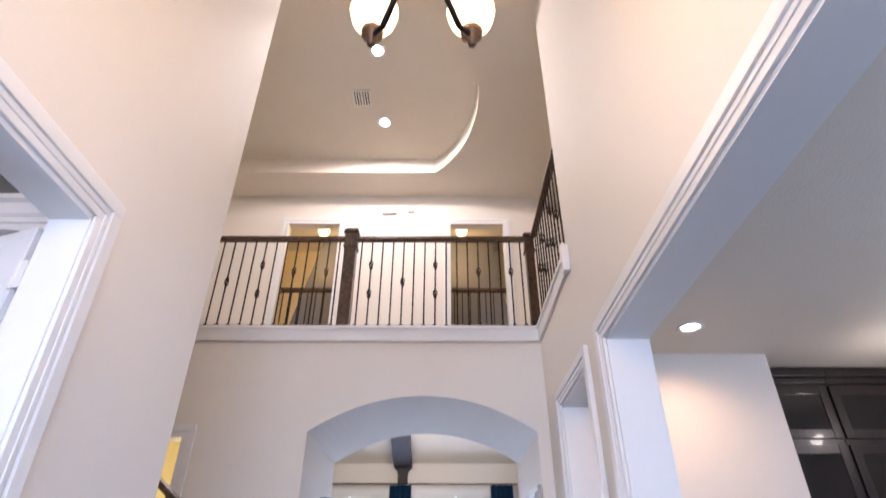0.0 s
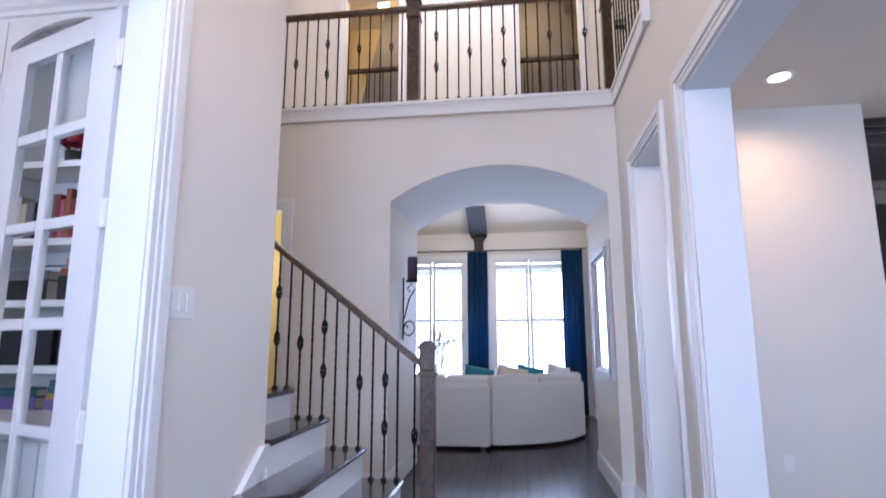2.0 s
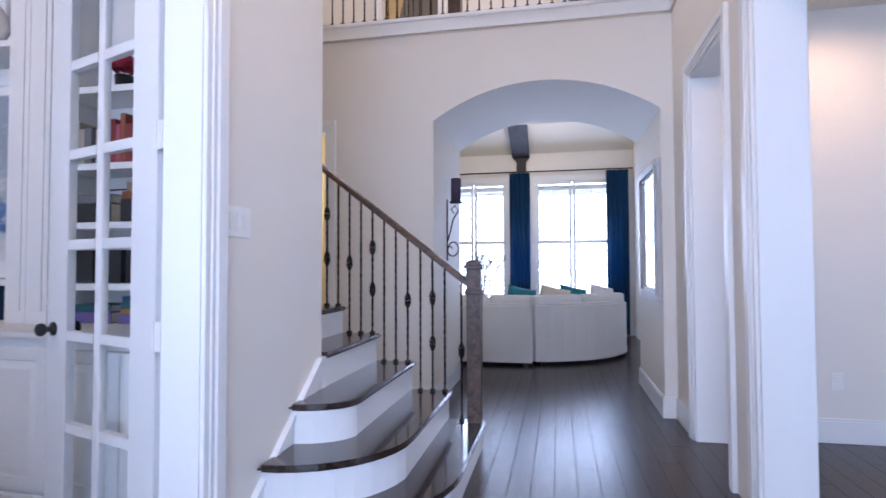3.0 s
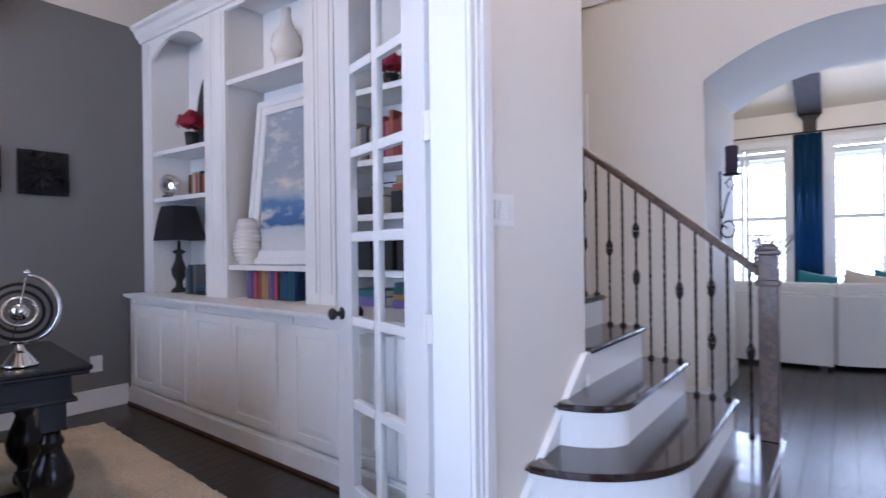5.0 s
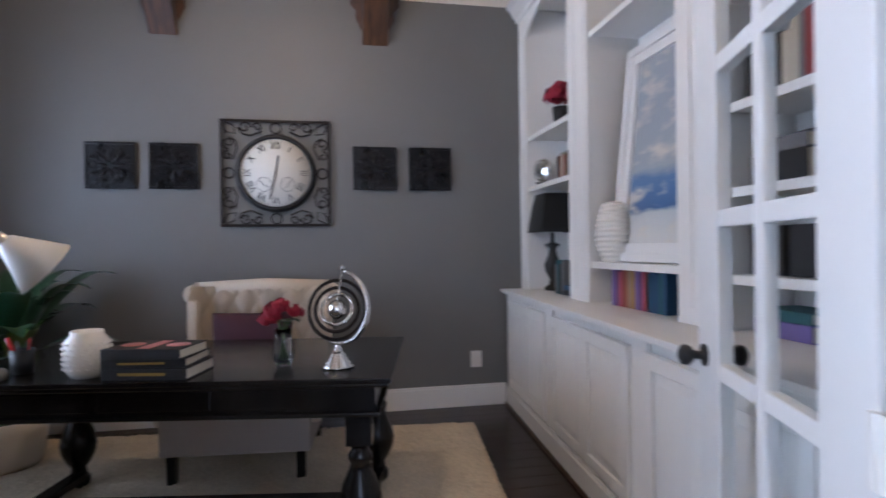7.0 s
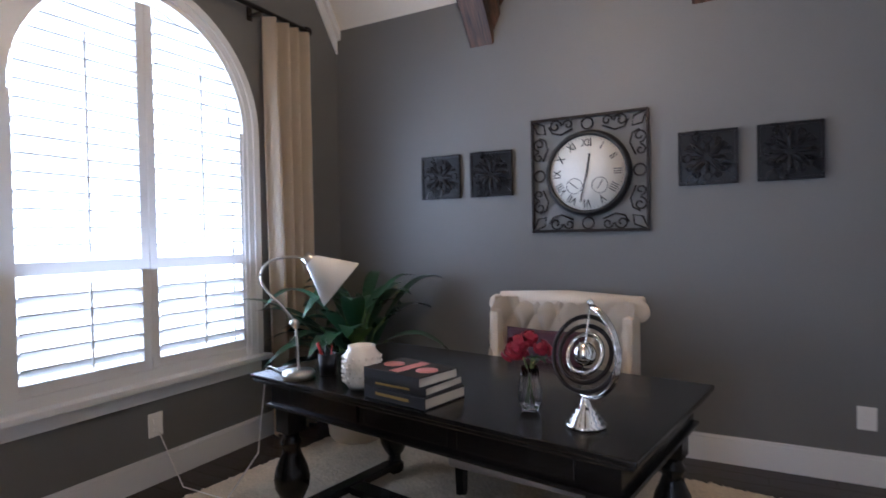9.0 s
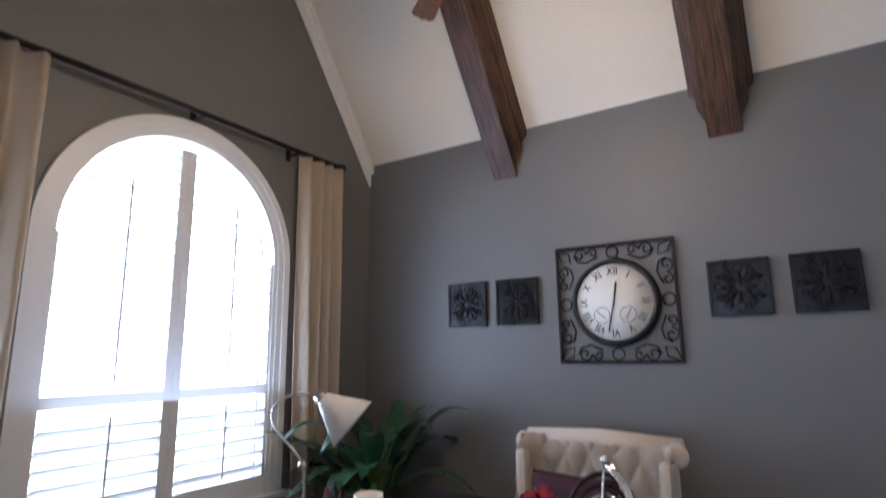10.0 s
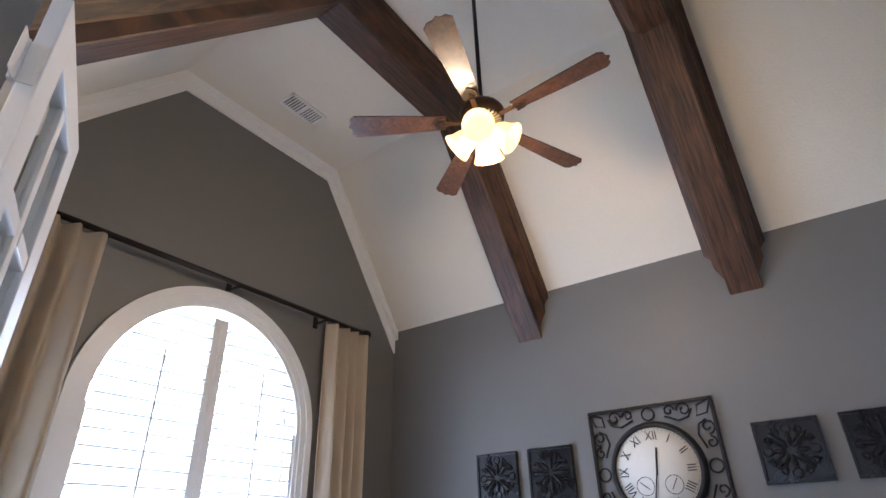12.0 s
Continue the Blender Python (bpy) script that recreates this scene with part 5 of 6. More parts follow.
def arch_band(x0, x1, zs, r_in, r_out, z0, y0, y1, cx=-3.31, n=28):
    """A flat casing that goes up one side, round the arch and down the other."""
    bm = bmesh.new()
    pin, pout = [(cx + r_in, z0)], [(cx + r_out, z0)]
    for i in range(n + 1):
        a = math.pi * i / n
        pin.append((cx + r_in * math.cos(a), zs + r_in * math.sin(a)))
        pout.append((cx + r_out * math.cos(a), zs + r_out * math.sin(a)))
    pin.append((cx - r_in, z0))
    pout.append((cx - r_out, z0))
    for i in range(len(pin) - 1):
        prism([pin[i], pin[i + 1], pout[i + 1], pout[i]], "y", y0, y1, bm)
    return bm


for nm, args in (("casing", (0.73, 0.825, -1.85, -1.828)), ("casing_bead", (0.775, 0.825, -1.828, -1.818)), ("shutter_frame", (0.70, 0.735, -1.95, -1.838))):
    bm = arch_band(0, 0, 2.06, args[0], args[1], 0.52, args[2], args[3])
    bm.transform(inv)
    part(nm, bm, WHITE, win)
bm = boxes((-4.17, -2.45, -1.87, -1.76, 0.485, 0.52), (-4.12, -2.5, -1.85, -1.825, 0.40, 0.485), bevel=0.006)
bm.transform(inv)
part("window_sill", bm, WHITE, win)
bm = boxes((-4.01, -2.61, -1.94, -1.845, 0.52, 0.58))
bm.transform(inv)
part("bottom_rail", bm, WHITE, win)
p = boxes((-3.99, -2.63, -1.99, -1.985, 0.54, 2.74))
p.transform(inv)
pane = part("pane", p, PANE, win, "clear window glass")
pane.visible_shadow = False
for px0, px1, s in ((-4.012, -3.311, 1), (-3.309, -2.608, -1)):
    lo, hi = (0.022, 0.05) if s > 0 else (0.05, 0.022)
    bm = boxes((px0, px0 + (0.022 if s > 0 else 0.05), -1.885, -1.85, 0.58, 2.06 if s > 0 else 2.70), (px1 - (0.05 if s > 0 else 0.022), px1, -1.885, -1.85, 0.58, 2.70 if s > 0 else 2.06), bevel=0.003)
    bm.transform(inv)
    part("shutter_stile", bm, WHITE, win)
    bm = boxes((px0 + lo, px1 - hi, -1.885, -1.85, 1.165, 1.23), (px0 + lo, px1 - hi, -1.885, -1.85, 0.58, 0.64), bevel=0.003)
    bm.transform(inv)
    part("shutter_rail", bm, WHITE, win)
    z = 0.69
    while z < 2.68:
        if not 1.12 < z < 1.27:
            x0, x1 = px0 + lo + 0.002, px1 - hi - 0.002
            if z > 2.04:
                reach = math.sqrt(max(0, 0.69 ** 2 - (z - 2.06 + 0.02) ** 2))
                if s > 0:
                    x0 = max(x0, -3.31 - reach)
                else:
                    x1 = min(x1, -3.31 + reach)
            if x1 - x0 > 0.06:
                tilt = 16 if z > 1.2 else 38
                bm = boxes((x0, x1, -0.042, 0.042, -0.005, 0.005), bevel=0.0045)
                bm.transform(Matrix.Translation((0, -1.868, z)) @ Matrix.Rotation(radians(tilt), 4, "X"))
                bm.transform(inv)
                part("louvre", bm, WHITE, win)
        z += 0.088
    mx = (px0 + px1) / 2
    for za, zb in ((0.66, 1.12), (1.26, 2.42)):
        bm = boxes((mx - 0.006, mx + 0.006, -1.825, -1.815, za, zb), bevel=0.002)
        bm.transform(inv)
        part("tilt_rod", bm, WHITE, win)


def drape(name, x0, x1, y, z0, z1, folds, depth, material, label, group, flare=0.0, axis="x"):
    bm = bmesh.new()
    n, m = folds * 10, 10
    rows = []
    for j in range(m + 1):
        v = j / m
        row = []
        for i in range(n + 1):
            u = i / n
            x = x0 + (x1 - x0) * u
            if flare:
                x += flare * (1 - v) * (u - 0.5)
            amp = depth * (0.75 + 0.25 * (1 - v))
            yy = y + amp * math.sin(u * folds * 2 * math.pi + 0.5 * math.sin(v * 3 + u * 9)) * (1 - 0.15 * v)
            row.append(bm.verts.new((x, yy, z0 + (z1 - z0) * v)))
        rows.append(row)
    for j in range(m):
        for i in range(n):
            f = bm.faces.new((rows[j][i], rows[j][i + 1], rows[j + 1][i + 1], rows[j + 1][i]))
            f.smooth = True
    bmesh.ops.solidify(bm, geom=bm.faces[:], thickness=0.006)
    return single(name, bm, material, label, "curtain", group)


drape("curtain", -4.57, -4.12, -1.735, 0.015, 2.99, 4, 0.06, DRAPE, "long sand coloured curtain panel hanging from an iron rod", "study curtains", -0.08)
drape("curtain", -2.45, -1.95, -1.735, 0.015, 2.99, 4, 0.07, DRAPE, "long sand coloured curtain panel hanging from an iron rod", "study curtains", -0.08)
e = thing("curtain_rod", (-3.3, -1.74, 3.015), "dark iron curtain rod with end finials and brackets", "curtain rod")
part("rod", tube([(-1.235, 0, 0), (1.3, 0, 0)], 0.018, 12), IRON, e)
for s, ex in ((-1, -1.235), (1, 1.3)):
    part("finial", lathe([(0.018, 0), (0.03, 0.008), (0.022, 0.02), (0.034, 0.035), (0.028, 0.06), (0.0, 0.066)], 16), IRON, e, "", pose(ex, 0, 0, 0, s * 90, 0))
for bx in (-0.79, 0.0, 0.86):
    part("bracket", boxes((bx - 0.012, bx + 0.012, -0.105, 0.02, -0.03, -0.018), (bx - 0.02, bx + 0.02, -0.107, -0.095, -0.06, 0.05), bevel=0.003), IRON, e)


def outlet(m, label, w=0.07, h=0.115):
    e = thing("wall_outlet", m, label, "outlet", "wall outlets")
    part("cover_plate", boxes((-w / 2, w / 2, -0.006, 0.0, -h / 2, h / 2), bevel=0.002), PLASTIC, e)
    for z in (-0.024, 0.024):
        part("socket", boxes((-0.016, 0.016, -0.009, -0.006, z - 0.014, z + 0.014), bevel=0.002), PLASTIC, e)


outlet(pose(-5.05, 1.79, 0.37, 0, 0, 90), "white electrical outlet on the grey wall above the baseboard", 0.09, 0.13)
outlet(pose(-5.05, -0.73, 0.40, 0, 0, 90), "white electrical outlet on the grey wall beside the plant", 0.09, 0.13)
outlet(pose(-3.31, -1.85, 0.345, 0, 0, 180), "white electrical outlet under the window", 0.09, 0.14)
outlet(pose(1.95, 4.0, 0.42), "white electrical outlet on the dining room wall")

# ---- study: ceiling fan and vent ----
FANB = wood("fan_blade_wood", (0.022, 0.010, 0.006), (0.085, 0.038, 0.02), 0.35, (10, 10, 10), coat=0.2)
e = thing("ceiling_fan", Matrix.Translation((-3.2, 0.236, 3.355)) @ Matrix.Diagonal((0.87, 0.87, 0.87, 1)), "five blade walnut ceiling fan with lit glass shades", "ceiling fan")
part("downrod", tube([(0, 0, 0.05), (0, 0, 1.242)], 0.013, 10), IRON, e)
part("canopy", lathe([(0.0, 1.202), (0.05, 1.212), (0.065, 1.274), (0.0, 1.274)], 20), BRONZE, e)
part("motor_housing", lathe([(0.0, -0.05), (0.09, -0.05), (0.125, -0.03), (0.13, 0.02), (0.115, 0.045), (0.06, 0.06), (0.03, 0.09), (0.0, 0.09)], 36), BRONZE, e)
bm = bmesh.new()
for k in range(28):
    a = k * 2 * math.pi / 28
    b = boxes((0.062, 0.112, -0.004, 0.004, -0.056, -0.044))
    b.transform(Matrix.Rotation(a, 4, "Z"))
    tmp = bpy.data.meshes.new("tmp")
    b.to_mesh(tmp)
    b.free()
    bm.from_mesh(tmp)
    bpy.data.meshes.remove(tmp)
part("vent_fins", bm, NICKEL, e)
for k in range(5):
    a = radians(15 + 72 * k)
    out = [(0.19, -0.045), (0.19, 0.045), (0.44, 0.062), (0.71, 0.074), (0.735, 0.05), (0.735, 0.02), (0.75, 0.0), (0.735, -0.02), (0.735, -0.05), (0.71, -0.074), (0.44, -0.062)]
    bm = prism(out, "z", -0.004, 0.004)
    bm.transform(Matrix.Rotation(a, 4, "Z") @ Matrix.Translation((0.02, 0, -0.045)) @ Matrix.Rotation(radians(11), 4, "X"))
    part("blade", bm, FANB, e)
    bm = bmesh.new()
    box(bm, 0.10, 0.19, -0.014, 0.014, -0.022, -0.012, 0.003)
    tube([(0.19, -0.04, -0.016), (0.24, -0.035, -0.016), (0.27, 0.0, -0.016), (0.24, 0.035, -0.016), (0.19, 0.04, -0.016)], 0.006, 6, bm)
    tube([(0.19, -0.02, -0.016), (0.225, 0.0, -0.016), (0.19, 0.02, -0.016)], 0.005, 6, bm)
    bm.transform(Matrix.Rotation(a, 4, "Z") @ Matrix.Translation((0.02, 0, -0.034)))
    part("blade_iron", bm, BRONZE, e)
part("light_fitter", lathe([(0.0, -0.17), (0.035, -0.165), (0.05, -0.13), (0.03, -0.09), (0.05, -0.05), (0.0, -0.05)], 24), BRONZE, e)
for k in range(4):
    a = radians(20 + 90 * k)
    m = Matrix.Rotation(a, 4, "Z") @ pose(0.055, 0, -0.12, 0, 128, 0)
    part("shade", lathe([(0.026, 0.0), (0.052, 0.022), (0.066, 0.055), (0.073, 0.095), (0.09, 0.135), (0.087, 0.136), (0.069, 0.095), (0.022, 0.024)], 24), FANGLASS, e, "lit opal glass bell shade", m)


def register(name, m, w, d, n, label):
    e = thing(name, m, label, "vent")
    part("frame", boxes((-w / 2, w / 2, -d / 2, -d / 2 + 0.025, -0.008, 0), (-w / 2, w / 2, d / 2 - 0.025, d / 2, -0.008, 0), (-w / 2, -w / 2 + 0.025, -d / 2, d / 2, -0.008, 0), (w / 2 - 0.025, w / 2, -d / 2, d / 2, -0.008, 0), (-0.012, 0.012, -d / 2, d / 2, -0.008, 0), bevel=0.002), PLASTIC, e)
    # flat black sheet in place of the shaded hollow behind the slats
    part("duct_shade", boxes((-w / 2 + 0.02, w / 2 - 0.02, -d / 2 + 0.02, d / 2 - 0.02, -0.0035, -0.001)), BLACK, e, "black sheet standing in for the shade behind the slats")
    for k in range(n):
        x = -w / 2 + 0.03 + (w - 0.06) * (k + 0.5) / n
        part("slat", boxes((x - 0.25 * (w - 0.06) / n, x + 0.25 * (w - 0.06) / n, -d / 2 + 0.02, d / 2 - 0.02, -0.009, -0.002)), PLASTIC, e)
    return e


register("ceiling_vent", pose(-3.415, -1.448, 4.464, 0, 0, 0), 0.34, 0.17, 12, "white ceiling air register with slats")


# ---- stairs ----
RISE, GO, NY1 = 0.19, 0.262, 3.42
stairs = thing("staircase", (-0.42, NY1, 0), "dark stained treads over white risers turning round the wall end", "stairs")
inv = Matrix.Translation((0.42, -NY1, 0))


def round_front(xf, ys, r, yend):
    """The plan of a tread: straight front at xf, then a swept curve to the wall."""
    pts = [(xf, NY1)]
    n = 10
    for i in range(n + 1):
        a = math.pi / 2 * i / n
        pts.append((xf + (-1.204 - xf) * (1 - math.cos(a)), ys - (ys - yend) * math.sin(a)))
    return pts


FRONT = {1: (-0.42, 2.40, 1.71), 2: (-0.65, 2.38, 1.84), 3: (-0.91, 2.34, 2.12)}
for k in range(1, 13):
    xf = -0.42 - (0.245 + 0.0) * (k - 1) - (0.012 * (k - 1))
    z = RISE * k
    if k in FRONT:
        xf, ys, ye = FRONT[k]
        pts = round_front(xf, ys, 0, ye)
        plan = pts + [(-1.204, 2.5), (-1.5, 2.5), (-1.5, NY1)] if k < 3 else pts + [(-1.204, 2.502), (-1.5, 2.502), (-1.5, NY1)]
        low = [(x - 0.03 if i < 8 else x, y + (0.03 if i > 4 else 0)) if i < len(pts) else (x, y) for i, (x, y) in enumerate(plan)]
        low = [(min(-0.03 + x0, x0), y0) if i < 2 else (x0 - 0.022, y0 + 0.02) if i < len(pts) - 1 else (x0, y0 + 0.03) if i == len(pts) - 1 else (x0, y0) for i, (x0, y0) in enumerate(plan)]
        bm = prism(low, "z", z - RISE, z - 0.032)
    else:
        xf = -0.91 - 0.255 * (k - 3)
        plan = [(xf, NY1), (xf, 2.503), (xf - 0.42, 2.503), (xf - 0.42, NY1)]
        bm = prism([(xf - 0.03, NY1 - 0.01), (xf - 0.03, 2.503), (xf - 0.4, 2.503), (xf - 0.4, NY1 - 0.01)], "z", z - RISE, z - 0.032)
    bm.transform(inv)
    part("riser", bm, WHITE, stairs, "white painted riser")
    bm = prism(plan, "z", z - 0.032, z)
    es = [ed for ed in bm.edges if abs(ed.verts[0].co.z - ed.verts[1].co.z) < 1e-5]
    bmesh.ops.bevel(bm, geom=es, offset=0.012, segments=2, affect="EDGES")
    bm.transform(inv)
    part("tread", bm, TREADWOOD, stairs, "dark polished oak tread")
# closed side under the upper flight
bm = prism([(-1.0, 0.0), (-1.0, 0.4), (-4.0, 0.4 + 0.745 * 3.0), (-4.0, 0.0)], "y", NY1 - 0.06, NY1 - 0.012)
bm.transform(inv)
part("side_panel", bm, WHITE, stairs)
# sloped skirt board on the wall
bm = prism([(1.66, 0.165), (2.44, 0.735), (2.5, 0.735), (2.5, 0.63), (2.47, 0.63), (1.66, 0.03)], "x", -1.206, -1.186)
bm2 = prism([(1.66, 0.165), (2.44, 0.735), (2.44, 0.71), (1.66, 0.14)], "x", -1.186, -1.176, bm)
box(bm, -1.206, -1.178, 2.44, 2.505, 0.705, 0.74)
box(bm, -1.36, -1.186, 2.5, 2.518, 0.5, 0.73)
structure("trim_stair_skirt", bm, WHITE, "white sloped skirt board beside the stairs")


def baluster_mesh(h, knuckles, twist=True):
    """A slim square iron bar with basket knuckles and a foot."""
    bm = bmesh.new()
    r = 0.0068
    zs = np.linspace(0, h, 26)
    prev = None
    for i, z in enumerate(zs):
        a = (z * 28) if twist else 0.785
        q = [bm.verts.new((r * 1.3 * math.cos(a + k * math.pi / 2), r * 1.3 * math.sin(a + k * math.pi / 2), z)) for k in range(4)]
        if prev:
            for k in range(4):
                bm.faces.new((prev[k], prev[(k + 1) % 4], q[(k + 1) % 4], q[k]))
        prev = q
    for kz in knuckles:
        for s in range(4):
            a0 = s * math.pi / 2
            tube([(math.cos(a0 + t * 2.2) * 0.021 * math.sin(math.pi * t), math.sin(a0 + t * 2.2) * 0.021 * math.sin(math.pi * t), kz - 0.055 + 0.11 * t) for t in [i / 8 for i in range(9)]], 0.0052, 5, bm)
    box(bm, -0.017, 0.017, -0.017, 0.017, 0, 0.018, 0.004)
    return bm


BALS = {}


def baluster(parent, at, h, pattern, name="baluster"):
    key = (round(h, 3), pattern)
    if key not in BALS:
        kn = {0: (), 1: (0.5 * h,), 2: (0.36 * h, 0.70 * h), 3: (0.62 * h,)}[pattern]
        BALS[key] = mesh_of("baluster", baluster_mesh(h, kn), IRON)
    ob = new(name, BALS[key])
    ob.parent = parent
    ob.matrix_basis = Matrix.Translation(at)
    return ob


def newel_post(parent, at, h, w=0.095):
    p = part("newel_post", boxes((-w / 2, w / 2, -w / 2, w / 2, 0, h - 0.20), bevel=0.005), RAILWOOD, parent, "dark square newel post", Matrix.Translation(at))
    part("collar", boxes((-w / 2 - 0.012, w / 2 + 0.012, -w / 2 - 0.012, w / 2 + 0.012, h - 0.23, h - 0.20), (-w / 2 - 0.004, w / 2 + 0.004, -w / 2 - 0.004, w / 2 + 0.004, h - 0.20, h - 0.06), bevel=0.005), RAILWOOD, p)
    part("cap", boxes((-w / 2 - 0.018, w / 2 + 0.018, -w / 2 - 0.018, w / 2 + 0.018, h - 0.06, h - 0.035), (-w / 2 - 0.006, w / 2 + 0.006, -w / 2 - 0.006, w / 2 + 0.006, h - 0.035, h - 0.012), (-w / 2 + 0.012, w / 2 - 0.012, -w / 2 + 0.012, w / 2 - 0.012, h - 0.012, h), bevel=0.004), RAILWOOD, p)
    return p


def handrail(points, parent, w=0.058, h=0.055):
    bm = bmesh.new()
    prof = [(-w / 2, -h * 0.45), (-w / 2, 0.0), (-w * 0.42, h * 0.35), (-w * 0.2, h * 0.55), (w * 0.2, h * 0.55), (w * 0.42, h * 0.35), (w / 2, 0), (w / 2, -h * 0.45), (w * 0.3, -h * 0.5), (-w * 0.3, -h * 0.5)]
    rings = []
    pts = [Vector(p) for p in points]
    for i, p in enumerate(pts):
        d = (pts[min(i + 1, len(pts) - 1)] - pts[max(0, i - 1)])
        s = Vector((d.y, -d.x, 0)).normalized()
        rings.append([bm.verts.new(p + s * u + Vector((0, 0, v))) for u, v in prof])
    for a, b in zip(rings, rings[1:]):
        for k in range(len(prof)):
            bm.faces.new((a[k], a[(k + 1) % len(prof)], b[(k + 1) % len(prof)], b[k]))
    bm.faces.new(rings[0])
    bm.faces.new(rings[-1][::-1])
    return part("handrail", bm, RAILWOOD, parent, "dark stained wooden handrail")


RY = 3.36
rail = thing("stair_railing", (-0.49, RY, RISE), "wrought iron stair balusters with a dark wooden handrail and newel", "railing")
newel_post(rail, (0, 0, 0.001), 1.08)
slope = RISE / 0.255
zr = lambda x: 1.125 + (-0.55 - x) * 0.785
handrail([(-0.05 + 0.0, 0, zr(-0.54) - RISE), (-3.0, 0, zr(-3.49) - RISE)], rail)
pat = [1, 0, 2, 0, 1, 0, 0, 2, 0, 1, 0, 2, 0, 1, 0, 0, 2, 0, 1, 0]
n = 0
for k in range(1, 11):
    xf = {1: -0.42, 2: -0.65}.get(k, -0.91 - 0.255 * (k - 3))
    offs = (0.16,) if k == 1 else (0.045, 0.13, 0.215)
    for o in offs:
        x = xf - o
        z = RISE * k
        baluster(rail, (x + 0.49, 0, z - RISE + 0.0005), zr(x) - z - 0.022, pat[n % len(pat)])
        n += 1

# landing railings
rail = thing("landing_railing", (-0.82, 4.50, 3.48), "wrought iron landing balusters with dark wooden rail and posts", "railing", "landing railings")
newel_post(rail, (0, 0, 0.001), 1.09, 0.115)
newel_post(rail, (1.80, 0, 0.001), 1.05, 0.085)
handrail([(-3.1, 0, 0.985), (-0.05, 0, 0.985)], rail)
handrail([(0.05, 0, 0.985), (1.77, 0, 0.985)], rail)
part("shoe_rail", boxes((-3.1, -0.06, -0.03, 0.03, 0.001, 0.022), (0.06, 1.76, -0.03, 0.03, 0.001, 0.022), bevel=0.003), RAILWOOD, rail)
p2 = [0, 2, 0, 0, 1, 0, 0, 2, 0, 0, 0, 3, 0, 0, 3, 0]
xs = [0.11 + 0.1065 * i for i in range(16)]
for i, x in enumerate(xs):
    baluster(rail, (x, 0, 0.022), 0.937, p2[i % len(p2)])
p3 = [0, 3, 0, 0, 3, 0, 0, 2, 0, 0, 1, 0, 0, 2, 0, 0]
for i in range(26):
    baluster(rail, (-0.115 - 0.1065 * i, 0, 0.022), 0.937, p3[i % len(p3)])
rail = thing("landing_railing", (1.02, 4.43, 3.48), "short wrought iron side railing of the landing", "railing", "landing railings")
handrail([(0, 0, 0.985), (0, -1.27, 0.985)], rail)
part("shoe_rail", boxes((-0.03, 0.03, -1.28, 0.0, 0.001, 0.022), bevel=0.003), RAILWOOD, rail)
for i in range(11):
    baluster(rail, (0, -0.1 - 0.108 * i, 0.022), 0.937, (0, 1, 0, 2)[i % 4])

# inner rails seen through the upper doorways
for x0, x1 in ((-2.35, -0.75), (0.1, 1.6)):
    rail = thing("inner_railing", (x0, 7.0, 3.48), "dark stair railing inside the upper room", "railing", "inner railings")
    handrail([(0, 0, 0.95), (x1 - x0, 0, 0.95)], rail)
    for i in range(15):
        baluster(rail, (0.05 + i * 0.105, 0, 0.001), 0.92, (0, 0, 1, 0)[i % 4])

# ---- foyer fittings ----
e = thing("light_switch", (-1.206, 1.68, 1.41), "white triple rocker switch plate beside the study door", "switch")
part("cover_plate", boxes((0, 0.006, -0.09, 0.09, -0.0625, 0.0625), bevel=0.003), PLASTIC, e)
for y in (-0.048, 0.0, 0.048):
    part("rocker", boxes((0.006, 0.011, y - 0.017, y + 0.017, -0.034, 0.034), bevel=0.002), PLASTIC, e)


def can_light(at, label="lit recessed ceiling downlight with white trim"):
    e = thing("recessed_light", at, label, "lamp", "recessed downlights")
    part("trim_ring", lathe([(0.062, -0.001), (0.095, -0.003), (0.095, -0.010), (0.08, -0.013), (0.062, -0.004)], 28, caps=False), PLASTIC, e)
    part("lens", lathe([(0.0, -0.002), (0.064, -0.002), (0.064, -0.005), (0.0, -0.005)], 24), CANGLOW, e, "lit lens")


can_light((-0.62, 4.79, 6.39))
can_light((-0.60, 3.71, 6.39))
can_light((1.91, 3.46, 3.04))
register("ceiling_vent", pose(-0.855, 4.39, 6.389, 0, 0, 0), 0.22, 0.26, 5, "white ceiling air register on the landing")
e = thing("chandelier", (0.046, 0.66, 2.88), "dark bronze foyer chandelier with opal glass globes", "chandelier")
part("stem", tube([(0, 0, 0.3), (0, 0, 3.569)], 0.012, 8), IRON, e)
part("hub", lathe([(0.0, 0.1), (0.03, 0.12), (0.045, 0.2), (0.02, 0.3), (0.03, 0.4), (0.0, 0.42)], 20), BRONZE, e)
for k in range(5):
    a = radians(54 + 72 * k)
    m = Matrix.Rotation(a, 4, "Z")
    part("arm", tube([(0.02, 0, 0.2), (0.1, 0, 0.08), (0.2, 0, -0.01), (0.27, 0, 0.02)], 0.010, 8), IRON, e, "", m)
    part("cup", lathe([(0.0, -0.05), (0.012, -0.045), (0.014, -0.02), (0.034, 0.0), (0.036, 0.02), (0.0, 0.022)], 20), BRONZE, e, "", m @ Matrix.Translation((0.27, 0, 0.02)))
    part("globe", lathe([(0.03, 0.02), (0.045, 0.035), (0.07, 0.075), (0.08, 0.12), (0.072, 0.16), (0.05, 0.19), (0.048, 0.188), (0.07, 0.158), (0.0, 0.06)], 24), BULB, e, "lit opal glass globe", m @ Matrix.Translation((0.27, 0, 0.02)))
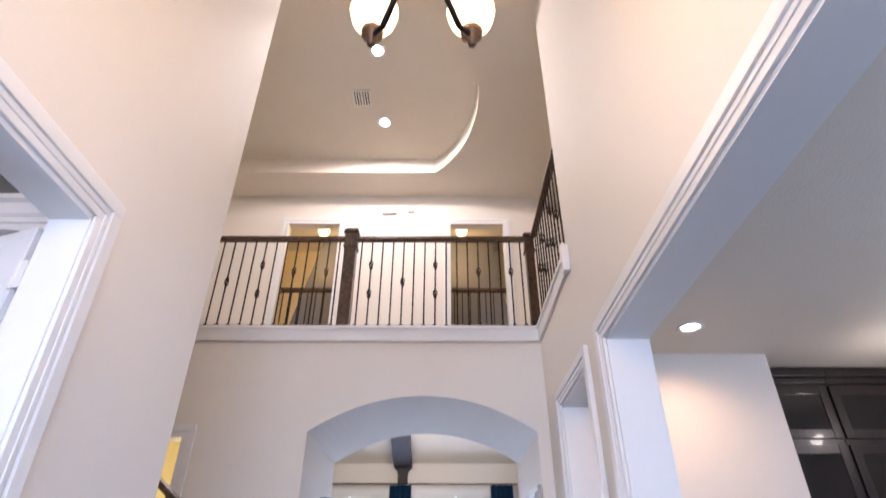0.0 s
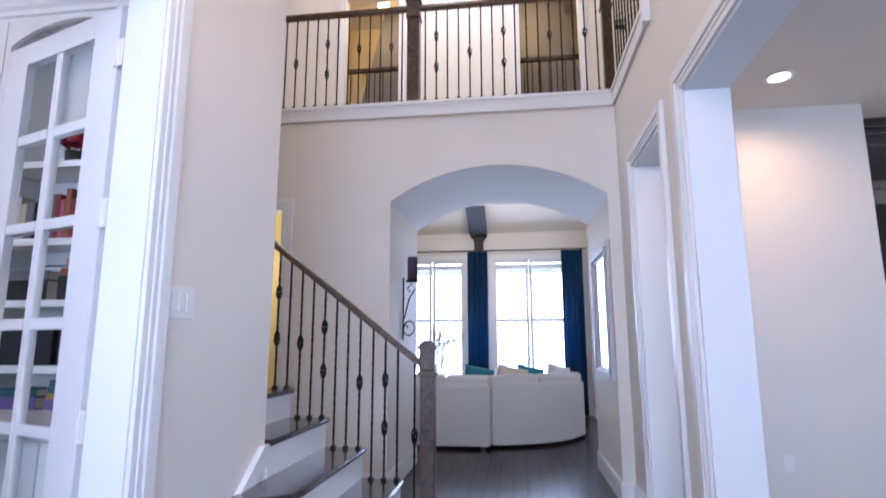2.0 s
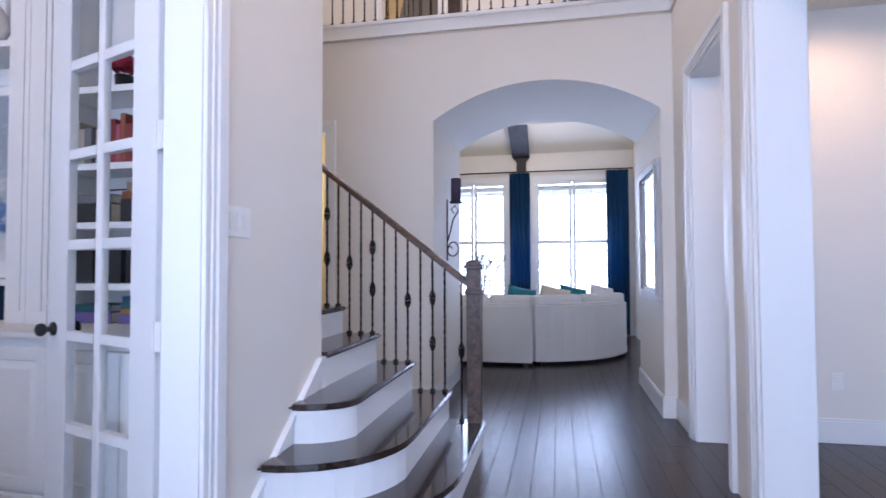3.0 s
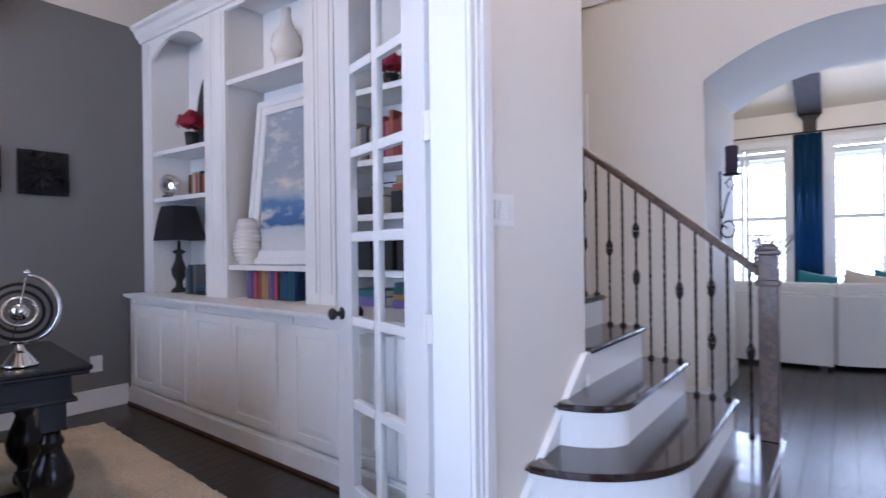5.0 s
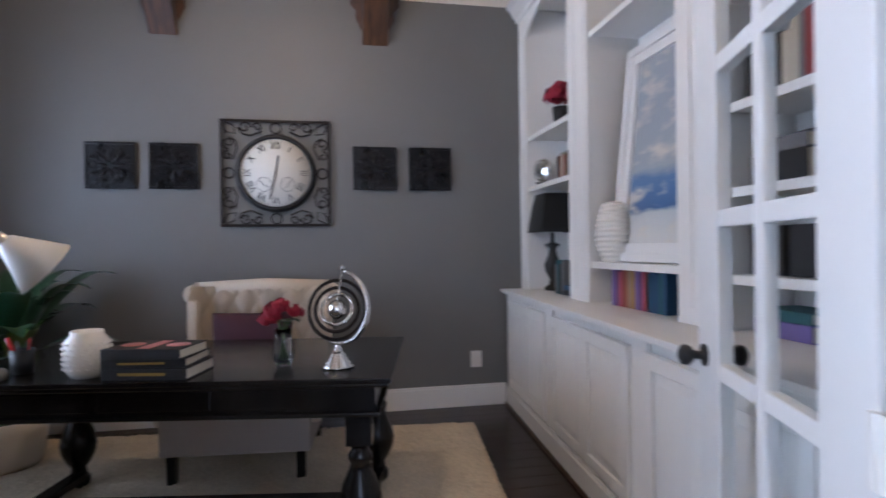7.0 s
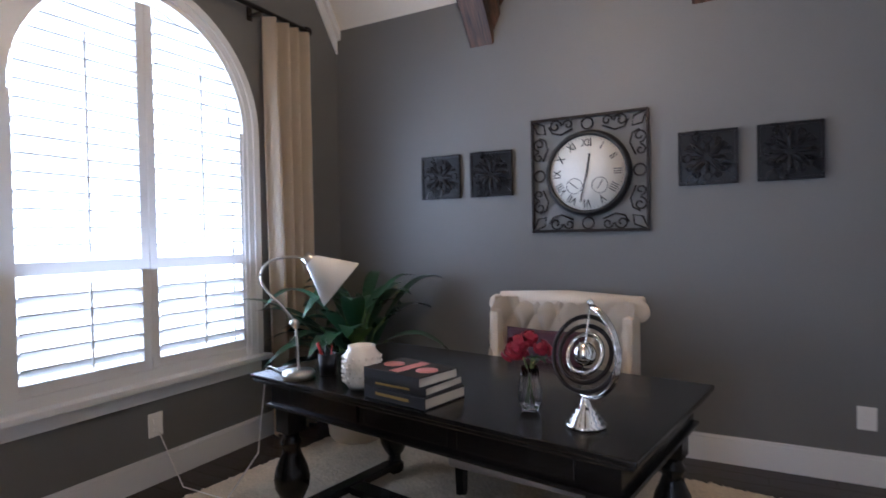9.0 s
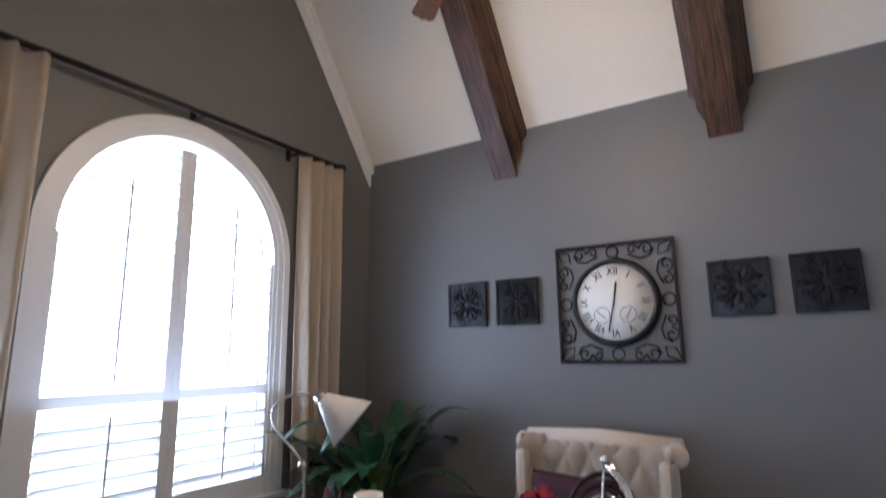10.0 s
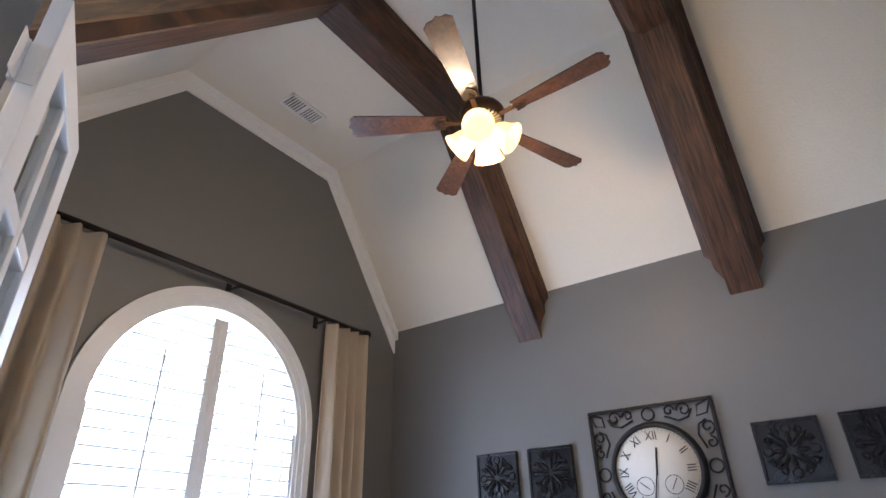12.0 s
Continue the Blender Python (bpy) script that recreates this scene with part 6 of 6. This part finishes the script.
for px in (-1.665, 0.35):
    e = thing("globe_light", (px + 0.03, 6.5, 5.82), "lit opal globe ceiling light in the upper room", "lamp", "upper room lights")
    part("globe", lathe([(0.0, 0.0), (0.05, 0.018), (0.08, 0.06), (0.086, 0.1), (0.075, 0.145), (0.05, 0.17), (0.0, 0.17)], 24), BULB, e, "lit opal glass")
    part("canopy", lathe([(0.0, 0.165), (0.06, 0.165), (0.07, 0.338), (0.0, 0.338)], 20), BRONZE, e)
for x0, x1 in ((-2.2, -1.2), (0.1, 1.05)):
    e = thing("stair_guard", (x0, 6.36, 3.51), "dark wooden guard rail with iron balusters inside the doorway", "railing", "upper room guards")
    part("handrail", boxes((0, x1 - x0, -0.03, 0.03, 1.31, 1.36), bevel=0.008), RAILWOOD, e)
    for k in range(9):
        bx = 0.06 + (x1 - x0 - 0.12) * k / 8
        part("baluster", tube([(bx, 0, 0), (bx, 0, 1.311)], 0.008, 6), IRON, e)
single("door_chime", boxes((-0.10, 0.10, -0.05, 0, -0.05, 0.05), bevel=0.008), PLASTIC, "white door chime box high on the landing wall", "chime", m=Matrix.Translation((-0.63, 6.0, 5.88)))
single("smoke_detector", boxes((-0.045, 0.045, -0.03, 0, -0.05, 0.05), bevel=0.01), paint("grey_plastic", (0.45, 0.45, 0.46), 0.4), "small grey sensor box on the landing wall", "sensor", m=Matrix.Translation((-0.33, 6.0, 5.91)))

# mirror on the arch's reveal
e = thing("wall_mirror", (0.9, 4.96, 1.53), "tall mirror in a stepped silver frame on the arch reveal", "mirror")
MW, MH = 0.47, 0.60
part("glass", boxes((-0.02, -0.012, -MW + 0.1, MW - 0.1, -MH + 0.1, MH - 0.1)), MIRROR, e, "silvered glass")
bm = bmesh.new()
for w0, w1, t in ((0.0, 0.05, 0.035), (0.05, 0.08, 0.05), (0.08, 0.105, 0.028)):
    for a, b, c, d in ((-MW + w0, MW - w0, MH - w1, MH - w0), (-MW + w0, MW - w0, -MH + w0, -MH + w1), (-MW + w0, -MW + w1, -MH + w1, MH - w1), (MW - w1, MW - w0, -MH + w1, MH - w1)):
        box(bm, -t, -0.001, a, b, c, d, 0.004)
part("frame", bm, SILVERFRAME, e)
# candle sconce on the other reveal
e = thing("candle_sconce", (-1.012, 5.0, 1.69), "wrought iron scroll sconce with a dark pillar candle", "sconce")
bm = tube([(0.01, 0, -0.4), (0.012, 0, 0.2)], 0.008, 6)
tube([(0.015 + (0.07 - 0.05 * t / 24) * (1 - math.cos(t * 0.38)), 0, -0.3 + (0.09 - 0.06 * t / 24) * math.sin(t * 0.38)) for t in range(25)], 0.007, 6, bm)
tube([(0.02, 0, -0.2), (0.07, 0, 0.0), (0.12, 0, 0.08), (0.09, 0, 0.14), (0.05, 0, 0.10), (0.08, 0, 0.06)], 0.007, 6, bm)
part("scroll_arm", bm, IRON, e)
part("candle_plate", lathe([(0.0, 0.16), (0.06, 0.16), (0.07, 0.175), (0.0, 0.175)], 20), IRON, e, "", Matrix.Translation((0.1, 0, 0)))
part("candle", lathe([(0.0, 0.175), (0.05, 0.175), (0.05, 0.40), (0.045, 0.405), (0.0, 0.40)], 24), paint("plum_wax", (0.05, 0.03, 0.06), 0.5, var=0.1), e, "dark plum pillar candle", Matrix.Translation((0.1, 0, 0)))

# ---- living room ----
def sofa_section(x, y, rz, w, label, curve=0.0):
    e = thing("sectional_sofa", pose(x, y, 0, 0, 0, rz), label, "sofa", "sectional sofa pieces")
    n = 10
    for nm, z0, z1, d0, d1, bev in (("back", 0.04, 0.76, 0.0, 0.24, 0.03), ("seat_base", 0.04, 0.42, 0.24, 0.95, 0.03)):
        bm = bmesh.new()
        pts_o = [(-w / 2 + w * i / n, d0 + curve * ((2 * i / n - 1) ** 2) + 0) for i in range(n + 1)]
        pts_i = [(-w / 2 + w * i / n, d1 + curve * ((2 * i / n - 1) ** 2)) for i in range(n + 1)]
        prism(pts_o + pts_i[::-1], "z", z0, z1, bm)
        es = [ed for ed in bm.edges if abs(ed.verts[0].co.z - ed.verts[1].co.z) < 1e-5 and ed.verts[0].co.z > z0 + 0.01]
        bmesh.ops.bevel(bm, geom=es, offset=bev, segments=3, affect="EDGES")
        part(nm, bm, SOFA, e)
    k = 2 if w > 0.9 else 1
    for i in range(k):
        c = -w / 2 + w * (i + 0.5) / k
        off = curve * (2 * c / w) ** 2
        part("back_cushion", boxes((c - w / k / 2 + 0.01, c + w / k / 2 - 0.01, 0.20 + off, 0.38 + off, 0.52, 0.86), bevel=0.05), SOFA, e)
        part("seat_cushion", boxes((c - w / k / 2 + 0.01, c + w / k / 2 - 0.01, 0.30 + off, 0.93 + off, 0.42, 0.56), bevel=0.05), SOFA, e)
    for lx in (-w / 2 + 0.08, w / 2 - 0.08):
        for ly in (0.08, 0.86):
            part("foot", boxes((lx - 0.03, lx + 0.03, ly - 0.03 + abs(curve), ly + 0.03 + abs(curve), 0.0, 0.041)), BLACKWOOD, e)
    return e


sofa_section(-0.82, 6.58, 0, 1.12, "pale linen sectional sofa piece seen from behind")
sofa_section(0.549, 7.03, 41, 1.6, "curved pale linen sectional sofa corner seen from behind", 0.25)
TEALP = paint("teal_velvet", (0.01, 0.16, 0.2), 0.7, grain=200, var=0.2)
for px, py, rz, mt, lab in ((-0.42, 7.05, 20, TEALP, "teal velvet cushion on the sofa"), (0.25, 7.32, 25, TEALP, "teal velvet cushion on the sofa"), (0.0, 7.12, 5, CREAM, "cream linen cushion on the sofa"), (0.66, 7.72, 35, SOFA, "pale linen cushion on the sofa")):
    pillow(0.4, 0.4, 0.14, mt, lab, pose(px, py, 0.76, -14, 12, rz))


def living_window(cx, w, label):
    e = thing("window_2", (cx, 10.0, 0.6), label, "window", "living room windows", kind="structure")
    z0, z1 = 0.0, 2.2
    part("casing", boxes((-w / 2 - 0.1, -w / 2, -0.025, 0, z0 - 0.1, z1 + 0.1), (w / 2, w / 2 + 0.1, -0.025, 0, z0 - 0.1, z1 + 0.1), (-w / 2, w / 2, -0.025, 0, z1, z1 + 0.1), (-w / 2, w / 2, -0.025, 0, z0 - 0.1, z0), bevel=0.004), WHITE, e)
    for a, b in ((-w / 2, -0.01), (0.01, w / 2)):
        part("shutter_stile", boxes((a, a + 0.05, 0.0, 0.03, z0, z1), (b - 0.05, b, 0.0, 0.03, z0, z1), bevel=0.003), WHITE, e)
        part("shutter_rail", boxes((a + 0.05, b - 0.05, 0.0, 0.03, z0, z0 + 0.06), (a + 0.05, b - 0.05, 0.0, 0.03, z1 - 0.06, z1), (a + 0.05, b - 0.05, 0, 0.03, 1.05, 1.11), bevel=0.003), WHITE, e)
        z = 0.1
        while z < z1 - 0.1:
            if not 1.0 < z < 1.15:
                bm = boxes((a + 0.052, b - 0.052, -0.038, 0.038, -0.0045, 0.0045))
                bm.transform(Matrix.Translation((0, 0.015, z)) @ Matrix.Rotation(radians(8), 4, "X"))
                part("louvre", bm, WHITE, e)
            z += 0.09
        part("tilt_rod", boxes(((a + b) / 2 - 0.006, (a + b) / 2 + 0.006, -0.035, -0.025, z0 + 0.08, z1 - 0.1)), WHITE, e)
    g = part("pane", boxes((-w / 2, w / 2, 0.1, 0.105, z0, z1)), PANE, e, "clear window glass")
    g.visible_shadow = False


living_window(-1.48, 1.2, "tall living room window with white plantation shutters")
living_window(0.33, 1.3, "tall living room window with white plantation shutters")
drape("curtain", -0.80, -0.43, 9.9, 0.02, 2.95, 4, 0.035, TEAL, "floor length teal curtain panel between the windows", "living room curtains")
drape("curtain", 0.92, 1.30, 9.9, 0.02, 2.95, 4, 0.035, TEAL, "floor length teal curtain panel by the wall", "living room curtains")
drape("curtain", -2.5, -2.1, 9.9, 0.02, 2.95, 4, 0.035, TEAL, "floor length teal curtain panel by the window", "living room curtains")
single("curtain_rod", tube([(-2.6, 9.9, 2.97), (1.38, 9.9, 2.97)], 0.012, 8), IRON, "thin dark curtain rod over the living room windows", "curtain rod")
# living room beam following the slope, with a stepped end
NAVYWOOD = wood("dark_beam_wood", (0.012, 0.010, 0.012), (0.034, 0.026, 0.028), 0.6, (10, 1.2, 10))
e = thing("living_beam", (-0.585, 9.95, 3.0), "dark ceiling beam with a narrower notched end above the curtains", "beam")
bm = prism([(9.99, 3.24), (9.99, 3.32), (7.72, 4.31), (7.72, 4.05), (9.75, 3.24)], "x", -0.74, -0.43)
bm.transform(Matrix.Translation((0.585, -9.95, -3.0)))
part("beam_box", bm, NAVYWOOD, e)
bm = prism([(-0.06, -0.02), (0.06, -0.02), (0.085, 0.0), (0.085, 0.16), (0.15, 0.25), (-0.15, 0.25), (-0.085, 0.16), (-0.085, 0.0)], "y", -0.03, 0.045)
part("end_bracket", bm, NAVYWOOD, e)
BRANCH = paint("bleached_twig", (0.22, 0.17, 0.12), 0.8, grain=60, var=0.2)
e = thing("branch_vase", (-0.95, 7.3, 0), "bleached bare branches in a slim floor vase", "ornament")
part("vase", lathe([(0.0, 0), (0.1, 0), (0.12, 0.25), (0.08, 0.6), (0.045, 0.78), (0.05, 0.85), (0.04, 0.85), (0.0, 0.7)], 20), CERAMIC, e)
rg = random.Random(2)
bm = bmesh.new()


def twig(p, d, length, r, depth):
    q = p + d * length
    mid = p + d * length * 0.5 + Vector((rg.uniform(-1, 1), rg.uniform(-1, 1), rg.uniform(-1, 1))) * 0.03 * length
    tube([p, mid, q], r, 5, bm, (1, 0.85, 0.7))
    if depth:
        for _ in range(3):
            nd = (d + Vector((rg.uniform(-0.7, 0.7), rg.uniform(-0.5, 0.5), rg.uniform(-0.2, 0.5)))).normalized()
            twig(p + d * length * rg.uniform(0.5, 1.0), nd, length * 0.62, r * 0.65, depth - 1)


for k in range(5):
    a = k * 1.25
    twig(Vector((0, 0, 0.7)), Vector((0.25 * math.cos(a), 0.2 * math.sin(a), 1)).normalized(), 0.42, 0.009, 3)
part("branch", bm, BRANCH, e)

# ---- pantry cabinets beyond the dining room ----
DARKCAB = wood("espresso_wood", (0.012, 0.008, 0.007), (0.03, 0.018, 0.014), 0.35, (10, 10, 1.2), coat=0.2)
for i in range(3):
    x0 = 2.73 + 0.62 * i
    e = thing("pantry_cabinet", (x0, 4.32, 0), "tall espresso wood pantry cabinet with glass upper doors", "cabinet", "pantry cabinets")
    part("carcass", boxes((0.0, 0.615, 0.02, 0.39, 0, 2.95)), DARKCAB, e)
    part("crown", boxes((-0.0, 0.617, -0.04, 0.39, 2.95, 3.03), (0.0, 0.617, -0.015, 0.02, 2.9, 2.95), bevel=0.008), DARKCAB, e)
    for z0, z1, gl in ((2.45, 2.88, True), (1.45, 2.40, True), (0.1, 0.86, False)):
        d = part("cabinet_door", boxes((0.01, 0.08, -0.005, 0.018, z0, z1), (0.535, 0.605, -0.005, 0.018, z0, z1), (0.08, 0.535, -0.005, 0.018, z0, z0 + 0.07), (0.08, 0.535, -0.005, 0.018, z1 - 0.07, z1), bevel=0.004), DARKCAB, e)
        part("panel", boxes((0.08, 0.535, 0.004, 0.01, z0 + 0.07, z1 - 0.07)), paint("smoked_glass", (0.02, 0.017, 0.016), 0.1) if gl else DARKCAB, d, "dark reflecting glass" if gl else "")
    part("counter", boxes((0, 0.617, -0.2, 0.02, 0.88, 0.92), bevel=0.004), BLACK, e)


# ---- study: tall dark cabinet beside the window ----
e = thing("tall_cabinet", (-1.40, -1.42, 0), "tall black wood cabinet with a flared crown beside the window", "cabinet")
part("body", boxes((-0.52, 0.02, -0.26, 0.26, 0.0, 1.80), bevel=0.004), BLACKWOOD, e)
bm = bmesh.new()
for z0, z1, o0, o1 in ((1.80, 1.86, 0.0, 0.06), (1.86, 1.885, 0.075, 0.075)):
    lo = [bm.verts.new(p) for p in ((0.02, -0.26 - o0, z0), (0.02, 0.26 + o0, z0), (-0.52 - o0, 0.26 + o0, z0), (-0.52 - o0, -0.26 - o0, z0))]
    hi = [bm.verts.new(p) for p in ((0.02, -0.26 - o1, z1), (0.02, 0.26 + o1, z1), (-0.52 - o1, 0.26 + o1, z1), (-0.52 - o1, -0.26 - o1, z1))]
    bm.faces.new(lo)
    bm.faces.new(hi)
    for k in range(4):
        bm.faces.new((lo[k], lo[(k + 1) % 4], hi[(k + 1) % 4], hi[k]))
part("crown", bm, BLACKWOOD, e)
for y0, y1 in ((-0.25, -0.005), (0.005, 0.25)):
    d = part("cabinet_door", boxes((-0.54, -0.52, y0, y1, 0.12, 1.76), bevel=0.004), BLACKWOOD, e)
    part("knob", lathe([(0.0, 0), (0.008, 0), (0.008, 0.012), (0.014, 0.02), (0.0, 0.026)], 14), NICKEL, d, "", pose(-0.54, -0.03 if y0 < 0 else 0.03, 0.95, 0, -90, 0))


# ---- floor planks ----
PW = 0.127
PLANK = {}


def plank_verts(length):
    b, t = 0.002, 0.006
    lo = [(0.0006, 0.0006), (PW - 0.0006, 0.0006), (PW - 0.0006, length - 0.0006), (0.0006, length - 0.0006)]
    hi = [(b, b), (PW - b, b), (PW - b, length - b), (b, length - b)]
    vs = [(x, y, -t) for x, y in lo] + [(x, y, -0.0015) for x, y in lo] + [(x, y, 0.0) for x, y in hi]
    fs = [(8, 9, 10, 11)] + [(i, (i + 1) % 4, 4 + (i + 1) % 4, 4 + i) for i in range(4)] + [(4 + i, 4 + (i + 1) % 4, 8 + (i + 1) % 4, 8 + i) for i in range(4)]
    return vs, fs


rg = random.Random(11)
rest_v, rest_f = [], []
count = 0
x = -5.05
while x < 4.6:
    y = -1.85 - rg.uniform(0, 1.0)
    while y < 10.0:
        length = rg.choice((0.7, 0.95, 1.2, 1.5))
        y1 = y + length
        near = (-0.9 < x < 1.0 and 1.4 < y < 8.0) or (-5.0 < x < -1.5 and 0.9 < y < 2.0) or (1.0 < x < 2.2 and 2.0 < y < 4.0)
        if near and count < 295:
            if length not in PLANK:
                vs, fs = plank_verts(length)
                me = bpy.data.meshes.new("plank")
                me.from_pydata(vs, [], fs)
                me.materials.append(FLOORWOOD)
                PLANK[length] = me
            ob = new("plank", PLANK[length])
            ob.parent, ob.location = floor, (x, y, -0.001)
            count += 1
        else:
            vs, fs = plank_verts(length)
            o = len(rest_v)
            rest_v += [(min(a + x, 4.6), min(max(b + y, -1.85), 10.0), c - 0.001) for a, b, c in vs]
            rest_f += [tuple(o + i for i in f) for f in fs]
        y = y1
    x += PW
me = bpy.data.meshes.new("far_planks")
me.from_pydata(rest_v, [], rest_f)
me.materials.append(FLOORWOOD)
ob = new("far_planks", me)
ob.parent = floor
tagged(ob, kind="stuff")
